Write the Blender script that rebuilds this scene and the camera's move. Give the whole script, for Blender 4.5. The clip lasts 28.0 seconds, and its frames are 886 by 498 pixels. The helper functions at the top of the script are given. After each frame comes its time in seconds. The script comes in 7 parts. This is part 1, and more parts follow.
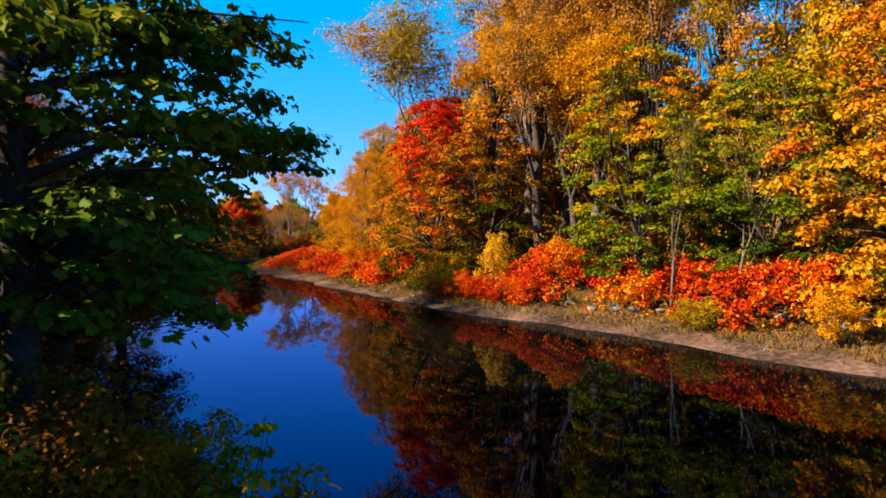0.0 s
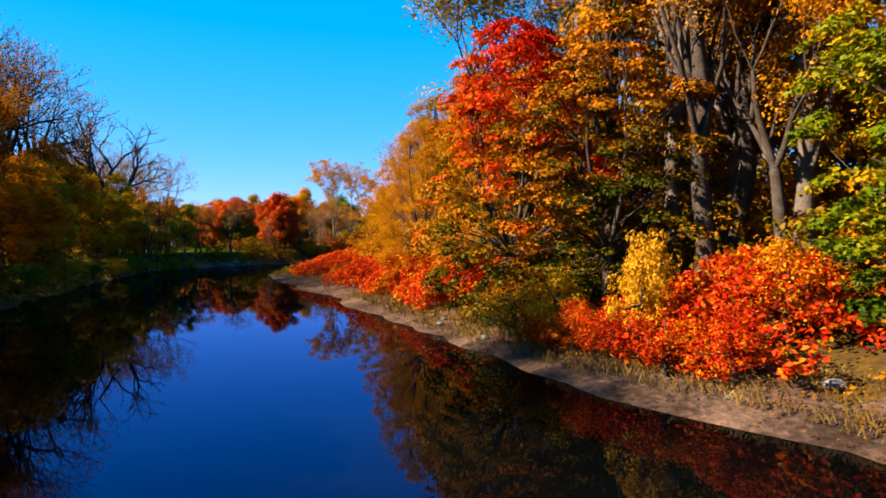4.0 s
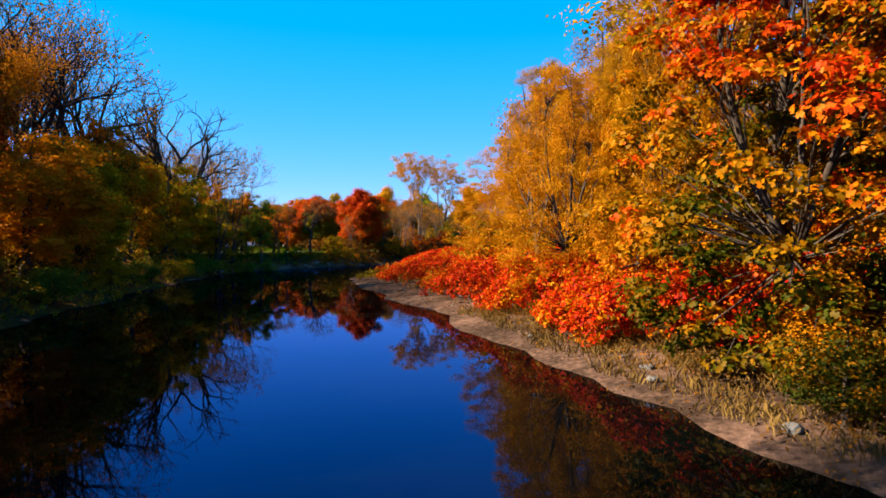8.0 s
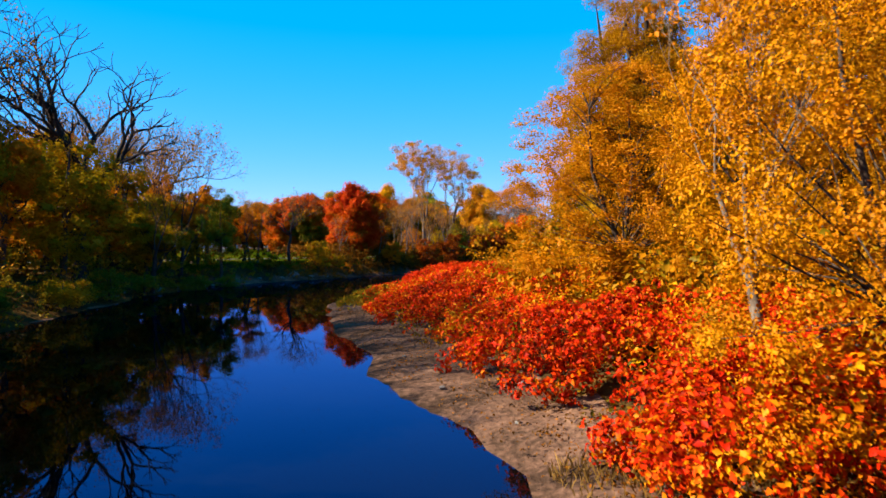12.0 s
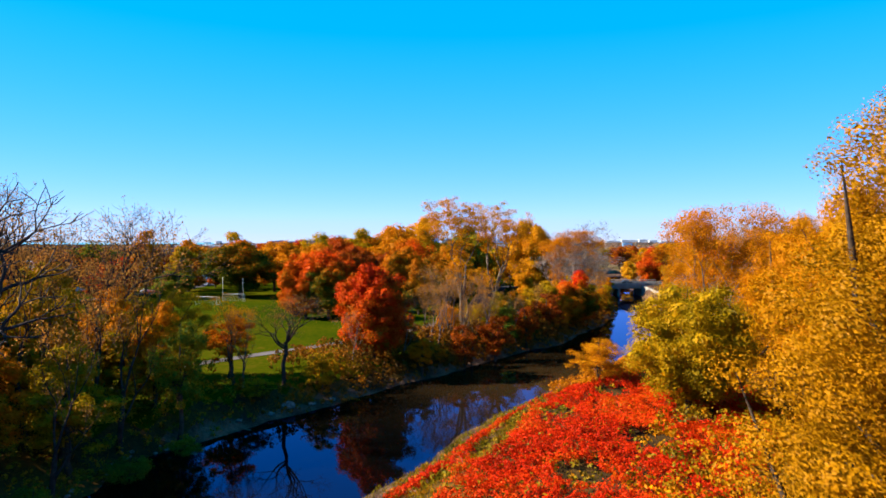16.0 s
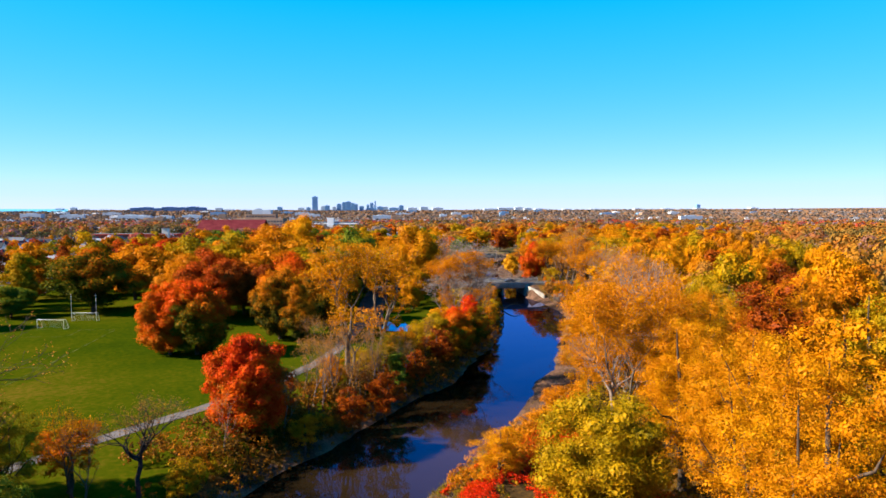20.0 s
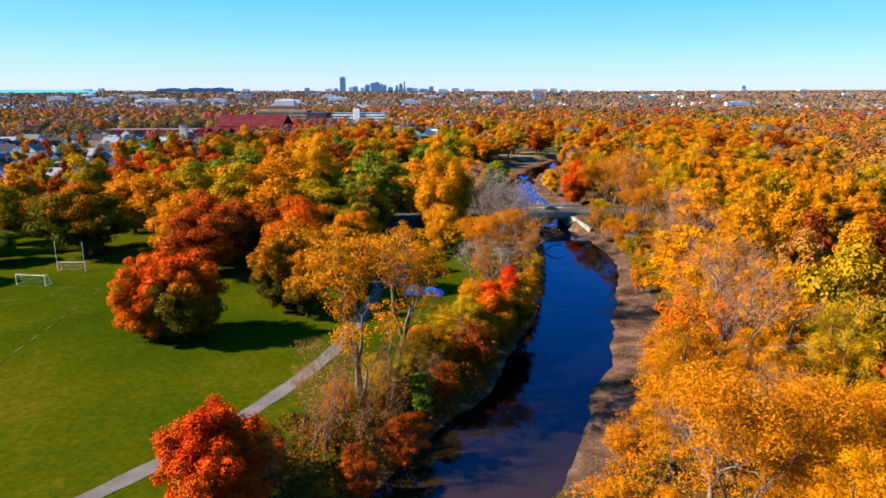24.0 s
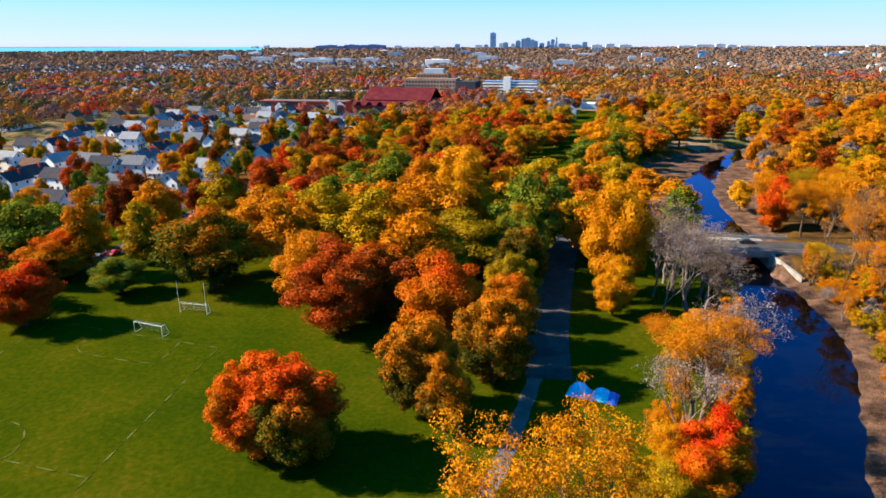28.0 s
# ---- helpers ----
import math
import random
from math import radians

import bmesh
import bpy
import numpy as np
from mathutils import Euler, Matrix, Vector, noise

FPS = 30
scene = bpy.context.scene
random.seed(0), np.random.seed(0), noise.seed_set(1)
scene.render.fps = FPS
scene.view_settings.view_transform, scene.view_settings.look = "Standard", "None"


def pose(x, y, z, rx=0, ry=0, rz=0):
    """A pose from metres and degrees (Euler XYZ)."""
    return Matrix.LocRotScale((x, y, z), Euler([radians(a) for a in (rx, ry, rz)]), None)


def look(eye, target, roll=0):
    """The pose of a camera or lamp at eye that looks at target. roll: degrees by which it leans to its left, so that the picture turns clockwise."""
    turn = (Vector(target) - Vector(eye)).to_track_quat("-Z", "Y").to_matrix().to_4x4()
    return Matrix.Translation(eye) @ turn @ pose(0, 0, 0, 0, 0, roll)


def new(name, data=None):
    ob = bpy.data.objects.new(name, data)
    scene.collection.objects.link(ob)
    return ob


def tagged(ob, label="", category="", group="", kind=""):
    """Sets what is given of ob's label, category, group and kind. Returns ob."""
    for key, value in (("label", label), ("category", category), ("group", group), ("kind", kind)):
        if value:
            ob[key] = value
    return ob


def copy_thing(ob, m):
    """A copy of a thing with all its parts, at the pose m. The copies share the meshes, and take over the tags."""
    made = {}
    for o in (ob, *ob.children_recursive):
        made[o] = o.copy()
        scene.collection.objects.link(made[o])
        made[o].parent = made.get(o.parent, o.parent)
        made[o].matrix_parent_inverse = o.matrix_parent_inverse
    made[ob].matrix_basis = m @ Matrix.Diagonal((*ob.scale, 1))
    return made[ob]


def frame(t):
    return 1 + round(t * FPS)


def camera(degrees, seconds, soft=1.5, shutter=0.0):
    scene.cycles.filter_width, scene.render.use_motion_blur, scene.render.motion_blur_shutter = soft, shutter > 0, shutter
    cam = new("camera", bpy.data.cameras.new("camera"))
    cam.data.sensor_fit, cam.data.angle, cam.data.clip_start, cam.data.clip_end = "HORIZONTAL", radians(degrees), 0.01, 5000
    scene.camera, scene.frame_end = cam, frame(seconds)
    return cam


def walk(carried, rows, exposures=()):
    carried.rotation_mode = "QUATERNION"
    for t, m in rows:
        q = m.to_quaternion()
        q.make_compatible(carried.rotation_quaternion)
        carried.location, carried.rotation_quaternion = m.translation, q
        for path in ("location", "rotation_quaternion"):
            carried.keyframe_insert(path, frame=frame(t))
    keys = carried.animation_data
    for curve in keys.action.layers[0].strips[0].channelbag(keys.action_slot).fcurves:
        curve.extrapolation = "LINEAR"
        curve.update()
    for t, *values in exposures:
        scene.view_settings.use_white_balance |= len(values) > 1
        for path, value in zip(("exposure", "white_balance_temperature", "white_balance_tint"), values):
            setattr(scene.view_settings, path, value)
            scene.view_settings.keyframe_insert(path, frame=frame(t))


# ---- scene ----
cam = camera(67.8, 28.0, soft=1.6, shutter=0.2)
PATH = [
    (0, (3.49, -85.244, 4.526), (3.872, -83.281, 4.511), 0.2),
    (0.5, (3.719, -82.908, 4.569), (4.102, -80.945, 4.554), 0.1),
    (1, (3.99, -79.996, 4.721), (4.374, -78.033, 4.701), 0.0),
    (1.5, (4.265, -77.158, 4.814), (4.649, -75.195, 4.792), -0.1),
    (2, (4.523, -74.397, 4.881), (4.908, -72.434, 4.857), -0.1),
    (2.5, (4.748, -71.778, 4.933), (5.115, -69.812, 4.907), -0.2),
    (4.5, (5.913, -62.132, 4.873), (6.009, -60.134, 4.855), -0.0),
    (5, (5.623, -60.327, 4.866), (5.556, -58.328, 4.847), -0.2),
    (5.5, (5.243, -58.456, 4.807), (5.075, -56.463, 4.789), -0.2),
    (6, (4.822, -56.524, 4.73), (4.605, -54.535, 4.713), -0.3),
    (6.5, (4.373, -54.53, 4.76), (4.158, -52.542, 4.737), -0.1),
    (7, (3.87, -52.432, 4.719), (3.672, -50.442, 4.696), -0.1),
    (7.5, (3.629, -50.36, 4.685), (3.609, -48.36, 4.663), -0.1),
    (8, (3.322, -48.288, 4.596), (3.307, -46.289, 4.58), 0.0),
    (8.5, (3.075, -45.549, 4.615), (3.057, -43.549, 4.594), -0.1),
    (9, (2.794, -42.145, 4.473), (2.775, -40.145, 4.457), 0.1),
    (9.5, (2.232, -38.718, 4.575), (2.216, -36.718, 4.558), 0.1),
    (10, (2.229, -34.638, 4.416), (2.205, -32.638, 4.405), 0.3),
    (10.5, (2.113, -30.904, 4.345), (2.081, -28.905, 4.333), 0.2),
    (11, (1.888, -27.953, 4.353), (1.868, -25.954, 4.342), 0.2),
    (11.5, (1.748, -24.823, 5.013), (1.729, -22.823, 4.998), 0.2),
    (12, (1.59, -21.979, 5.623), (1.569, -19.98, 5.609), 0.2),
    (12.5, (1.311, -18.612, 6.701), (1.275, -16.613, 6.689), -0.0),
    (13, (1.2, -15.743, 8.082), (1.134, -13.744, 8.07), -0.1),
    (13.5, (1.4, -12.995, 9.95), (1.309, -10.997, 9.936), 0.0),
    (15.5, (2.539, -0.246, 17.796), (2.383, 1.748, 17.791), -0.3),
    (16, (1.851, 3.456, 19.554), (1.696, 5.45, 19.548), -0.2),
    (16.5, (1.214, 6.727, 21.369), (1.06, 8.721, 21.363), -0.0),
    (17, (0.993, 8.785, 23.241), (0.842, 10.779, 23.231), 0.1),
    (17.5, (0.911, 9.736, 24.785), (0.812, 11.733, 24.776), -0.0),
    (18, (0.814, 10.14, 26.373), (0.783, 12.14, 26.365), -0.0),
    (18.5, (0.755, 10.087, 27.903), (0.873, 12.083, 27.896), 0.0),
    (19, (0.515, 10.406, 29.546), (0.719, 12.395, 29.527), -0.0),
    (19.5, (0.495, 11.424, 31.376), (0.699, 13.412, 31.309), 0.0),
    (20, (0.504, 13.087, 32.866), (0.711, 15.073, 32.754), -0.1),
    (20.5, (0.361, 15.233, 34.487), (0.571, 17.216, 34.329), 0.1),
    (21, (0.628, 17.765, 35.92), (0.882, 19.738, 35.715), -0.2),
    (21.5, (1.253, 20.763, 37.117), (1.585, 22.72, 36.871), -0.5),
    (23.5, (2.326, 37.986, 44.188), (2.495, 39.931, 43.752), -0.0),
    (24, (2.5, 42.296, 45.961), (2.613, 44.238, 45.496), -0.0),
    (24.5, (2.347, 46.509, 47.856), (2.4, 48.447, 47.365), -0.0),
    (25, (2.006, 50.968, 49.609), (1.991, 52.9, 49.093), -0.0),
    (25.5, (1.415, 55.349, 51.509), (1.351, 57.274, 50.967), -0.0),
    (26, (1.044, 59.807, 53.096), (0.929, 61.723, 52.535), -0.1),
    (26.5, (0.427, 64.256, 54.828), (0.256, 66.163, 54.25), -0.1),
    (27, (-0.664, 68.96, 56.503), (-0.906, 70.856, 55.913), -0.1),
    (27.5, (-1.817, 73.678, 58.116), (-2.107, 75.567, 57.525), -0.1),
    (28, (-2.7, 78.325, 59.959), (-3.007, 80.211, 59.369), -0.2),
]
EXPOSURES = [(0, 2.02), (13, 2.0), (16.5, 2.05), (21, 2.12), (24, 2.08), (28, 2.06)]
walk(cam, [(t, look(eye, target, roll)) for t, eye, target, roll in PATH], EXPOSURES)

# ---- world and sun ----
SUN_FROM = Vector((-0.83, -0.07, 0.555)).normalized()
world = bpy.data.worlds.new("sky")
scene.world = world
world.use_nodes = True
wn, wl = world.node_tree.nodes, world.node_tree.links
sky = wn.new("ShaderNodeTexSky")
sky.sky_type = "NISHITA"
sky.sun_disc = False
sky.sun_elevation = math.asin(SUN_FROM.z)
sky.sun_rotation = math.atan2(SUN_FROM.x, SUN_FROM.y)
sky.altitude = 1200.0
sky.air_density = 1.0
sky.dust_density = 0.1
sky.ozone_density = 4.0
grade = wn.new("ShaderNodeHueSaturation")
grade.inputs["Saturation"].default_value = 4.2
grade.inputs["Hue"].default_value = 0.471
soften = wn.new("ShaderNodeGamma")
soften.inputs["Gamma"].default_value = 0.22
tint = wn.new("ShaderNodeMix")
tint.data_type, tint.blend_type = "RGBA", "MULTIPLY"
tint.inputs["Factor"].default_value = 1.0
tint.inputs["B"].default_value = (0.83, 1.0, 1.68, 1.0)
wl.new(sky.outputs["Color"], soften.inputs["Color"])
wl.new(soften.outputs["Color"], grade.inputs["Color"])
wl.new(grade.outputs["Color"], tint.inputs["A"])
wl.new(tint.outputs["Result"], wn["Background"].inputs["Color"])
wn["Background"].inputs["Strength"].default_value = 0.142
sun_data = bpy.data.lights.new("sun", "SUN")
sun_data.energy = 5.0
sun_data.angle = radians(0.5)
sun_data.color = (1.0, 0.86, 0.66)
sun = new("sun", sun_data)
sun.matrix_world = look(SUN_FROM * 300, (0, 0, 0))


# ---- materials ----
def base_material(name, rough=0.8, metal=0.0):
    m = bpy.data.materials.new(name)
    m.use_nodes = True
    b = m.node_tree.nodes["Principled BSDF"]
    b.inputs["Roughness"].default_value = rough
    b.inputs["Metallic"].default_value = metal
    b.inputs["Specular IOR Level"].default_value = 0.5 if rough < 0.6 else 0.1 if rough < 0.85 else 0.0
    return m, m.node_tree.nodes, m.node_tree.links, b


def ramp_node(nodes, stops):
    r = nodes.new("ShaderNodeValToRGB")
    e = r.color_ramp.elements
    while len(e) < len(stops):
        e.new(0.5)
    for k, (p, c) in enumerate(stops):
        e[k].position = p
        e[k].color = (*c, 1)
    return r


def math_node(nodes, links, op, a, b, clamp=False):
    n = nodes.new("ShaderNodeMath")
    n.operation = op
    n.use_clamp = clamp
    for k, v in enumerate((a, b)):
        if isinstance(v, (int, float)):
            n.inputs[k].default_value = v
        else:
            links.new(v, n.inputs[k])
    return n.outputs[0]


def noise_out(nodes, links, vec, scale, detail=3.0, rough=0.55):
    n = nodes.new("ShaderNodeTexNoise")
    n.inputs["Scale"].default_value = scale
    n.inputs["Detail"].default_value = detail
    n.inputs["Roughness"].default_value = rough
    if vec is not None:
        links.new(vec, n.inputs["Vector"])
    return n.outputs["Fac"]


def surface(name, stops, scale, rough=0.85, bump=0.3, fine=None, metal=0.0, space="Object", bump_dist=0.03):
    """A surface whose colour wanders over a ramp at two scales, with fine relief."""
    m, n, l, b = base_material(name, rough, metal)
    tc = n.new("ShaderNodeTexCoord")
    geo = n.new("ShaderNodeNewGeometry")
    vec = tc.outputs["Object"] if space == "Object" else geo.outputs["Position"]
    f1 = noise_out(n, l, vec, scale, 4)
    f2 = noise_out(n, l, vec, fine or scale * 9, 3)
    mix = math_node(n, l, "ADD", math_node(n, l, "MULTIPLY", f1, 0.62), math_node(n, l, "MULTIPLY", f2, 0.38))
    mix = math_node(n, l, "ADD", math_node(n, l, "MULTIPLY", mix, 2.2), -0.6, True)
    r = ramp_node(n, stops)
    l.new(mix, r.inputs["Fac"])
    l.new(r.outputs["Color"], b.inputs["Base Color"])
    if bump:
        bp = n.new("ShaderNodeBump")
        bp.inputs["Strength"].default_value = bump
        bp.inputs["Distance"].default_value = bump_dist
        l.new(f2, bp.inputs["Height"])
        l.new(bp.outputs["Normal"], b.inputs["Normal"])
    return m


def leaf_material(name, stops, patch=0.25, low=0.0, spread=0.45, tree_shift=0.25, seep=0.28, space="Object", cell=0.0):
    """Leaves: colour from patches in the crown, leaf by leaf and tree by tree; low: how far the lower crown turns back along the ramp."""
    m = bpy.data.materials.new(name)
    m.use_nodes = True
    n, l = m.node_tree.nodes, m.node_tree.links
    n.remove(n["Principled BSDF"])
    tc = n.new("ShaderNodeTexCoord")
    geo = n.new("ShaderNodeNewGeometry")
    info = n.new("ShaderNodeObjectInfo")
    vec = tc.outputs["Object"] if space == "Object" else geo.outputs["Position"]
    shift = n.new("ShaderNodeVectorMath")
    shift.operation = "ADD"
    l.new(vec, shift.inputs[0])
    off = n.new("ShaderNodeCombineXYZ")
    l.new(math_node(n, l, "MULTIPLY", info.outputs["Random"], 50.0), off.inputs[0])
    l.new(off.outputs[0], shift.inputs[1])
    patches = math_node(n, l, "ADD", math_node(n, l, "MULTIPLY", noise_out(n, l, shift.outputs[0], patch, 2), 1.7), -0.35)
    leafy = math_node(n, l, "MULTIPLY", math_node(n, l, "SUBTRACT", geo.outputs["Random Per Island"], 0.5), spread)
    fac = math_node(n, l, "ADD", patches, leafy)
    fac = math_node(n, l, "ADD", fac, math_node(n, l, "MULTIPLY", math_node(n, l, "SUBTRACT", info.outputs["Random"], 0.5), tree_shift))
    if cell:
        tone = n.new("ShaderNodeAttribute")
        tone.attribute_name = "tone"
        fac = math_node(n, l, "ADD", math_node(n, l, "MULTIPLY", fac, 0.1), math_node(n, l, "MULTIPLY", tone.outputs["Fac"], cell))
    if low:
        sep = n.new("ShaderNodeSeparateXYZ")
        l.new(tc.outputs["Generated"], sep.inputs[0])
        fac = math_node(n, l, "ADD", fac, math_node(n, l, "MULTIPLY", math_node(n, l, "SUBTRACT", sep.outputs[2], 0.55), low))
    fac = math_node(n, l, "ADD", fac, 0.0, True)
    r = ramp_node(n, [(p, (c[0] * 0.57, c[1] * 0.435, c[2] * 0.22)) for p, c in stops])
    l.new(fac, r.inputs["Fac"])
    d = n.new("ShaderNodeBsdfDiffuse")
    t = n.new("ShaderNodeBsdfTranslucent")
    g = n.new("ShaderNodeBsdfGlossy")
    g.inputs["Roughness"].default_value = 0.5
    g.inputs["Color"].default_value = (0.75, 0.75, 0.75, 1)
    l.new(r.outputs["Color"], d.inputs["Color"])
    l.new(r.outputs["Color"], t.inputs["Color"])
    mx = n.new("ShaderNodeMixShader")
    mx.inputs[0].default_value = seep
    l.new(d.outputs[0], mx.inputs[1])
    l.new(t.outputs[0], mx.inputs[2])
    mg = n.new("ShaderNodeMixShader")
    mg.inputs[0].default_value = 0.004
    l.new(mx.outputs[0], mg.inputs[1])
    l.new(g.outputs[0], mg.inputs[2])
    l.new(mg.outputs[0], n["Material Output"].inputs["Surface"])
    return m


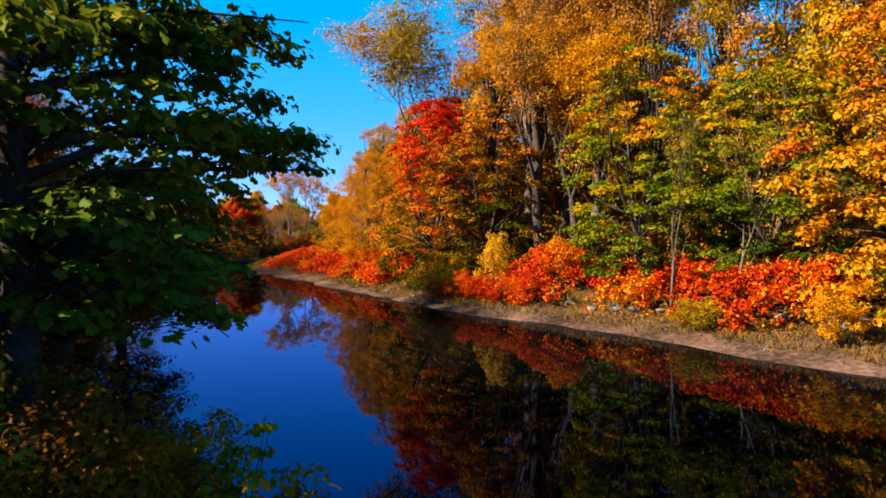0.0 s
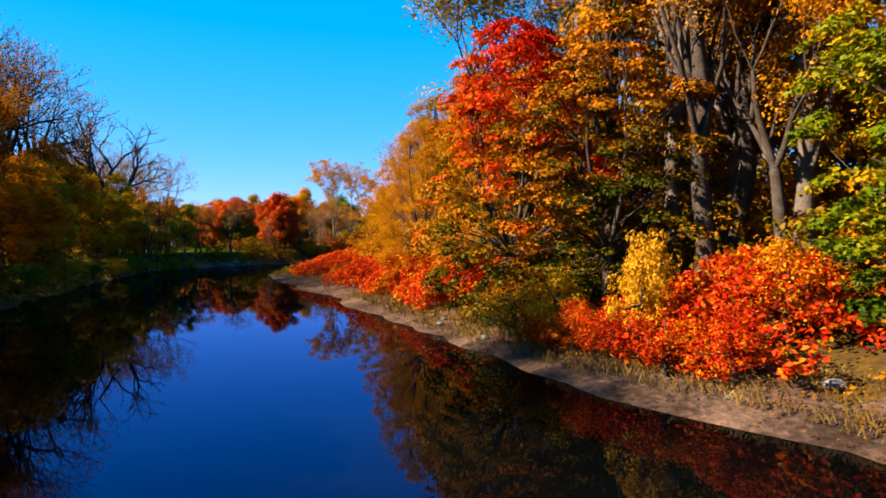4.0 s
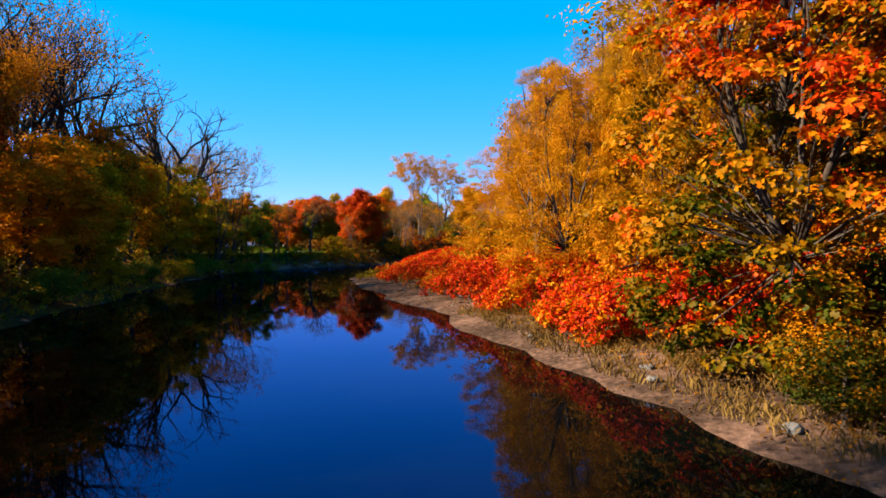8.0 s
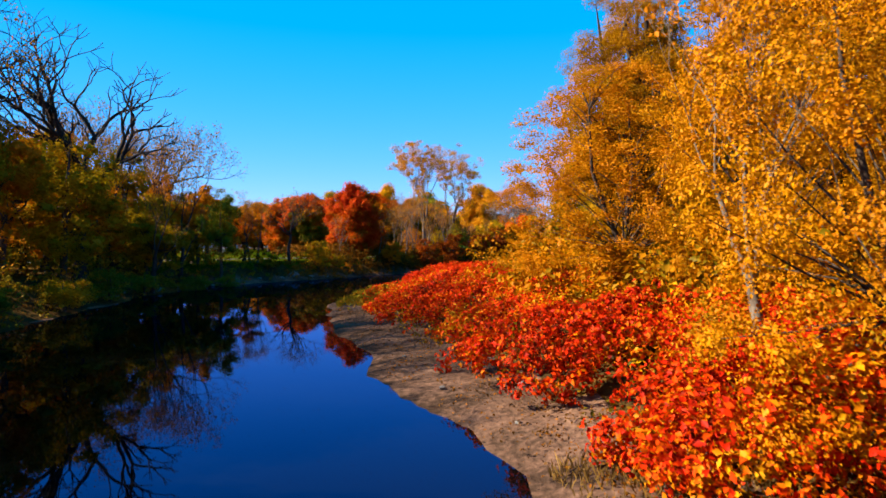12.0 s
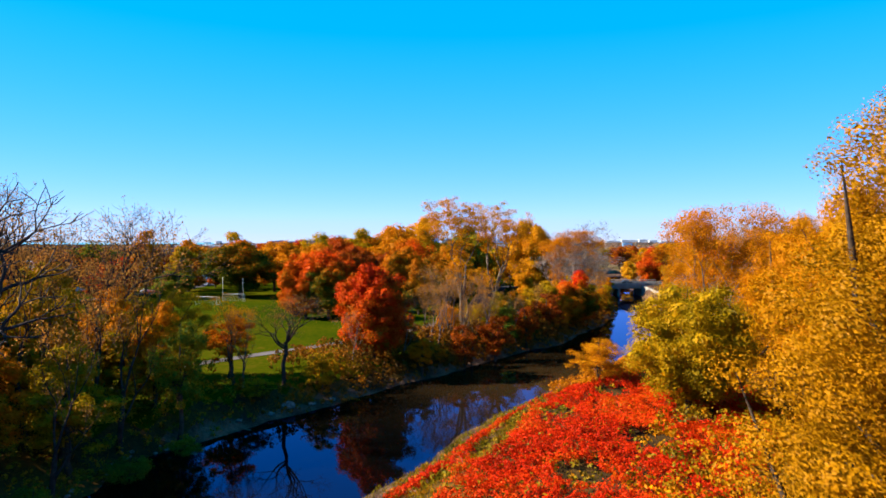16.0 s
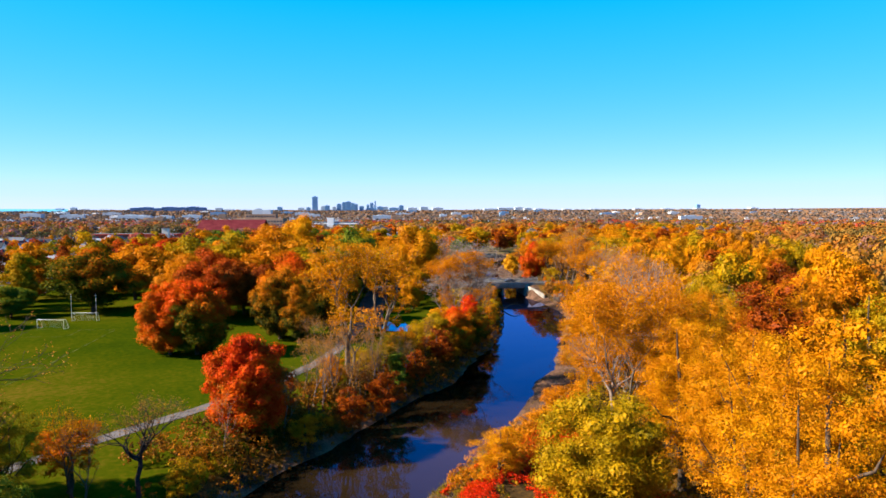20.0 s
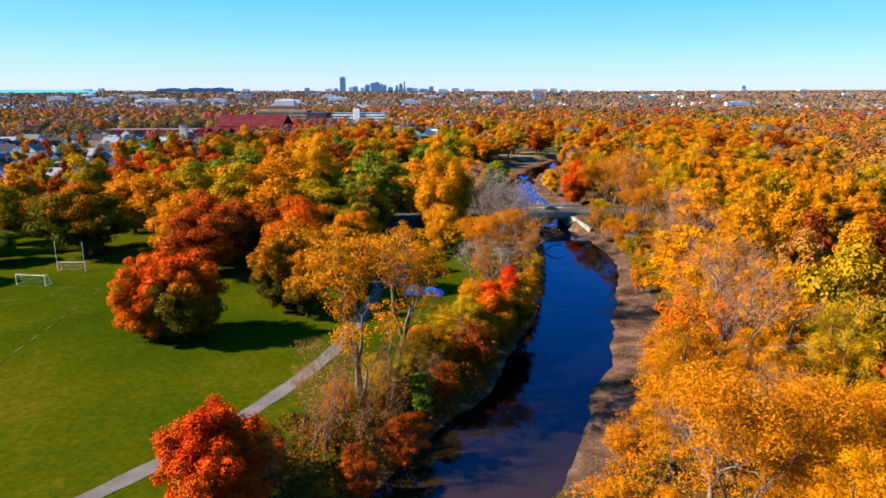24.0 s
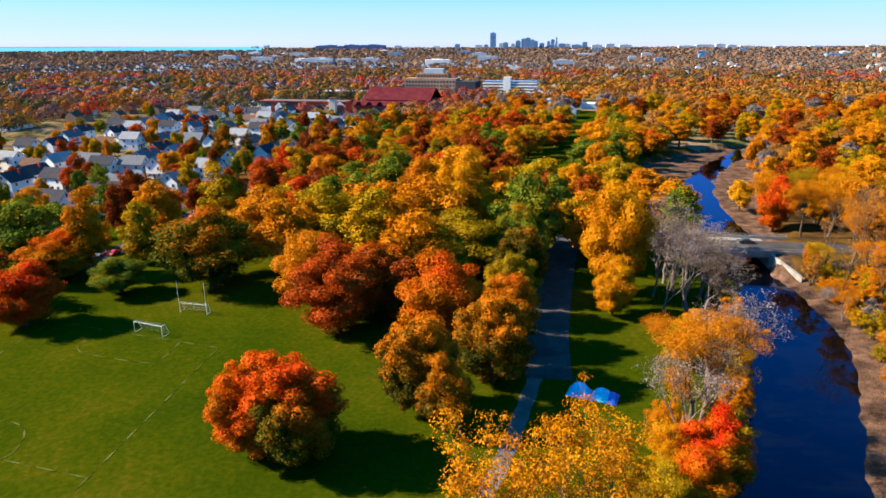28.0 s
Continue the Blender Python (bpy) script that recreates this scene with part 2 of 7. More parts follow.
GREEN, DKGREEN, OLIVE = (0.15, 0.28, 0.006), (0.035, 0.085, 0.006), (0.30, 0.27, 0.008)
GOLD, AMBER, ORANGE = (0.76, 0.40, 0.005), (0.66, 0.275, 0.005), (0.70, 0.15, 0.005)
SCARLET, RED, RUST, BROWN, TAN = (0.80, 0.085, 0.005), (0.72, 0.028, 0.006), (0.30, 0.06, 0.008), (0.14, 0.05, 0.012), (0.46, 0.26, 0.10)
LEAF = {
    "gold": leaf_material("golden leaves", [(0.0, OLIVE), (0.3, AMBER), (0.65, GOLD), (1.0, (0.80, 0.46, 0.008))], spread=0.28),
    "honey": leaf_material("honey-yellow leaves", [(0.0, (0.30, 0.19, 0.006)), (0.4, (0.52, 0.29, 0.006)), (0.8, (0.63, 0.37, 0.006)), (1.0, (0.70, 0.42, 0.008))], spread=0.14),
    "amber": leaf_material("amber leaves", [(0.0, (0.34, 0.18, 0.008)), (0.3, AMBER), (0.7, (0.70, 0.30, 0.008)), (1.0, GOLD)], spread=0.3),
    "lemon": leaf_material("lemon yellow leaves", [(0.0, OLIVE), (0.25, (0.62, 0.36, 0.008)), (0.6, (0.86, 0.52, 0.02)), (1.0, (0.88, 0.58, 0.04))]),
    "orange": leaf_material("orange leaves", [(0.0, (0.14, 0.12, 0.006)), (0.25, AMBER), (0.5, (0.66, 0.25, 0.006)), (0.8, ORANGE), (1.0, (0.76, 0.12, 0.005))], low=0.5),
    "redtop": leaf_material("maple leaves from green to red", [(0.0, (0.07, 0.10, 0.006)), (0.26, (0.32, 0.19, 0.006)), (0.42, (0.66, 0.31, 0.006)), (0.54, ORANGE), (0.66, SCARLET), (0.85, RED)], low=0.85, patch=0.22, spread=0.3),
    # orange and green leaves; crown shade is put into the dark lower end
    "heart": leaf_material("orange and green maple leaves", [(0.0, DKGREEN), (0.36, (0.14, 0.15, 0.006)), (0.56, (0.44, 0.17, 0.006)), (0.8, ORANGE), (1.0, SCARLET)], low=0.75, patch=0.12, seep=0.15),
    "scarlet": leaf_material("scarlet maple leaves", [(0.0, (0.26, 0.14, 0.006)), (0.2, (0.64, 0.16, 0.005)), (0.5, (0.68, 0.085, 0.005)), (1.0, (0.58, 0.035, 0.006))], low=0.35, patch=0.35, seep=0.15),
    "greenmaple": leaf_material("green maple leaves turning yellow", [(0.0, DKGREEN), (0.4, GREEN), (0.6, (0.30, 0.30, 0.01)), (0.8, GOLD), (1.0, ORANGE)], low=0.45, patch=0.2),
    "olive": leaf_material("yellow-green leaves", [(0.0, (0.16, 0.15, 0.006)), (0.4, (0.40, 0.33, 0.008)), (0.75, (0.60, 0.42, 0.01)), (1.0, GOLD)]),
    "green": leaf_material("dark green leaves", [(0.0, (0.055, 0.12, 0.02)), (0.45, (0.13, 0.25, 0.03)), (0.75, (0.28, 0.33, 0.02)), (1.0, (0.55, 0.28, 0.01))]),
    "rust": leaf_material("rusty brown oak leaves", [(0.0, BROWN), (0.4, RUST), (0.75, (0.42, 0.12, 0.008)), (1.0, ORANGE)]),
    "ember": leaf_material("bright orange-red maple leaves", [(0.0, (0.30, 0.15, 0.006)), (0.3, (0.72, 0.20, 0.005)), (0.6, (0.82, 0.15, 0.005)), (1.0, (0.86, 0.10, 0.005))], low=0.3, seep=0.15),
    "thorn": leaf_material("brown and amber brush leaves", [(0.0, (0.06, 0.045, 0.014)), (0.35, (0.17, 0.09, 0.018)), (0.7, (0.35, 0.155, 0.012)), (1.0, (0.54, 0.23, 0.008))], patch=0.16, space="World"),
    # green leaves; sunlit tops and shaded lower crown put into the ramp
    "dusk": leaf_material("dark green maple leaves, lit orange put on top", [(0.0, (0.02, 0.045, 0.005)), (0.45, (0.07, 0.09, 0.006)), (0.68, (0.34, 0.17, 0.006)), (1.0, (0.66, 0.24, 0.005))], low=0.45, patch=0.16, seep=0.15),
    # sunlit orange and near-black crown shade put into the colour by height
    "toffee": leaf_material("dark maple leaves with sun and shade put in", [(0.0, (0.03, 0.05, 0.005)), (0.36, (0.09, 0.10, 0.006)), (0.58, (0.46, 0.20, 0.006)), (1.0, (0.80, 0.27, 0.005))], low=0.5, patch=0.2, seep=0.15),
    "brush": leaf_material("amber willow brush leaves", [(0.0, (0.20, 0.09, 0.015)), (0.3, (0.46, 0.20, 0.012)), (0.6, AMBER), (0.85, (0.70, 0.36, 0.01)), (1.0, ORANGE)], patch=0.2, space="World"),
    "crimson": leaf_material("dull crimson leaves", [(0.0, (0.24, 0.09, 0.015)), (0.4, (0.46, 0.10, 0.015)), (0.8, (0.70, 0.12, 0.012)), (1.0, ORANGE)]),
    "tan": leaf_material("pale tan leaves", [(0.0, (0.24, 0.13, 0.05)), (0.5, TAN), (1.0, (0.62, 0.34, 0.06))]),
    "knot": leaf_material("red and orange knotweed leaves", [(0.0, (0.16, 0.03, 0.006)), (0.16, (0.46, 0.02, 0.006)), (0.34, (0.80, 0.035, 0.006)), (0.56, (0.86, 0.085, 0.006)), (0.70, (0.82, 0.17, 0.006)), (0.82, (0.78, 0.30, 0.006)), (1.0, (0.8, 0.48, 0.01))], patch=0.22, spread=0.75, seep=0.3, space="World"),
    "weed": leaf_material("dull green and brown weeds", [(0.0, (0.10, 0.12, 0.015)), (0.5, (0.26, 0.25, 0.02)), (0.8, (0.46, 0.29, 0.02)), (1.0, AMBER)], patch=0.3, space="World"),
    "blaze": leaf_material("green maple leaves turning gold and orange", [(0.0, (0.05, 0.10, 0.006)), (0.28, (0.16, 0.26, 0.006)), (0.46, GOLD), (0.66, AMBER), (0.85, ORANGE), (1.0, SCARLET)], low=0.15, patch=0.42, spread=0.25),
    "verdant": leaf_material("green maple leaves with a golden crown top", [(0.0, DKGREEN), (0.3, (0.14, 0.25, 0.006)), (0.56, (0.34, 0.37, 0.008)), (0.74, GOLD), (1.0, ORANGE)], low=0.5, patch=0.3, spread=0.25),
    "straw": leaf_material("dry straw grass", [(0.0, (0.09, 0.065, 0.03)), (0.5, (0.22, 0.16, 0.075)), (1.0, (0.40, 0.31, 0.16))], patch=0.5, space="World", seep=0.2),
    "under": leaf_material("mixed undergrowth leaves", [(0.0, (0.08, 0.09, 0.008)), (0.3, (0.22, 0.19, 0.01)), (0.55, (0.46, 0.27, 0.008)), (0.8, AMBER), (1.0, GOLD)], patch=0.16, space="World"),
    "dim": leaf_material("dark green and brown undergrowth leaves", [(0.0, (0.09, 0.11, 0.015)), (0.45, (0.24, 0.24, 0.02)), (0.75, (0.46, 0.30, 0.02)), (1.0, (0.70, 0.34, 0.01))], patch=0.16, space="World"),
    # distance haze is put into the greys and mauves of this ramp
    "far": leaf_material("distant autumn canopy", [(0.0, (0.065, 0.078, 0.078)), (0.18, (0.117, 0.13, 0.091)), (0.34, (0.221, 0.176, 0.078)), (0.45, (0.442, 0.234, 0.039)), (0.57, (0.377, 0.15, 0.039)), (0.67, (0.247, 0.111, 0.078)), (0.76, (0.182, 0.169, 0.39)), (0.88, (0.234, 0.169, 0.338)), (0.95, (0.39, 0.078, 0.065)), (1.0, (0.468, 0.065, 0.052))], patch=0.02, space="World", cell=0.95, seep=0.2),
    "carpet": leaf_material("scarlet low knotweed leaves", [(0.0, (0.28, 0.03, 0.006)), (0.3, (0.74, 0.03, 0.006)), (0.6, (0.86, 0.06, 0.006)), (0.85, (0.84, 0.13, 0.006)), (1.0, (0.74, 0.26, 0.008))], patch=0.15, spread=0.5, seep=0.3, space="World"),
    # the farthest woods: blue-grey haze put into the leaf colour
    "hazy": leaf_material("far woods with haze in their colour", [(0.0, (0.087, 0.116, 0.203)), (0.25, (0.174, 0.167, 0.246)), (0.5, (0.348, 0.217, 0.174)), (0.68, (0.217, 0.181, 0.261)), (1.0, (0.16, 0.189, 0.392))], patch=0.004, space="World", cell=0.95, seep=0.1),
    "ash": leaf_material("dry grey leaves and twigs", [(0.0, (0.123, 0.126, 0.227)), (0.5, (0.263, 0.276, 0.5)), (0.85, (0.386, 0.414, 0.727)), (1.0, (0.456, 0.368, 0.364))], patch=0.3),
}
BARK = surface("grey-brown bark", [(0, (0.02, 0.014, 0.01)), (0.5, (0.05, 0.036, 0.027)), (1, (0.10, 0.078, 0.06))], 1.4, 0.95, 0.8, 9.0)
PALE_BARK = surface("pale bark", [(0, (0.04, 0.03, 0.023)), (0.5, (0.095, 0.072, 0.055)), (1, (0.18, 0.145, 0.115))], 1.2, 0.9, 0.6, 8.0)
DARK_BARK = surface("dark dead wood", [(0, (0.012, 0.009, 0.008)), (0.5, (0.03, 0.024, 0.022)), (1, (0.07, 0.056, 0.05))], 1.4, 0.95, 0.7, 9.0)
GRASS = surface("park grass", [(0, (0.009, 0.017, 0.0008)), (0.35, (0.017, 0.028, 0.0008)), (0.6, (0.031, 0.036, 0.001)), (0.85, (0.062, 0.044, 0.004)), (1, (0.085, 0.052, 0.010))], 0.028, 0.9, 0.5, 1.3, space="World", bump_dist=0.08)
LITTER = surface("leaf litter and soil", [(0, (0.012, 0.008, 0.005)), (0.4, (0.036, 0.022, 0.009)), (0.7, (0.08, 0.042, 0.009)), (1, (0.14, 0.065, 0.009))], 0.12, 0.95, 0.7, 3.0, space="World", bump_dist=0.1)
MUD = surface("dry river mud and gravel", [(0, (0.016, 0.009, 0.006)), (0.35, (0.040, 0.024, 0.016)), (0.7, (0.115, 0.064, 0.042)), (1, (0.20, 0.118, 0.078))], 0.25, 0.95, 0.9, 4.0, space="World", bump_dist=0.12)
SUBURB = surface("yards, drives and lawns", [(0, (0.03, 0.04, 0.012)), (0.35, (0.07, 0.07, 0.02)), (0.6, (0.13, 0.085, 0.045)), (1, (0.17, 0.15, 0.14))], 0.03, 0.95, 0.2, 0.25, space="World")
FAR_LAND = surface("far land under trees", [(0, (0.05, 0.042, 0.025)), (0.4, (0.12, 0.075, 0.04)), (0.7, (0.17, 0.10, 0.058)), (1, (0.16, 0.13, 0.115))], 0.004, 0.95, 0.0, 0.03, space="World")
ASPHALT = surface("worn asphalt", [(0, (0.02, 0.018, 0.018)), (0.5, (0.042, 0.038, 0.038)), (1, (0.075, 0.068, 0.068))], 0.2, 0.9, 0.3, 6.0, space="World")
PATHWAY = surface("pale path paving", [(0, (0.05, 0.043, 0.041)), (0.5, (0.085, 0.075, 0.072)), (1, (0.125, 0.112, 0.11))], 0.3, 0.9, 0.3, 5.0, space="World")
CONCRETE = surface("weathered concrete", [(0, (0.10, 0.092, 0.082)), (0.5, (0.19, 0.18, 0.165)), (1, (0.28, 0.27, 0.25))], 0.5, 0.85, 0.4, 6.0)
ROCK = surface("grey rock", [(0, (0.05, 0.046, 0.043)), (0.5, (0.12, 0.11, 0.10)), (1, (0.22, 0.20, 0.18))], 1.2, 0.9, 0.8, 9.0)
WHITE_METAL = surface("white painted metal", [(0, (0.42, 0.42, 0.40)), (1, (0.60, 0.60, 0.58))], 3.0, 0.45, 0.05)
NET = surface("white net cord", [(0, (0.22, 0.22, 0.21)), (1, (0.36, 0.36, 0.35))], 5.0, 0.8, 0.0)
TARP = surface("bright blue tarpaulin", [(0, (0.002, 0.32, 0.60)), (0.5, (0.005, 0.48, 0.72)), (1, (0.02, 0.58, 0.78))], 0.6, 0.4, 0.5, 3.0)
TARP_DARK = surface("deep blue tarpaulin", [(0, (0.01, 0.06, 0.35)), (1, (0.02, 0.14, 0.55))], 0.8, 0.4, 0.5, 3.0)
BRICK = surface("red-brown brick", [(0, (0.20, 0.035, 0.025)), (0.5, (0.28, 0.05, 0.035)), (1, (0.34, 0.085, 0.06))], 0.15, 0.9, 0.2, 3.0)
BUFF = surface("buff brick", [(0, (0.17, 0.105, 0.07)), (0.5, (0.23, 0.15, 0.105)), (1, (0.28, 0.20, 0.15))], 0.1, 0.9, 0.2, 3.0)
RED_ROOF = surface("red-brown roof tiles", [(0, (0.045, 0.008, 0.011)), (0.5, (0.07, 0.013, 0.017)), (1, (0.095, 0.024, 0.026))], 0.2, 0.85, 0.3, 4.0)
GLASS = surface("dark window glass", [(0, (0.015, 0.02, 0.028)), (1, (0.05, 0.06, 0.075))], 0.5, 0.12, 0.0)
WALLS = [surface(nm, [(0, tuple(v * 0.8 for v in c)), (1, c)], 0.4, 0.8, 0.15, 6.0) for nm, c in (
    ("white siding", (0.66, 0.66, 0.66)), ("pale blue-grey siding", (0.36, 0.41, 0.46)), ("cream siding", (0.56, 0.50, 0.41)), ("tan siding", (0.24, 0.165, 0.12)))]
ROOFS = [surface(nm, [(0, tuple(v * 0.65 for v in c)), (1, c)], 0.5, 0.9, 0.3, 5.0) for nm, c in (
    ("grey shingles", (0.11, 0.115, 0.13)), ("dark shingles", (0.045, 0.045, 0.052)), ("brown shingles", (0.11, 0.065, 0.047)), ("pale grey shingles", (0.20, 0.21, 0.23)))]
PAINT = [surface(nm, [(0, tuple(v * 0.85 for v in c)), (1, c)], 1.0, 0.3, 0.0) for nm, c in (
    ("black car paint", (0.02, 0.02, 0.022)), ("white car paint", (0.75, 0.75, 0.75)), ("grey car paint", (0.22, 0.23, 0.25)), ("red car paint", (0.35, 0.02, 0.02)), ("blue car paint", (0.03, 0.07, 0.2)))]
RUBBER = surface("black rubber", [(0, (0.012, 0.012, 0.012)), (1, (0.03, 0.03, 0.03))], 3.0, 0.9, 0.0)
# far buildings: the blue of distance haze is put into these base colours
HAZED_GLASS = surface("far tower glass, haze blue in its colour", [(0, (0.08, 0.16, 0.28)), (1, (0.14, 0.25, 0.38))], 0.02, 0.6, 0.0)
HAZED_PALE = surface("far concrete paled by painted haze", [(0, (0.24, 0.28, 0.33)), (1, (0.38, 0.42, 0.47))], 0.02, 0.8, 0.0)
HAZED_DARK = surface("far concrete, haze blue in its colour", [(0, (0.035, 0.075, 0.17)), (1, (0.06, 0.12, 0.25))], 0.02, 0.8, 0.0)


def water_material(name, deep, ripple, scale, mirror, shoal):
    """Still water: a dark body under a mirror that Fresnel's law strengthens towards grazing."""
    m = bpy.data.materials.new(name)
    m.use_nodes = True
    n, l = m.node_tree.nodes, m.node_tree.links
    n.remove(n["Principled BSDF"])
    geo = n.new("ShaderNodeNewGeometry")
    r = ramp_node(n, [(0.35, deep), (0.7, tuple(v * 2.0 for v in deep))])
    l.new(noise_out(n, l, geo.outputs["Position"], 0.08, 3), r.inputs["Fac"])
    away = n.new("ShaderNodeVectorMath")
    away.operation = "DISTANCE"
    l.new(geo.outputs["Position"], away.inputs[0])
    away.inputs[1].default_value = shoal
    wander = math_node(n, l, "MULTIPLY", noise_out(n, l, geo.outputs["Position"], 0.12, 3), 9.0)
    near = math_node(n, l, "SUBTRACT", 1.0, math_node(n, l, "DIVIDE", math_node(n, l, "ADD", away.outputs["Value"], wander), 40.0), True)
    bed = n.new("ShaderNodeMix")
    bed.data_type = "RGBA"
    l.new(near, bed.inputs["Factor"])
    l.new(r.outputs["Color"], bed.inputs["A"])
    bed.inputs["B"].default_value = (0.024, 0.014, 0.005, 1)
    d = n.new("ShaderNodeBsdfDiffuse")
    l.new(bed.outputs["Result"], d.inputs["Color"])
    g = n.new("ShaderNodeBsdfGlossy")
    g.inputs["Color"].default_value = (*mirror, 1)
    g.inputs["Roughness"].default_value = 0.02
    fr = n.new("ShaderNodeFresnel")
    fr.inputs["IOR"].default_value = 1.29
    bp = n.new("ShaderNodeBump")
    bp.inputs["Strength"].default_value = ripple
    bp.inputs["Distance"].default_value = 0.02
    l.new(noise_out(n, l, geo.outputs["Position"], scale, 3), bp.inputs["Height"])
    l.new(bp.outputs["Normal"], g.inputs["Normal"])
    mx = n.new("ShaderNodeMixShader")
    l.new(fr.outputs[0], mx.inputs[0])
    l.new(d.outputs[0], mx.inputs[1])
    l.new(g.outputs[0], mx.inputs[2])
    l.new(mx.outputs[0], n["Material Output"].inputs["Surface"])
    return m


WATER = water_material("dark still river water", (0.0006, 0.0008, 0.0008), 0.006, 0.5, (0.44, 0.50, 1.0), (13, 101, 0))
LAKE = surface("turquoise lake", [(0, (0.03, 0.20, 0.30)), (1, (0.06, 0.28, 0.38))], 0.001, 0.4, 0.0, 0.01, space="World")


# ---- land and river ----
def line_of(points):
    ys, xs = zip(*points)
    return lambda y: np.interp(y, ys, xs)


SHORE_LEFT = line_of([(-400, -16), (-120, -4), (-92, 1.0), (-80, 2.2), (-72, 1.0), (-66, -3), (-55, -8), (-40, -15), (-25, -20), (0, -23), (30, -29), (60, -31), (72, -26), (83, -18), (97, -10.5),
                      (112, -1), (122, 4), (136, 15), (152, 20.5), (165, 27), (190, 35), (205, 38.5), (235, 44), (252, 46.5), (285, 46), (323, 37), (345, 34), (374, 35), (440, 52), (480, 84), (520, 130), (3000, 131)])
SHORE_RIGHT = line_of([(-400, 60), (-120, 38), (-80, 27), (-63, 21.5), (-57, 19.5), (-48, 15.8), (-41, 12), (-31, 9.2), (-20, 6.2), (-9, 3.6), (-3, 2.4), (6, -1.4), (18, -5), (30, -7.5), (40, -9.3), (52, -9),
                       (60, -5.5), (79, 1.6), (87, 6), (98, 13), (108, 18.5), (120, 25.6), (136, 31), (146, 38), (160, 42), (172, 46), (182, 50), (205, 57.5), (219, 61), (240, 60.5), (258, 59), (285, 61), (323, 67),
                       (355, 76), (391, 84), (424, 92), (460, 104), (500, 122), (520, 130), (3000, 131)])
SHELF = line_of([(-400, 3), (-56, 2.6), (-40, 2.0), (-22, 2.2), (0, 3.2), (20, 3.5), (40, 3), (60, 2.0), (100, 2.6), (112, 4), (130, 7), (200, 8), (240, 5), (260, 3), (300, 6), (460, 6), (3000, 4)])


def smooth(a, b, v):
    q = np.clip((v - a) / (b - a), 0, 1)
    return q * q * (3 - 2 * q)


def wobble(x, y):
    return 0.16 * np.sin(x * 0.83 + 1.3 * np.sin(y * 0.31)) * np.sin(y * 0.67 + 0.9 * np.sin(x * 0.47)) + 0.07 * np.sin(x * 2.3 + y * 1.7) * np.sin(y * 2.9 - x * 1.1)


FIELD_Z = 2.7


def land(x, y):
    """Height of the ground; the river's surface is at 0."""
    x, y = np.asarray(x, float), np.asarray(y, float)
    jag = 0.5 * np.sin(y * 0.27 + 1.7 * np.sin(y * 0.11)) + 0.3 * np.sin(y * 0.83 + 2.1 * np.sin(y * 0.23)) + 0.14 * np.sin(y * 2.3 + np.sin(y * 0.7))
    xl, xr = SHORE_LEFT(y) + jag, SHORE_RIGHT(y) - jag * 0.8
    dl, dr = xl - x, x - xr
    shelf = SHELF(y)
    left = 0.25 * smooth(0, 1.5, dl) + (FIELD_Z - 0.25) * smooth(0.8, 7.5, dl)
    right = 0.20 * smooth(0, 1.0, dr) + 0.22 * smooth(0, shelf, dr) + 1.9 * smooth(shelf, shelf + 8, dr)
    bed = -1.1 * smooth(0, 4, np.minimum(-dl, -dr)) - 0.03
    channel = np.interp(y, [290, 312, 358, 393, 440, 520], [53, 48, 56, 66, 84, 128])
    reach = np.interp(y, [290, 312, 358, 393, 440], [13, 11, 5.5, 2.4, 2.0])
    shoal = smooth(reach, reach + 4, np.abs(x - channel) + 1.5 * np.sin(y * 0.21) * np.sin(x * 0.3)) * smooth(294, 308, y)
    bed = bed * (1 - shoal) + (0.16 + 0.1 * np.sin(x * 0.21 + y * 0.13)) * shoal
    z = np.where(dl > 0, left, np.where(dr > 0, right, bed))
    rough = np.clip(np.where(dl > 0, dl - 1, dr - 0.5) / 3, 0, 1) * (1 - 0.92 * smooth(8, 14, dl)) * (1 - smooth(0, 1, (y - 420) / 40))
    z = z + wobble(x, y) * rough
    road = smooth(22, 9, np.abs(y - 273)) * smooth(-12, 40, x)
    z = np.where((dl > 0) | (dr > 0), z + (4.35 - z) * road * smooth(0.0, 1.5, np.maximum(dl, dr)), z)
    far = np.hypot(x, y)
    return z + 38 * (np.clip(far - 900, 0, 5000) / 3900) ** 1.6


def at_land(x, y):
    return float(land(x, y))


def mesh_of(name, verts, faces, mats=(), smooth_shade=False, index=None):
    me = bpy.data.meshes.new(name)
    me.from_pydata(verts, [], faces)
    for m in mats:
        me.materials.append(m)
    if index is not None:
        me.polygons.foreach_set("material_index", index)
    if smooth_shade:
        me.polygons.foreach_set("use_smooth", [True] * len(me.polygons))
    me.update()
    return me


def spaced(marks):
    out = []
    for (a, b, step) in marks:
        out += list(np.arange(a, b - step * 0.3, step))
    return np.array(out + [marks[-1][1]])


GX = spaced([(-4900, -1600, 300), (-1600, -500, 90), (-500, -140, 18), (-140, -46, 4), (-46, 72, 1.5), (72, 140, 4), (140, 500, 20), (500, 1600, 90), (1600, 4900, 300)])
GY = spaced([(-4900, -800, 400), (-800, -160, 60), (-160, -100, 5), (-100, 300, 2.0), (300, 540, 4), (540, 1000, 20), (1000, 2000, 70), (2000, 4950, 200)])
XX, YY = np.meshgrid(GX, GY)
ZZ = land(XX, YY)
gverts = np.stack([XX.ravel(), YY.ravel(), ZZ.ravel()], 1)
nx, ny = len(GX), len(GY)
ii, jj = np.meshgrid(np.arange(nx - 1), np.arange(ny - 1))
a0 = (jj * nx + ii).ravel()
gfaces = np.stack([a0, a0 + 1, a0 + 1 + nx, a0 + nx], 1)
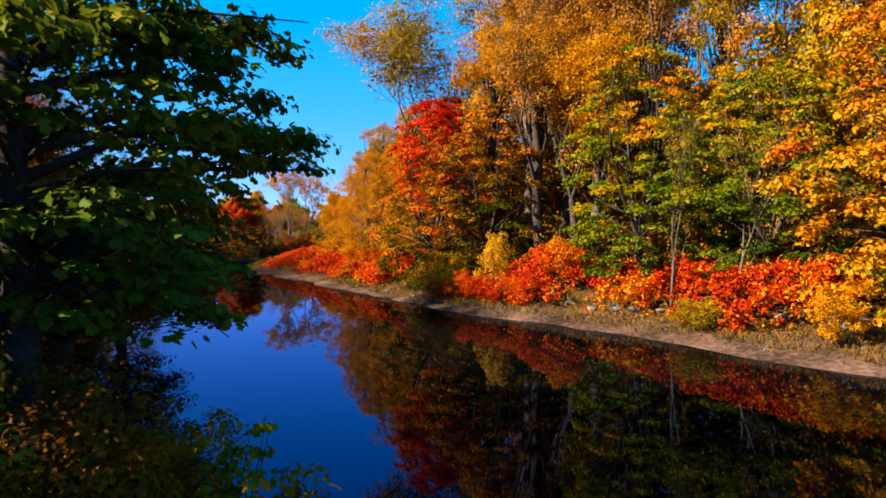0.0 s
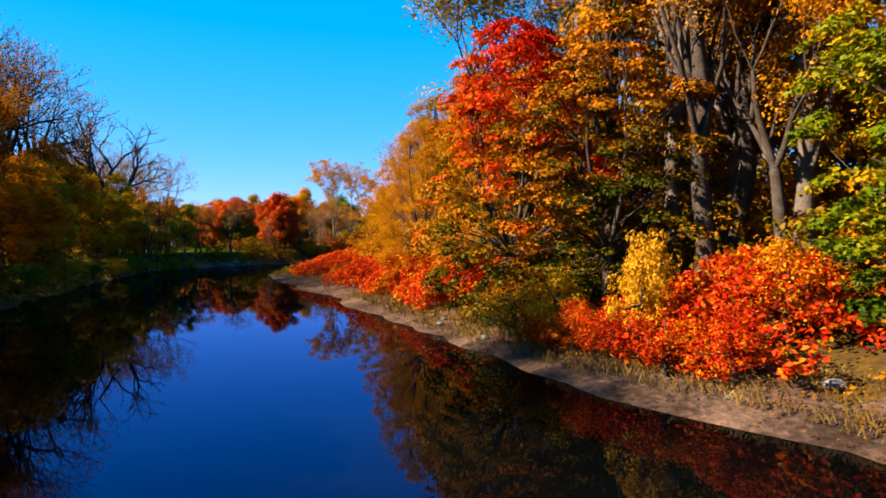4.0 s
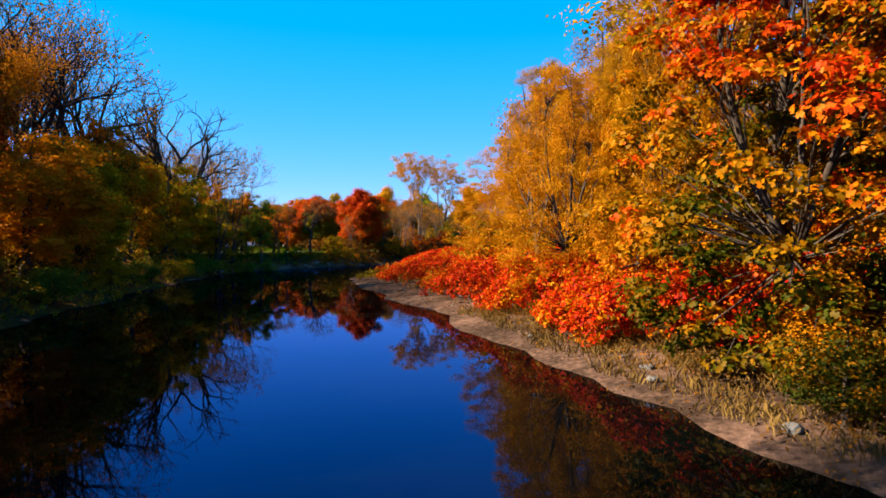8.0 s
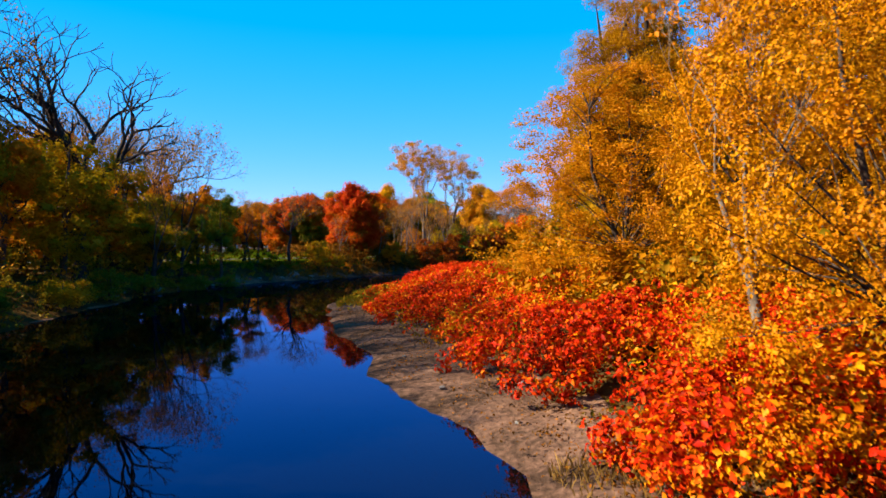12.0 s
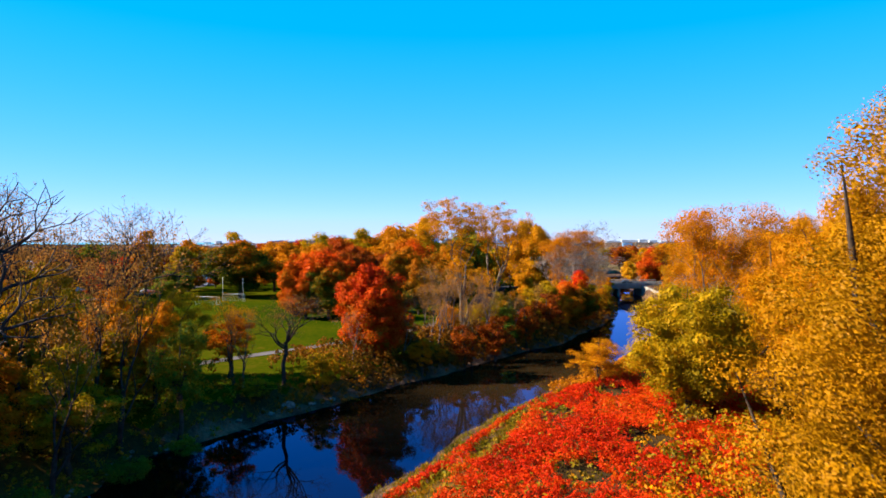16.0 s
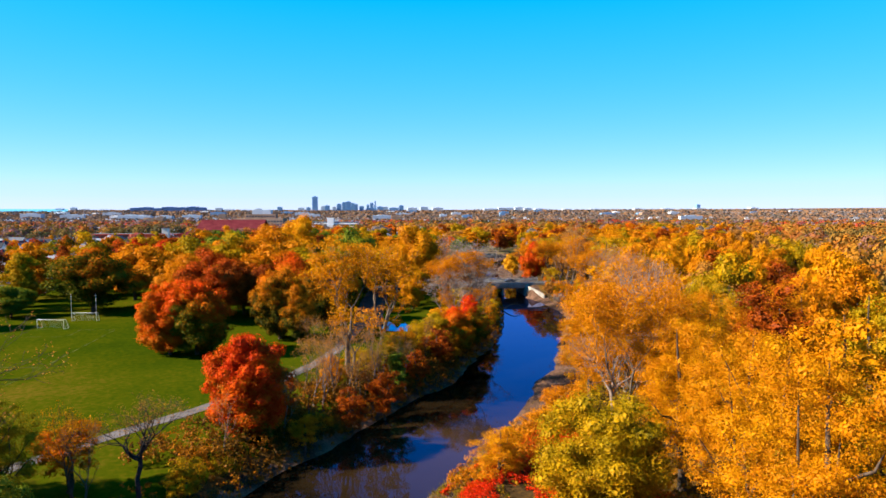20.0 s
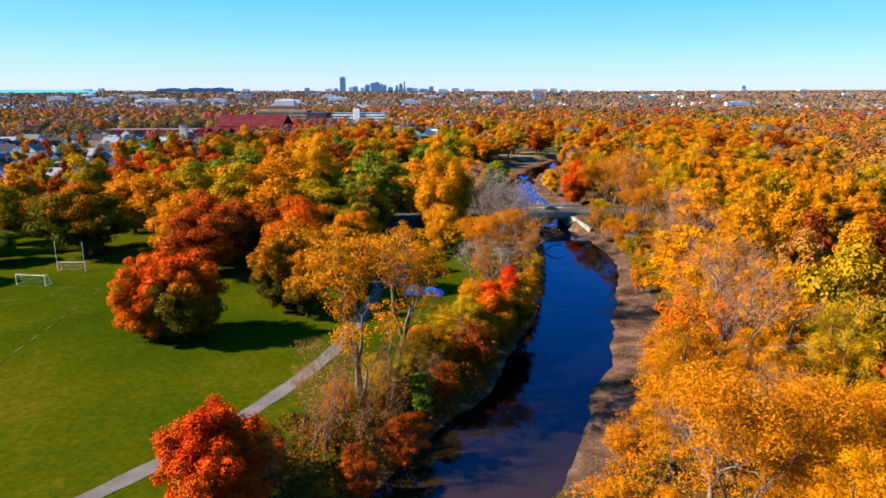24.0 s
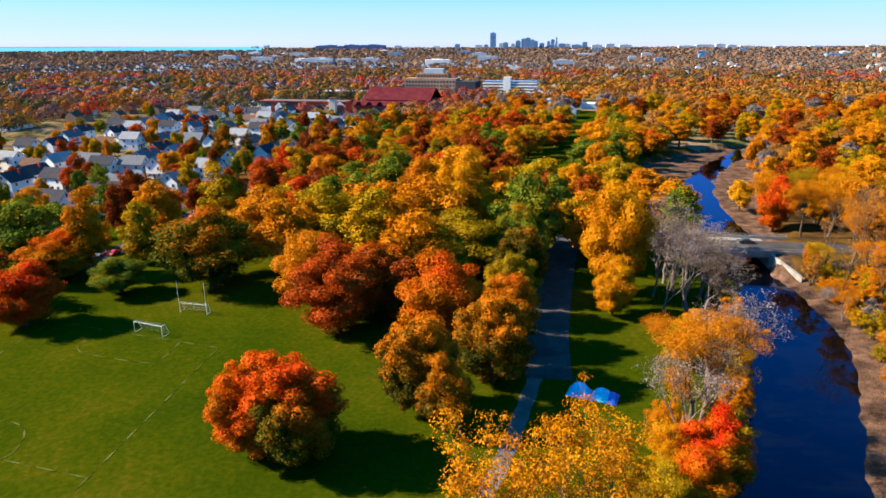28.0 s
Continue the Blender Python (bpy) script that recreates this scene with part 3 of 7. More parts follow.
cx, cy = gverts[gfaces].mean(1)[:, 0], gverts[gfaces].mean(1)[:, 1]
cdl, cdr = SHORE_LEFT(cy) - cx, cx - SHORE_RIGHT(cy)
zone = np.full(len(cx), 1)
zone[(cdl > 5) & (cy > 60) & (cy < 330) & (cx > -150)] = 0
zone[(cdl > 5) & (cy >= 330) & (cy < 700) & (cx > -60) & (cx < 60)] = 0
zone[(np.hypot((cx - 150) / 50, (cy - 190) / 45) < 1)] = 0
zone[(cdl < 3.0) & (cdr < SHELF(cy) + 1.5)] = 2
zone[(cdl > -0.5) & (cdl < 6) & (cy < 66)] = 1
zone[((cx <= -150) | (cy > 480)) & (zone == 1)] = 3
zone[(cx <= -150) & (cy > 200)] = 3
zone[np.hypot(cx, cy) > 1300] = 4
ground = new("ground", mesh_of("ground", gverts.tolist(), gfaces.tolist(), (GRASS, LITTER, MUD, SUBURB, FAR_LAND), True, zone.tolist()))
tagged(ground, "grassy park ground with leaf litter and muddy river banks", "ground", kind="structure")

WY = np.arange(-400, 530, 2.5)
wv, wf = [], []
for k, y in enumerate(WY):
    wv += [(float(SHORE_LEFT(y)) - 4.0, float(y), 0.0), (float(SHORE_RIGHT(y)) + 4.0, float(y), 0.0)]
    if k:
        wf.append((2 * k - 2, 2 * k - 1, 2 * k + 1, 2 * k))
river = new("river_water", mesh_of("river_water", wv, wf, (WATER,), True))
tagged(river, "dark still river water mirroring sky and trees", "water", kind="structure")


def strip(name, points, width, mat, lift=0.05, step=2.0):
    """A flat way that follows the ground along a line of points."""
    pts = [Vector((x, y, 0)) for x, y in points]
    dense = []
    for a, b in zip(pts, pts[1:]):
        n = max(1, int((b - a).length / step))
        dense += [a.lerp(b, k / n) for k in range(n)]
    dense.append(pts[-1])
    for _ in range(6):
        dense = [dense[0]] + [(dense[k - 1] + dense[k] * 2 + dense[k + 1]) / 4 for k in range(1, len(dense) - 1)] + [dense[-1]]
    verts, faces = [], []
    for k, p in enumerate(dense):
        d = (dense[min(k + 1, len(dense) - 1)] - dense[max(k - 1, 0)]).normalized()
        side = Vector((d.y, -d.x, 0))
        w = width if isinstance(width, (int, float)) else np.interp(k / len(dense), [0, 1], width)
        row = []
        for s in (-1, -0.33, 0.33, 1):
            e = p + side * (s * (w / 2 + (0.12 * math.sin(k * 1.7) if abs(s) == 1 else 0)))
            row.append((e.x, e.y, at_land(e.x, e.y) + lift))
        base = len(verts)
        verts += row
        if k:
            faces += [(base - 4 + q, base - 3 + q, base + 1 + q, base + q) for q in range(3)]
    return new(name, mesh_of(name, verts, faces, (mat,), True))


tagged(strip("park_path", [(-70, 62), (-47, 88), (-40, 97.5), (-34, 106.5), (-27, 115), (-21, 124), (-15, 136), (-10.5, 147), (-7.5, 160), (-5, 176), (-3, 190)], 2.6, PATHWAY), "pale paved footpath curving through park grass", "path", kind="structure")
tagged(strip("park_road", [(-1, 186), (-1.5, 200), (-1, 215), (0, 235), (2, 262), (5, 280)], 8.4, ASPHALT, 0.06), "worn dark asphalt park road under trees", "road", kind="structure")
tagged(strip("footpath", [(-60, 372), (-30, 371), (-12, 374), (6, 380), (20, 392)], 2.2, PATHWAY), "narrow pale footpath across the far lawn", "path", kind="structure")
for pts, w in (([(-135, 150), (-131, 200), (-127, 240), (-126, 262), (-128, 300), (-128, 420)], 7), ([(-128, 300), (-200, 302), (-300, 306)], 7), ([(-128, 330), (-210, 335), (-330, 345)], 6.5), ([(-128, 410), (-220, 415), (-330, 430)], 6.5), ([(-120, 500), (-220, 510), (-360, 530)], 6.5)):
    tagged(strip("street", pts, w, ASPHALT, 0.06, 4.0), "grey asphalt street between houses", "road", kind="structure")


def add_part(name, me, parent, label="", mat=None):
    ob = new(name, me)
    ob.parent = parent
    if label:
        ob["label"] = label
    if mat:
        ob.material_slots[0].link = "OBJECT"
        ob.material_slots[0].material = mat
    return ob


def box_mesh(name, boxes, mat, bevel=0.0):
    bm = bmesh.new()
    for (x0, y0, z0, x1, y1, z1) in boxes:
        bmesh.ops.create_cube(bm, size=1, matrix=Matrix.Translation(((x0 + x1) / 2, (y0 + y1) / 2, (z0 + z1) / 2)) @ Matrix.Diagonal((x1 - x0, y1 - y0, z1 - z0, 1)))
    if bevel:
        bmesh.ops.bevel(bm, geom=bm.edges[:], offset=bevel, segments=1, affect="EDGES")
    me = bpy.data.meshes.new(name)
    bm.to_mesh(me)
    bm.free()
    me.materials.append(mat)
    return me


# ---- trees ----
class Wood:
    """Collects tapered tubes for trunks, limbs and twigs."""

    def __init__(self):
        self.v, self.f = [], []

    def tube(self, pts, radii, sides):
        base = len(self.v)
        for k, p in enumerate(pts):
            d = (pts[min(k + 1, len(pts) - 1)] - pts[max(k - 1, 0)]).normalized()
            u = d.cross(Vector((0.31, 0.95, 0.1))).normalized()
            w = d.cross(u)
            for s in range(sides):
                a = 2 * math.pi * s / sides
                q = p + (u * math.cos(a) + w * math.sin(a)) * radii[k]
                self.v.append((q.x, q.y, q.z))
            if k:
                o = base + (k - 1) * sides
                for s in range(sides):
                    t = (s + 1) % sides
                    self.f.append((o + s, o + t, o + sides + t, o + sides + s))

    def mesh(self, name, mat):
        return mesh_of(name, self.v, self.f, (mat,), True)


def bent(rng, d, amount):
    return (d + Vector((rng.uniform(-1, 1), rng.uniform(-1, 1), rng.uniform(-0.6, 1))) * amount).normalized()


def grow(rng, wood, p, d, length, r, depth, tips, lift=0.12, spread=0.62, least=0.012, keep=0.62, slim=0.42, crook=0.16):
    segs = 4 if depth > 1 else 3
    pts, radii = [p], [r]
    for k in range(segs):
        d = bent(rng, d + Vector((0, 0, lift * 0.4)), crook)
        p = p + d * (length / segs)
        pts.append(p)
        radii.append(max(least, r * (1 - slim * (k + 1) / segs)))
    wood.tube(pts, radii, 7 if depth > 3 else (5 if depth > 1 else 3))
    if depth <= 2:
        tips.append((p, d, depth))
    if depth == 0:
        return
    n = rng.choice((2, 3, 3)) if depth > 1 else 3
    turn = rng.uniform(0, 6.28)
    for k in range(n):
        a = turn + 6.283 * k / n + rng.uniform(-0.5, 0.5)
        out = Vector((math.cos(a), math.sin(a), 0))
        out = (out - d * out.dot(d)).normalized()
        nd = (d + out * rng.uniform(spread * 0.55, spread * 1.25) + Vector((0, 0, lift))).normalized()
        grow(rng, wood, p, nd, length * rng.uniform(0.62, 0.86), radii[-1] * rng.uniform(keep, keep + 0.18), depth - 1, tips, lift, spread, least, keep, slim, crook)
    for k in range(rng.choice((0, 1, 1))):
        q = pts[rng.choice((1, 2))]
        nd = bent(rng, d, 0.9)
        grow(rng, wood, q, nd, length * 0.55, r * 0.45, max(depth - 2, 0), tips, lift, spread, least, keep, slim, crook)


def leaf_mesh(name, centres, radii, counts, size, seed, up=0.3, fill=0.55, mat=None, lobed=False, droop=0.0, jitter=0.36, flat=0.82, fall=0.0):
    """Many small folded leaves round clump centres, each an island of its own."""
    rs = np.random.RandomState(seed)
    c = np.repeat(np.asarray(centres, float), counts, axis=0)
    r = np.repeat(np.asarray(radii, float), counts)
    n = len(c)
    u = rs.normal(size=(n, 3))
    u /= np.linalg.norm(u, axis=1)[:, None]
    far = fill + (1 - fill) * rs.rand(n) ** 0.6
    pos = c + u * (r * far)[:, None] * np.array([1, 1, flat])
    if fall:
        away = c[:, :2] / np.maximum(0.5, np.linalg.norm(c[:, :2], axis=1))[:, None]
        pos[:, 2] -= fall * ((pos - c)[:, :2] * away).sum(1)
    nor = u + rs.normal(size=(n, 3)) * jitter + np.array([0, 0, up])
    nor /= np.linalg.norm(nor, axis=1)[:, None]
    t = np.cross(nor, rs.normal(size=(n, 3)))
    t /= np.linalg.norm(t, axis=1)[:, None]
    t[:, 2] -= droop
    b = np.cross(nor, t)
    s = ((size if np.isscalar(size) else np.repeat(np.asarray(size), counts)) * (0.6 + 0.8 * rs.rand(n)))[:, None]
    if lobed:
        shape = [(-0.5, 0, 0), (-0.15, 0.48, 0.1), (0.08, 0.22, 0.02), (0.3, 0.42, 0.08), (0.62, 0, -0.05), (0.3, -0.42, 0.08), (0.08, -0.22, 0.02), (-0.15, -0.48, 0.1)]
        quads = [(0, 1, 2, 7), (7, 2, 6, 6), (2, 3, 4, 4), (2, 4, 5, 6)]
        tris = [(0, 2, 1), (0, 6, 2), (0, 7, 6), (2, 4, 3), (2, 6, 4), (6, 5, 4)]
    else:
        shape = [(-0.52, 0, 0), (0.05, 0.36, 0.14), (0.56, 0.02, -0.04), (0.0, -0.36, 0.14)]
        tris = [(0, 2, 1), (0, 3, 2)]
    k = len(shape)
    v = np.empty((n, k, 3), np.float32)
    for q, (a, e, h) in enumerate(shape):
        v[:, q] = pos + s * (a * t + e * b + h * nor)
    idx = (np.arange(n)[:, None, None] * k + np.array(tris)[None]).reshape(-1)
    me = bpy.data.meshes.new(name)
    me.vertices.add(n * k)
    me.vertices.foreach_set("co", v.ravel())
    me.loops.add(len(idx))
    me.loops.foreach_set("vertex_index", idx.astype(np.int32))
    me.polygons.add(len(idx) // 3)
    me.polygons.foreach_set("loop_start", np.arange(0, len(idx), 3, dtype=np.int32))
    me.update(calc_edges=True)
    me.materials.append(mat or LEAF["gold"])
    return me


def leafy(seed, h, w, base=0.22, clumps=46, leaves=4200, size=0.42, bark=BARK, clump=0.2, core=0.62, taper=0.0, fork=7, bumpy=1.0, crop=2.0):
    """A full-crowned tree: trunk and limbs in one mesh, leaves in another. Height h, crown width w, crown from base * h up."""
    rng, rs = random.Random(seed), np.random.RandomState(seed)
    zc, rz, rxy = h * (base + 1) / 2, h * (1 - base) / 2, w / 2
    cs, rr = [], []
    bumps = [(rs.normal(size=3), rs.uniform(0.08, 0.22) * bumpy) for _ in range(6)]
    while len(cs) < clumps:
        d = rs.normal(size=3)
        d /= np.linalg.norm(d)
        s = rs.uniform(0.45, 0.86) if rs.rand() < 0.8 else rs.uniform(0.1, 0.5)
        s *= 1 + sum(a * max(0, float(np.dot(d, b / np.linalg.norm(b)))) ** 3 for b, a in bumps) - 0.12
        z = zc + d[2] * s * rz
        if z > h * crop:
            continue
        wide = 1 - taper * (z - h * base) / (h * (1 - base))
        cs.append((d[0] * s * rxy * wide, d[1] * s * rxy * wide, z))
        rr.append(clump * w * rs.uniform(0.55, 1.1) * (0.6 + 0.4 * wide))
    share = np.array(rr) ** 2
    counts = np.maximum(12, (leaves * share / share.sum())).astype(int)
    wood = Wood()
    lean = Vector((rng.uniform(-0.05, 0.05), rng.uniform(-0.05, 0.05), 1))
    r0 = 0.017 * h + 0.05
    pts = [Vector((0, 0, -0.4)), Vector((0, 0, 0.25))] + [lean * (h * f) + Vector((rng.uniform(-1, 1), rng.uniform(-1, 1), 0)) * 0.012 * h for f in (0.12, 0.25, 0.4, 0.55, 0.72, 0.86)]
    radii = [r0 * 1.5, r0 * 1.15, r0, r0 * 0.88, r0 * 0.7, r0 * 0.5, r0 * 0.28, r0 * 0.08]
    wood.tube(pts, radii, 8)
    for k in range(0, clumps, max(1, clumps // (fork * 3))):
        e = Vector(cs[k])
        f = rng.uniform(0.2, 0.6)
        s = lean * (h * f * 0.9)
        mid = s.lerp(e, 0.5) + Vector((rng.uniform(-1, 1), rng.uniform(-1, 1), rng.uniform(-1.2, 0.4))) * 0.04 * h
        wood.tube([s, s.lerp(mid, 0.5) + Vector((0, 0, 0.01 * h)), mid, mid.lerp(e, 0.55), e], [r0 * 0.42, r0 * 0.34, r0 * 0.24, r0 * 0.14, 0.012], 5)
    # oversized cards added inside the clumps to block light through the crown
    inner = np.maximum(5, counts * 0.035 / core).astype(int)
    return wood.mesh("trunk", bark), leaf_mesh("crown", cs + cs, rr + [v * 0.55 for v in rr], np.concatenate([counts, inner]), [size] * clumps + [v * core for v in rr], seed, mat=LEAF["gold"])


def airy(seed, h, depth=5, leaves=9, size=0.3, bark=BARK, spread=0.5, clump=0.9, first=0.3, lean=(0, 0), lift=0.14, every=1.0, thick=1.0, keep=0.62, slim=0.42, crook=0.16):
    """An open tree grown limb by limb, with sparse leaf clumps at its tips (none for a bare tree)."""
    rng = random.Random(seed)
    wood, tips = Wood(), []
    grow(rng, wood, Vector((0, 0, -0.3)), Vector((lean[0], lean[1], 1)).normalized(), h * first, (0.016 * h + 0.05) * thick, depth, tips, lift, spread, 0.012, keep, slim, crook)
    top = max(v[2] for v in wood.v)
    k = h / top
    wood.v = [(x * k, y * k, z * k) for x, y, z in wood.v]
    trunk = wood.mesh("trunk", bark)
    if not leaves:
        stem = 35
        limbs = mesh_of("bare_crown", wood.v[stem:], [tuple(i - stem for i in f) for f in wood.f if min(f) >= stem], (bark,), True)
        return mesh_of("trunk", wood.v[:stem], [f for f in wood.f if max(f) < stem], (bark,), True), limbs
    tips = [t for t in tips if t[0].z > 0.2 * top and rng.random() < every]
    return trunk, leaf_mesh("crown", [tuple(t[0] * k) for t in tips], [clump * rng.uniform(0.6, 1.3) for _ in tips], [leaves] * len(tips), size, seed, fill=0.15, mat=LEAF["gold"], droop=0.25)


def tiered(seed, h, w, base=0.0, sprays=150, leaves=100, size=0.15, bark=BARK, flat=0.36, fall=0.3, up=0.8, spray=0.11, lobed=True, rise=0.75, stems=4, sparse=3):
    """A maple whose leaves lie in flat drooping sprays, tier over tier, with dark gaps between them, on several forking stems."""
    rng, rs = random.Random(seed), np.random.RandomState(seed)
    cs, rr = [], []
    lumps = [(rs.uniform(0, 6.28), rs.uniform(0.1, 0.9), rs.uniform(0.1, 0.28)) for _ in range(9)]
    while len(cs) < sprays:
        f = rs.rand()
        a = rs.uniform(0, 6.283)
        rim = math.sqrt(max(0.0, 1 - ((f - 0.36) / (0.5 if f < 0.36 else 0.66)) ** 2))
        rim *= 1 + sum(k * max(0, math.cos(a - b)) ** 3 * math.exp(-((f - q) / 0.14) ** 2) for b, q, k in lumps) - 0.08
        q = (0.25 + 0.75 * rs.rand() ** 0.5) * rim * w / 2
        cs.append((q * math.cos(a), q * math.sin(a), h * (base + (1 - base) * f) * 0.97 + 0.25))
        rr.append(spray * w * rs.uniform(0.5, 1.2) * (0.6 + 0.4 * rim))
    share = np.array(rr) ** 2
    counts = np.maximum(20, leaves * sprays * share / share.sum()).astype(int)
    wood = Wood()
    r0 = 0.015 * h + 0.04
    crotch = Vector((rng.uniform(-0.1, 0.1), rng.uniform(-0.1, 0.1), h * rng.uniform(0.14, 0.22)))
    wood.tube([Vector((0, 0, -0.4)), Vector((0, 0, 0.25)), crotch * 0.6, crotch], [r0 * 1.5, r0 * 1.15, r0, r0 * 0.9], 8)
    tops = []
    for k in range(stems):
        a = 6.283 * k / stems + rng.uniform(-0.5, 0.5)
        out = Vector((math.cos(a), math.sin(a), 0)) * w * rng.uniform(0.12, 0.22)
        line = [crotch] + [crotch.lerp(Vector((0, 0, h * 0.9)) + out, f) + out * (0.5 * math.sin(3.14 * f)) + Vector((rng.uniform(-1, 1), rng.uniform(-1, 1), 0)) * 0.014 * h for f in (0.25, 0.5, 0.75, 1.0)]
        wood.tube(line, [r0 * 0.55, r0 * 0.42, r0 * 0.28, r0 * 0.16, 0.02], 6)
        tops.append(line)
    for c in cs[::sparse]:
        e = Vector(c)
        line = min(tops, key=lambda q: (q[2].xy - e.xy).length)
        z = max(crotch.z, e.z - rise * math.hypot(e.x, e.y))
        s = min((line[k].lerp(line[k + 1], g) for k in range(4) for g in (0.0, 0.5)), key=lambda q: abs(q.z - z))
        mid = s.lerp(e, 0.5) + Vector((rng.uniform(-1, 1), rng.uniform(-1, 1), rng.uniform(-0.5, 0.8))) * 0.035 * h
        wood.tube([s, mid, e], [r0 * 0.17, r0 * 0.1, 0.01], 4)
    return wood.mesh("trunk", bark), leaf_mesh("crown", cs, rr, counts, size, seed, up=up, fill=0.05, mat=LEAF["gold"], lobed=lobed, jitter=0.5, flat=flat, fall=fall)


def open_crown(seed, h, stem=0.46, limbs=5, depth=4, reach=0.18, leaves=0, size=0.24, bark=None, thick=1.0, wide=0.75, keep=0.64, slim=0.34):
    """An old tree with a tall stem and crooked, spreading limbs, bare or with few leaves at its twig tips."""
    rng = random.Random(seed)
    wood, tips = Wood(), []
    r0 = (0.014 * h + 0.06) * thick
    pts = [Vector((0, 0, -0.4)), Vector((0, 0, 0.3))] + [Vector((rng.uniform(-1, 1) * 0.02 * h * f, rng.uniform(-1, 1) * 0.02 * h * f, h * stem * f)) for f in (0.25, 0.5, 0.75, 1.0)]
    wood.tube(pts, [r0 * 1.5, r0 * 1.15, r0, r0 * 0.95, r0 * 0.9, r0 * 0.78], 8)
    cut = len(wood.v)
    turn = rng.uniform(0, 6.28)
    for k in range(limbs):
        a = turn + 6.283 * k / limbs + rng.uniform(-0.4, 0.4)
        p = pts[-1] if k < 3 else pts[-1].lerp(pts[-2], rng.uniform(0.2, 0.9))
        tilt = wide * rng.uniform(0.55, 1.2)
        grow(rng, wood, p, Vector((math.cos(a) * tilt, math.sin(a) * tilt, 1)).normalized(), h * reach * rng.uniform(0.8, 1.15), r0 * rng.uniform(0.5, 0.66), depth, tips, 0.0, 0.95, 0.018, keep, slim, 0.34)
    k = h / max(v[2] for v in wood.v)
    v = [(x * k, y * k, z * k) for x, y, z in wood.v]
    bark = bark or DARK_BARK
    trunk = mesh_of("trunk", v[:cut], [f for f in wood.f if max(f) < cut], (bark,), True)
    if not leaves:
        return trunk, mesh_of("bare_crown", v[cut:], [tuple(i - cut for i in f) for f in wood.f if min(f) >= cut], (bark,), True)
    trunk = mesh_of("trunk", v, wood.f, (bark,), True)
    tips = [t for t in tips if rng.random() < 0.7]
    return trunk, leaf_mesh("crown", [tuple(t[0] * k) for t in tips], [rng.uniform(0.5, 1.2) for _ in tips], [leaves] * len(tips), size, seed, fill=0.15, mat=LEAF["gold"], droop=0.25)


def place(name, template, x, y, h_scale=1.0, w_scale=1.0, turn=0.0, leaf="gold", label="", category="tree", group="", bark=None, sink=0.0, z=None):
    """A tree or shrub of its own at (x, y) on the ground."""
    thing = new(name)
    thing.location = (x, y, (at_land(x, y) if z is None else z) - sink)
    thing.rotation_euler = (0, 0, turn)
    thing.scale = (w_scale, w_scale, h_scale)
    thing.empty_display_size = 0.5
    trunk, crown = template
    add_part("trunk", trunk, thing, mat=bark)
    if leaf:
        add_part("crown", crown, thing, mat=LEAF[leaf])
    else:
        add_part("bare_crown", crown, thing, mat=bark)
    tagged(thing, label, category, group)
    return thing


# ---- tree kinds, built once ----
MAPLES = [leafy(11, 16, 12.5, 0.06, 96, 46000, 0.225, clump=0.16, core=0.4), leafy(12, 16, 13.5, 0.0, 110, 50000, 0.225, clump=0.15, core=0.4), leafy(13, 16, 12.5, 0.0, 100, 48000, 0.225, clump=0.155, core=0.4)]
NEARS = [leafy(15, 14, 9.5, 0.04, 160, 25000, 0.125, clump=0.11, core=0.2), leafy(16, 14, 10, 0.02, 170, 26000, 0.125, clump=0.105, core=0.2), leafy(17, 14, 9, 0.08, 150, 24000, 0.125, clump=0.115, core=0.2)]
WOODS = [leafy(21, 22, 12, 0.08, 70, 11800, 0.245, clump=0.14, fork=3), leafy(22, 22, 13, 0.05, 78, 12200, 0.245, clump=0.135, fork=3), leafy(23, 22, 11, 0.12, 64, 11000, 0.245, clump=0.145, fork=3), leafy(24, 22, 14, 0.08, 82, 12800, 0.25, clump=0.13, fork=3)]
TALLS = [airy(31, 26, 5, 88, 0.165, spread=0.55, clump=1.45), airy(32, 26, 5, 88, 0.165, PALE_BARK, spread=0.5, clump=1.4), airy(33, 26, 5, 88, 0.17, spread=0.62, clump=1.45)]
SPARSE = [airy(41, 20, 5, 7, 0.2, spread=0.55, clump=0.9, every=0.8), airy(42, 20, 5, 7, 0.2, PALE_BARK, spread=0.6, clump=0.9, every=0.8), airy(43, 20, 5, 6, 0.2, spread=0.5, clump=0.9, every=0.8)]
BARE = [open_crown(54, 25, 0.44, 5, 4, 0.19, thick=1.5, wide=1.05, keep=0.68, slim=0.22)]
EVERGREEN = leafy(61, 16, 9, 0.0, 80, 6500, 0.34, clump=0.15, taper=0.6, fork=3)
SHRUBS = [leafy(71, 4, 4, 0.0, 60, 4200, 0.115, clump=0.14, fork=3, core=0.3), leafy(72, 4, 4.6, 0.0, 66, 4600, 0.115, clump=0.135, fork=3, core=0.3), leafy(73, 4, 3.4, 0.0, 54, 3800, 0.11, clump=0.15, fork=3, core=0.3)]
AFARS = [leafy(81, 16, 12, 0.05, 60, 9600, 0.4, clump=0.17, fork=1), leafy(82, 16, 13, 0.04, 64, 10400, 0.4, clump=0.165, fork=1), leafy(83, 16, 10, 0.06, 56, 9000, 0.38, clump=0.18, fork=1), leafy(84, 16, 11, 0.02, 58, 9000, 0.38, clump=0.17, taper=0.35, fork=1)]
BIGS = [leafy(25, 22, 12, 0.06, 230, 62000, 0.095, clump=0.095, fork=4, core=0.2), leafy(26, 22, 13, 0.04, 240, 64000, 0.095, clump=0.09, fork=4, core=0.2)]
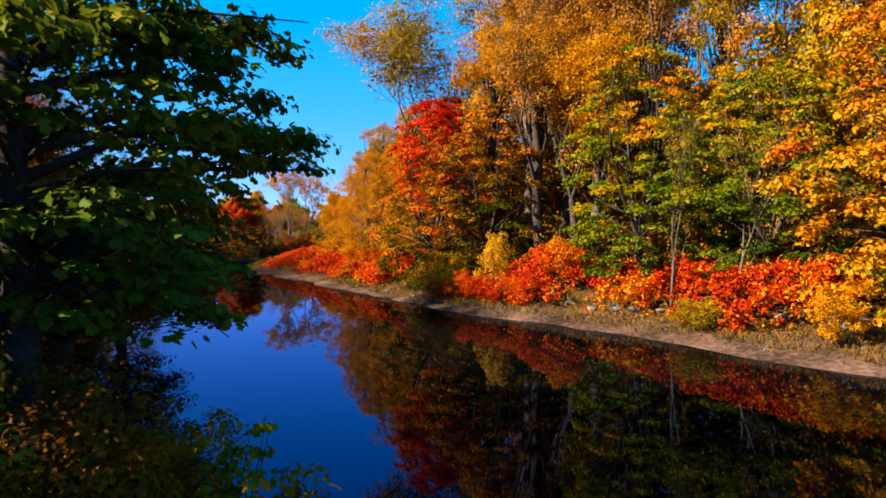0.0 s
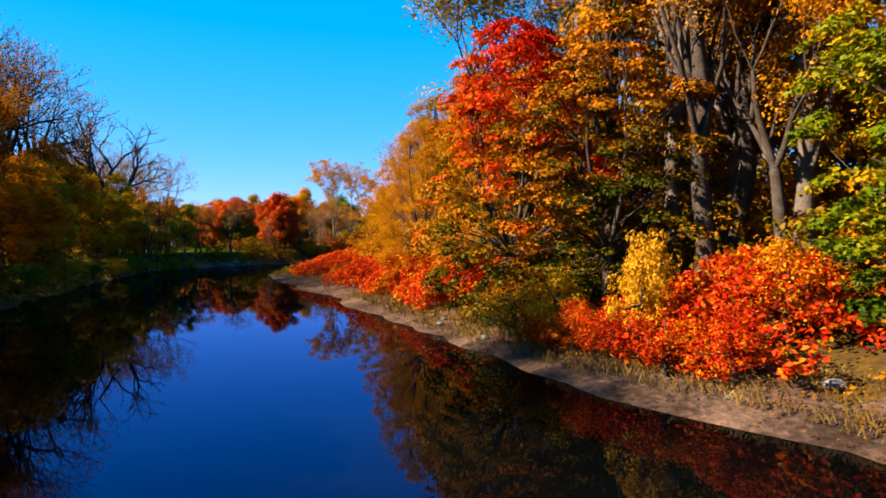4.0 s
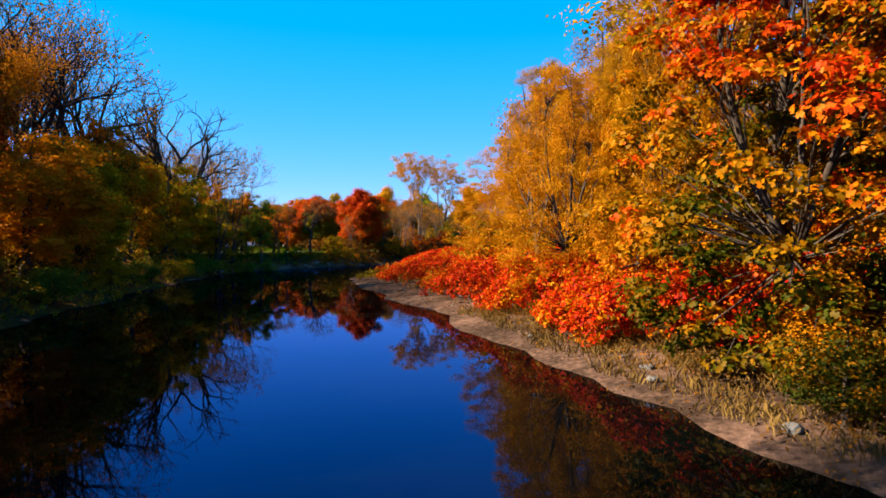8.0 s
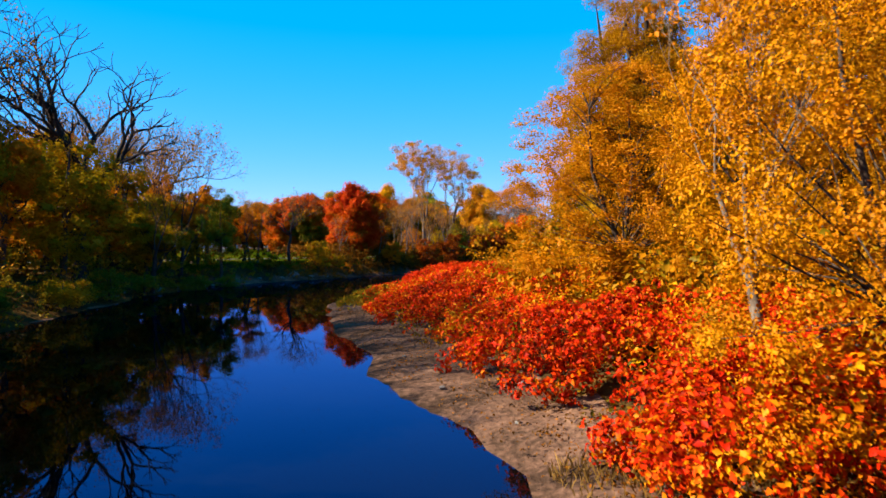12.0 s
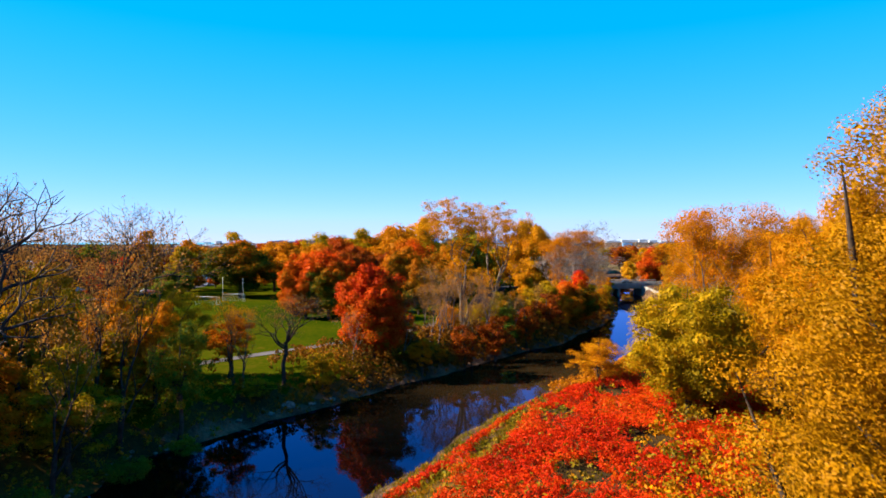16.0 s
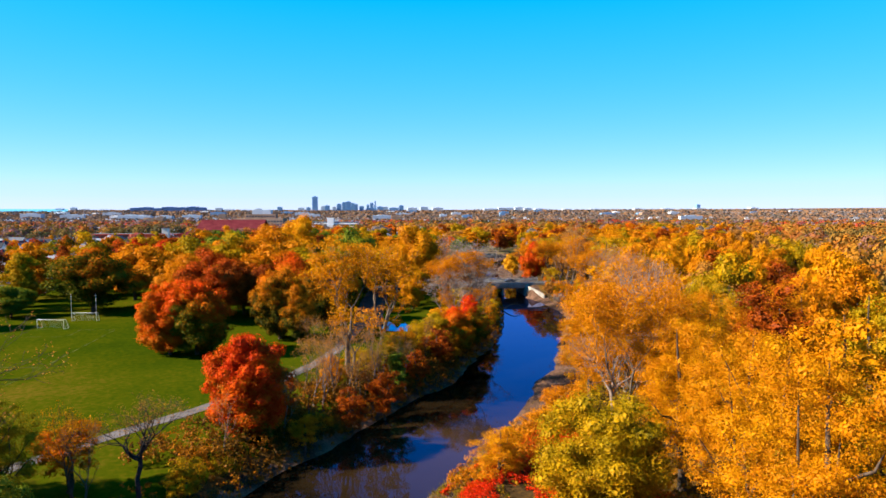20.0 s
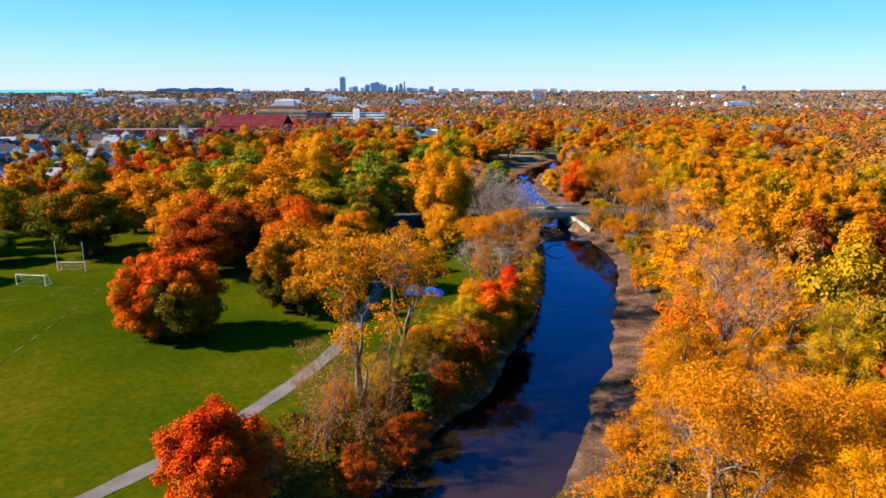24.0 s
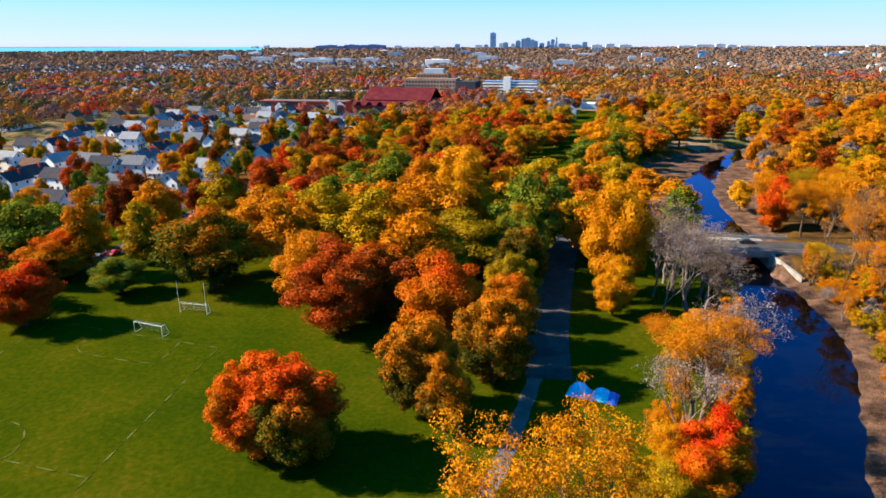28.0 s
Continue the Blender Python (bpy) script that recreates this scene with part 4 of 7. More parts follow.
BARREN = [open_crown(57, 26, 0.4, 6, 4, 0.17, 5, 0.2, wide=1.15, thick=1.1), open_crown(58, 26, 0.36, 6, 4, 0.17, 4, 0.2, wide=1.25, thick=1.1)]
TIERS = [tiered(91, 15, 11, 0.0, 330, 88, 0.16, spray=0.085), tiered(92, 15, 10, 0.0, 320, 88, 0.155, spray=0.085), tiered(93, 15, 9.5, 0.0, 300, 90, 0.155, spray=0.088)]
FEATHER = [tiered(94, 15, 10.5, -0.04, 480, 190, 0.09, flat=0.6, fall=0.05, up=0.5, spray=0.08, lobed=False, rise=1.0, stems=3, sparse=5), tiered(95, 15, 11, -0.04, 500, 190, 0.09, flat=0.6, fall=0.0, up=0.5, spray=0.08, lobed=False, rise=1.0, stems=3, sparse=5)]
WILLOW = leafy(39, 15, 15, -0.06, 280, 90000, 0.12, clump=0.1, core=0.3, bumpy=0.4)
POLES = [leafy(96, 25, 9, 0.42, 60, 9000, 0.17, clump=0.13, core=0.2, fork=5), leafy(97, 25, 8, 0.48, 54, 8000, 0.17, clump=0.13, core=0.2, fork=5, bark=PALE_BARK)]
GRAND = leafy(37, 24, 15, 0.0, 420, 160000, 0.068, clump=0.066, core=0.12, fork=6, taper=0.6, bumpy=0.3, crop=0.87)
HULL = leafy(14, 16, 13, -0.08, 210, 74000, 0.2, clump=0.115, core=0.5, bumpy=0.45)
COTTON = airy(38, 26, 5, 60, 0.2, PALE_BARK, spread=0.6, clump=1.05, every=0.85, keep=0.66, first=0.24, crook=0.26, thick=1.05)
LIMB = surface("bleached limb bark", [(0, (0.06, 0.045, 0.037)), (0.5, (0.13, 0.10, 0.085)), (1, (0.21, 0.17, 0.15))], 1.2, 0.9, 0.4, 8.0)
HUSK = surface("pale twig bark", [(0, (0.05, 0.036, 0.033)), (0.5, (0.10, 0.076, 0.07)), (1, (0.17, 0.135, 0.125))], 1.2, 0.9, 0.4, 8.0)

# the right bank, from the start of the river reach onward
R = "trees of the east bank"
place("maple_tree", TIERS[0], 28.3, -63.6, 1.1, 1.05, 0.4, "blaze", "yellow and orange maple with drooping sprays over a gravel bank", group=R)
place("maple_tree", TIERS[1], 27.6, -53.5, 0.8, 1.0, 1.1, "verdant", "dense green maple with tiered sprays beside red shrubs", group=R)
place("maple_tree", TIERS[2], 23.6, -46.8, 1.0, 1.05, 2.0, "verdant", "green maple with a golden-orange crown top beside red shrubs", group=R)
place("maple_tree", TIERS[1], 30.5, -48.5, 0.95, 1.0, 4.0, "verdant", "green maple standing behind its orange-topped neighbour", group=R)
place("maple_tree", TIERS[0], 35.5, -57.5, 1.15, 1.1, 2.9, "blaze", "orange and green maple deeper in the wood", group=R)
place("young_tree", SPARSE[0], 22.6, -52.3, 0.55, 0.28, 0.3, "olive", "thin pale-stemmed young tree with few leaves", group=R, bark=PALE_BARK)
place("young_tree", SPARSE[1], 24.4, -55.4, 0.5, 0.3, 1.3, "olive", "thin pale-stemmed young tree with few leaves", group=R, bark=PALE_BARK)
place("maple_tree", TIERS[0], 13.6, -28.6, 1.06, 1.0, 3.6, "redtop", "maple with scarlet top and green lower leaves", group=R)
place("maple_tree", TIERS[2], 17.3, -33.2, 0.95, 1.0, 0.6, "toffee", "orange and green maple behind the bank shrubs", group=R)
place("maple_tree", TIERS[1], 21.5, -26, 1.2, 1.05, 2.6, "blaze", "tall orange and green maple behind the bank shrubs", group=R)
place("maple_tree", TIERS[2], 16.2, -22.5, 1.1, 0.95, 1.6, "redtop", "tall scarlet-topped green maple behind the bank shrubs", group=R)
for k, (x, y, hs, leaf) in enumerate(((19.0, -29.5, 1.0, "gold"), (21.5, -31.5, 1.05, "gold"), (23.6, -34.0, 1.0, "tan"), (25.4, -36.8, 1.08, "gold"), (27.5, -41.0, 1.0, "tan"), (31, -44.0, 1.05, "olive"), (20.6, -36.5, 0.92, "tan"), (36, -50, 1.05, "gold"))):
    place("cottonwood_tree", POLES[k % 2], x, y, hs, 0.95, k * 2.2, leaf, "tall straight-trunked tree with a high thinning crown", group=R)
for k, (x, y, hs, ws, leaf) in enumerate(((19, -18, 0.98, 1.45, "olive"), (25, -30, 1.05, 1.0, "tan"), (22.5, -39, 0.72, 0.8, "gold"), (31, -36, 1.1, 1.0, "tan"), (34, -47, 1.1, 1.0, "gold"), (38, -58, 1.1, 1.05, "gold"), (29, -22, 1.05, 1.0, "olive"), (43, -50, 1.1, 1.0, "tan"), (40, -70, 1.1, 1.1, "tan"))):
    place("cottonwood_tree", TALLS[k % 3], x, y, hs, ws, k * 1.3, leaf, "tall open cottonwood with thinning tan and yellow leaves", group=R, bark=HUSK if leaf == "tan" else None)
for x, y, hs, ws, turn in ((10.2, -9.5, 0.64, 0.66, 0.5), (10.8, 13, 0.58, 1.08, 1.2), (14.5, 4.5, 0.72, 0.72, 3.0), (14.5, -14.5, 0.72, 0.6, 1.9)):
    place("maple_tree", FEATHER[int(turn * 3) % 2], x, y, hs * 1.45, ws * 1.15, turn, "gold", "golden-yellow tree with low spreading branches on the bank", group=R)
for x, y, hs, ws, turn in ((13.4, 21.5, 1.04, 1.3, 0.5), (15.5, 25, 1.1, 1.0, 3.4), (22.5, 29, 1.0, 1.0, 2.5), (20, 9, 0.96, 0.95, 4.0), (14.5, -5, 0.9, 0.74, 1.1)):
    place("forest_tree", GRAND, x, y, hs, ws, turn, "honey", "very tall golden tree with fine leaves and bare twig tips", group=R)
for x, y, hs, ws, turn in ((16.6, -12.5, 1.08, 1.3, 0.8), (20.5, -15.5, 1.25, 1.3, 2.9)):
    place("open_tree", SPARSE[1], x, y, hs, ws, turn, "tan", "tall grey tree with few remaining tan leaves", group=R, bark=HUSK)
place("leaning_tree", airy(34, 20, 5, 4, 0.2, PALE_BARK, spread=0.4, clump=0.9, lean=(-0.28, 0.16)), 9.4, -6.4, 0.66, 0.66, 0, "amber", "pale leaning tree nearly bare of leaves", group=R)
place("cottonwood_tree", TALLS[2], 24, 23, 1.0, 0.9, 2.2, "tan", "tall cottonwood nearly bare at the top", group=R, bark=HUSK)
place("willow_tree", WILLOW, 21.6, 72.5, 1.0, 1.08, 0.7, "olive", "round yellow-green tree at the edge of a red thicket", group=R)
place("cottonwood_tree", TALLS[0], 32, 93, 0.85, 1.0, 0.5, "amber", "big old cottonwood with pale forking limbs", group=R, bark=PALE_BARK)
place("small_tree", NEARS[1], 14.6, 86.5, 0.5, 0.75, 2.5, "gold", "small golden tree leaning over the waterside", group=R)
place("maple_tree", WOODS[3], 58, 164, 1.0, 1.25, 0.4, "gold", "broad golden tree leaning over the mud bank", group=R)
place("maple_tree", WOODS[1], 84, 222, 1.0, 1.3, 1.4, "gold", "golden tree on the east bank", group=R)
for k, (x, y, hs, leaf) in enumerate(((68, 240, 0.85, "tan"), (72, 231, 0.95, "amber"), (78, 243, 0.95, "tan"), (84, 236, 0.9, "gold"), (66, 252, 0.6, "olive"), (71, 259, 0.75, "tan"), (80, 256, 0.95, "amber"), (90, 250, 1.0, "gold"), (74, 287, 0.9, "amber"), (83, 290, 1.0, "gold"), (64, 228, 0.5, "amber"), (92, 286, 1.0, "olive"), (78, 312, 1.0, "olive"), (88, 306, 1.05, "gold"), (73, 320, 0.9, "amber"))):
    place("bank_tree", TALLS[k % 3] if leaf != "tan" else SPARSE[k % 3], x, y, hs * (0.72 if leaf != "tan" else 0.95), hs * 0.9, k * 1.7, leaf, "open amber and grey tree on the bank beside the bridge", group=R, bark=HUSK if k % 2 else None)
place("bare_tree", SPARSE[1], 73, 250, 1.3, 1.1, 0.4, "tan", "tall pale tree almost bare beside the bridge", group=R, bark=PALE_BARK)
place("maple_tree", MAPLES[1], 71, 303, 1.2, 1.0, 0.4, "scarlet", "scarlet maple beside the bridge abutment", group=R)
place("maple_tree", AFARS[0], 68, 333, 0.85, 0.9, 0.4, "lemon", "yellow willow beside the upstream pool", group=R)

for k, (x, y, hs, ws) in enumerate(((40, 108, 0.62, 0.7), (43, 120, 0.92, 0.8), (50, 132, 0.9, 0.8), (33, 100, 0.55, 0.6), (56, 145, 0.85, 0.8), (62, 178, 0.85, 0.8), (70, 200, 0.85, 0.8))):
    place("bare_tree", BARREN[k % 2], x, y, hs, ws, k * 1.4, "amber", "pale-limbed tree nearly bare among golden trees", group=R, bark=LIMB)
rng = random.Random(5)
taken = []


def free_spot(x, y, gap):
    if any((x - a) ** 2 + (y - b) ** 2 < gap * gap for a, b in taken):
        return False
    taken.append((x, y))
    return True


taken += [(27, -58), (23, -47), (13, -27), (10, -9), (11, 13), (19, 31), (21, 71), (32, 93), (58, 164), (84, 222), (73, 250), (71, 303), (70, 240), (80, 250), (74, 287), (83, 290), (68, 333), (19, 89), (23, 22), (14, 4)]
# the wood behind the bank
for k, (x, y, hs) in enumerate(((28.5, 40, 1.05), (29, 51, 1.1), (31.5, 61, 1.05), (35, 71, 1.0), (34, 81, 0.95), (38, 46, 1.1))):
    taken.append((x, y))
    place("forest_tree", BIGS[k % 2], x, y, hs, 1.05, k * 1.9, "gold", "tall golden tree at the edge of the wood", group="trees of the east wood")
n = 0
for _ in range(6000):
    x, y = rng.uniform(8, 165), rng.uniform(-95, 330)
    d = x - float(SHORE_RIGHT(y))
    edge = 14 if y < 6 else (30 if y < 30 else 27 - float(SHORE_RIGHT(y)) if y < 84 else (20 if y < 100 else 13 + 0.04 * (y - 100)))
    if d < edge or abs(y - 273) < 9 or math.hypot((x - 150) / 42, (y - 190) / 36) < 1 or (d > 75 and y < 60):
        continue
    near = d < 34
    if not free_spot(x, y, 8.6 if near else 11.0):
        continue
    n += 1
    roll = rng.random()
    leaf = "gold" if roll < 0.40 else "amber" if roll < 0.64 else "olive" if roll < 0.80 else "orange" if roll < 0.84 else "tan" if roll < 0.95 else "rust"
    tall = rng.uniform(0.8, 1.12) * (1.0 if y > 20 else 1.05)
    if y > 290:
        tall *= 0.85
    if roll > 0.92 and near:
        place("cottonwood_tree", SPARSE[n % 3], x, y, tall * 1.1, 1.1, rng.uniform(0, 6.28), "tan", "pale-limbed tree with few remaining tan leaves", group="trees of the east wood", bark=PALE_BARK)
    elif near and -15 < y < 118:
        place("forest_tree", BIGS[n % 2], x, y, tall, rng.uniform(0.9, 1.1), rng.uniform(0, 6.28), leaf, "tall yellow and amber woodland tree", group="trees of the east wood")
    elif near:
        place("forest_tree", WOODS[n % 4], x, y, tall, rng.uniform(0.85, 1.1), rng.uniform(0, 6.28), leaf, "tall yellow and amber woodland tree", group="trees of the east wood")
    else:
        place("forest_tree", AFARS[n % 4] if x > 82 or y > 125 else (WOODS + BIGS)[n % 6], x, y, tall * (1.32 if x > 82 or y > 125 else 0.96), rng.uniform(0.95, 1.2), rng.uniform(0, 6.28), leaf, "tall yellow and amber woodland tree", group="trees of the east wood")

# the left bank
L = "trees of the west bank"
place("dead_tree", BARE[0], -34.9, 42.5, 1.02, 1.0, 0.6, "", "large dead tree with dark bare forking limbs", group=L)
place("bare_tree", SPARSE[0], -33, 62.3, 1.02, 0.9, 1.0, "tan", "slender tree with bare grey twigs", group=L, bark=DARK_BARK)
place("bare_tree", SPARSE[2], -40.4, 59.7, 1.0, 0.9, 2.0, "tan", "slender tree with bare grey twigs", group=L, bark=DARK_BARK)
place("maple_tree", WOODS[2], -29.5, 67, 0.62, 0.55, 1.0, "green", "dull green leafy tree at the water's edge", group=L)
place("maple_tree", WOODS[0], -38, 52, 0.5, 0.6, 1.0, "amber", "small tree with amber leaves", group=L)
place("maple_tree", MAPLES[1], -27, -13.5, 1.05, 1.0, 0.4, "rust", "rusty brown tree with a red top", group=L)
place("maple_tree", MAPLES[0], -28, -12, 1.12, 0.6, 1.4, "crimson", "narrow tree with crimson upper leaves", group=L)
for k, (x, y, hs, leaf) in enumerate(((-35, 6, 0.98, "tan"), (-39, 16, 1.05, "amber"), (-41, 31, 1.1, "tan"), (-37, 24, 1.0, "amber"), (-33, -4, 0.7, "amber"), (-44, 8, 1.05, "tan"), (-35, 13, 0.95, "amber"))):
    place("bare_tree", BARREN[k % 2], x, y, hs, 0.9, k * 2.1, leaf, "tall dark-limbed tree with bare twigs and few orange leaves", group=L)
for k, (x, y, hs, ws, leaf) in enumerate(((-24, -33, 0.7, 0.9, "amber"), (-23, -44, 0.66, 0.95, "rust"), (-24, -24, 0.72, 0.9, "amber"), (-28, 0, 0.55, 0.9, "amber"), (-30, 11, 0.5, 0.9, "olive"), (-33, 19, 0.72, 0.8, "toffee"), (-35, 29, 0.75, 0.8, "amber"), (-34, 38, 0.7, 0.8, "olive"), (-37, 70, 0.5, 0.8, "olive"), (-44, 48, 0.6, 0.9, "olive"), (-33, 55, 0.42, 0.7, "olive"), (-45, 66, 0.55, 0.9, "olive"), (-52, 58, 0.62, 0.9, "amber"), (-14, -54, 0.5, 0.7, "amber"), (-30, -30, 0.68, 1.0, "rust"), (-27, -50, 0.66, 1.0, "green"), (-20, -64, 0.66, 1.0, "green"))):
    place("forest_tree", WOODS[k % 4], x, y, hs, ws, k * 1.7, leaf, "shaded riverside tree in dull green and brown leaf", group=L)
n = 0
for _ in range(1500):
    x, y = rng.uniform(-95, -24), rng.uniform(-90, 72)
    d = float(SHORE_LEFT(y)) - x
    if d < 11 or (y > 20 and x < -56) or not free_spot(x, y, 10.5 if d < 26 else 15):
        continue
    n += 1
    roll = rng.random()
    leaf = "green" if roll < 0.16 else "olive" if roll < 0.42 else "amber" if roll < 0.82 else "rust" if roll < 0.9 else "orange"
    place("forest_tree", (WOODS if d < 15 else AFARS)[n % 4], x, y, rng.uniform(0.6, 0.8) * (1 if d < 15 else 1.1) * (0.78 if y < -2 else 0.85), rng.uniform(0.85, 1.05), rng.uniform(0, 6.28), leaf, "woodland tree in mixed green, amber and brown leaf", group="trees of the west wood")

# the last tree stands out of view, added to shade the east bank
for k, (x, y, hs, leaf) in enumerate(((-25, -30, 0.62, "rust"), (-31, -22, 0.66, "amber"), (-30, -3, 0.62, "amber"), (-22, -42, 0.56, "green"), (-44, 22, 0.9, "tan"), (-20, -55, 0.56, "green"), (-18.5, -43, 0.9, "amber"))):
    place("cottonwood_tree", TALLS[k % 3], x, y, hs, 0.8, k * 1.9, leaf, "tall shaded tree with thinning brown and amber leaves", group=L, bark=DARK_BARK)
for k, (x, y, hs, ws, leaf) in enumerate(((-24.5, -19, 0.62, 0.7, "amber"), (-27, -7, 0.62, 0.7, "amber"), (-29, 4, 0.6, 0.75, "amber"), (-31, 14, 0.66, 0.75, "olive"), (-34, 24, 0.62, 0.7, "olive"), (-36, 33, 0.7, 0.8, "olive"), (-37, 41, 0.58, 0.7, "amber"), (-35, 57, 0.5, 0.6, "olive"), (-16, -49, 0.6, 0.7, "amber"), (-20, -37, 0.62, 0.7, "amber"))):
    place("forest_tree", WOODS[(k + 1) % 4], x, y, hs, ws, k * 2.3, leaf, "dense dark tree at the shaded waterside", group=L)

for k, (x, y, hs, leaf) in enumerate(((-40, 62, 0.78, "olive"), (-46, 56, 0.8, "amber"), (-39, 70, 0.66, "amber"), (-47, 70, 0.74, "olive"), (-54, 62, 0.8, "amber"), (-61, 70, 0.8, "toffee"), (-34, 70.5, 0.58, "amber"), (-42, 48, 0.8, "olive"), (-49, 46, 0.85, "amber"), (-56, 78, 0.66, "amber"), (-66, 64, 0.85, "olive"))):
    place("forest_tree", WOODS[k % 4], x, y, hs, hs * 0.95, k * 1.3, leaf, "leafy olive and amber tree crowding the river bend", group=L)
for k, (x, y, hs) in enumerate(((-43, 66, 0.95), (-50, 60, 1.0), (-37, 64, 0.9), (-31, 50, 0.8), (-45, 75, 0.75))):
    place("bare_tree", SPARSE[k % 3], x, y, hs, 0.8, k * 2.3, "tan", "slender tree with bare grey twigs", group=L, bark=DARK_BARK)

for k, (x, y, hs, ws, leaf) in enumerate(((0.6, -76.6, 0.72, 0.75, "thorn"), (-0.9, -78.2, 0.8, 0.9, "weed"), (1.5, -74.6, 0.55, 0.6, "amber"), (-1.6, -75.6, 0.85, 0.9, "weed"), (0.0, -80.4, 0.6, 0.8, "weed"))):
    place("shrub", SHRUBS[k % 3], x, y, hs, ws, k * 1.4, leaf, "shaded waterside bush with rusty and dull green leaves", "shrub", "bushes under the overhanging maple")


def tall_herb(seed, h):
    r = random.Random(seed)
    w, c = Wood(), []
    for q in range(4):
        lean = Vector((r.uniform(-0.3, 0.3), r.uniform(-0.3, 0.3), 1))
        top = lean * (h * r.uniform(0.7, 1.0))
        w.tube([Vector((0, 0, -0.4)), top * 0.5 + Vector((0.03, 0.02, 0)), top], [0.016, 0.012, 0.005], 4)
        c += [tuple(top * f) for f in (0.4, 0.55, 0.7, 0.85, 1.0)]
    return w.mesh("stem", BARK), leaf_mesh("leaves", c, [0.16] * len(c), [9] * len(c), 0.13, seed, fill=0.3, mat=LEAF["gold"], up=0.6)


for k, (x, y, h) in enumerate(((3.05, -77.1, 2.1), (2.75, -77.9, 1.8), (3.35, -76.4, 1.9), (2.4, -76.4, 2.2), (2.9, -78.8, 1.5), (2.2, -75.4, 2.0))):
    stem, leaves = tall_herb(400 + k, h)
    herb = new("waterside_plant")
    herb.location = (x, y, at_land(x, y))
    add_part("stem", stem, herb)
    add_part("leaves", leaves, herb, mat=LEAF["olive" if k % 2 else "gold"])
    tagged(herb, "tall yellow-leaved plant growing at the water's edge", "plant", "plants at the water's edge")

# an overhanging maple close to the start, with single leaves to be seen
near_rng = random.Random(77)
NEAR_AT = Vector((-2.0, -74.6, 0.0))
near_wood, near_tips = Wood(), []
STEM = Vector((1.6, -0.7, 0))
near_wood.tube([STEM + Vector(q) for q in ((0, 0, -0.5), (0.02, 0.05, 1.5), (-0.1, 0.15, 3.4), (-0.2, 0.1, 5.2), (-0.3, 0.3, 9), (-0.4, 0.2, 14))], [0.34, 0.26, 0.23, 0.2, 0.14, 0.04], 9)
near_rad = []


def spread_limb(s0, e, count, r):
    mid = s0.lerp(e, 0.5) + Vector((near_rng.uniform(-0.4, 0.4), near_rng.uniform(-0.4, 0.4), near_rng.uniform(0.3, 1.1)))
    near_wood.tube([s0, s0.lerp(mid, 0.55) + Vector((0, 0, 0.12)), mid, mid.lerp(e, 0.6), e], [r, r * 0.75, r * 0.5, r * 0.3, 0.008], 5)
    for q in range(count):
        f = near_rng.uniform(0.25, 1.02)
        p = (s0.lerp(mid, f * 2) if f < 0.5 else mid.lerp(e, f * 2 - 1)) + Vector((near_rng.uniform(-0.7, 0.7), near_rng.uniform(-0.7, 0.7), near_rng.uniform(-0.16, 0.12)))
        if p.x < (4.3 if p.y < -0.5 or 3.0 < p.z < 6.3 else 5.6):
            near_tips.append(tuple(p))
            near_rad.append(near_rng.uniform(0.45, 0.8))


for k in range(76):
    a = near_rng.uniform(-3.14, 3.14)
    s0 = STEM + Vector((-0.1, 0.1, 2.9 + 10.2 * (k + near_rng.random()) / 76))
    out = Vector((math.cos(a), math.sin(a), near_rng.uniform(-0.08, 0.10)))
    reach = near_rng.uniform(3.0, 5.4)
    if out.x > 0.15:
        reach = min(reach, (2.7 if 2.8 < s0.z < 6.2 else 3.9) / out.x)
    spread_limb(s0, s0 + out * reach, 9 if s0.z < 5 else 8, 0.05)
for e, z0 in ((Vector((5.2, 6.0, 6.9)), 5.4), (Vector((4.7, 5.2, 6.5)), 4.6), (Vector((4.4, 6.8, 7.3)), 6.0), (Vector((5.0, 3.6, 8.2)), 7.0), (Vector((4.0, 4.0, 5.6)), 4.4), (Vector((3.2, 5.4, 4.9)), 4.0), (Vector((5.5, 6.6, 6.4)), 5.0), (Vector((4.9, 7.4, 6.9)), 5.8), (Vector((4.2, 6.0, 7.9)), 6.6)):
    spread_limb(STEM + Vector((-0.1, 0.1, z0)), e, 16, 0.1)
near_tree = (near_wood.mesh("trunk", DARK_BARK), leaf_mesh("crown", near_tips, near_rad, [42] * len(near_tips), 0.155, 7, up=1.0, fill=0.05, mat=LEAF["green"], lobed=True, jitter=0.4, flat=0.22, fall=0.2))
place("maple_tree", near_tree, NEAR_AT.x, NEAR_AT.y, 1.0, 1.0, 0.0, "green", "dark green maple overhanging the water", group=L, z=0.0)
# trees out of view, added to keep sun off the overhanging maple
place("maple_tree", MAPLES[2], -12, -71, 1.1, 0.8, 2.0, "green", "dark green maple out of view, shading the waterside", group=L)
for k, (x, y, hs) in enumerate(((-13, -82, 0.62), (-17, -92, 0.72), (-9, -98, 0.72), (-21, -76, 0.62), (-24, -86, 0.5), (-16, -70, 0.72))):
    place("forest_tree", WOODS[k % 4], x, y, hs, 0.9, k * 2.3, "green", "dense green tree out of view, added for shade", group=L)
place("maple_tree", MAPLES[1], -9, -88, 1.1, 0.8, 1.0, "green", "dark green maple out of view, shading the waterside", group=L)
place("small_tree", NEARS[0], -4.3, -64.4, 0.5, 1.5, 0.9, "thorn", "wide dark bush leaning far over the water", group=L)
place("small_tree", NEARS[0], -5.2, -53.5, 0.55, 0.85, 0.2, "thorn", "low dark bush leaning over the water", group=L)
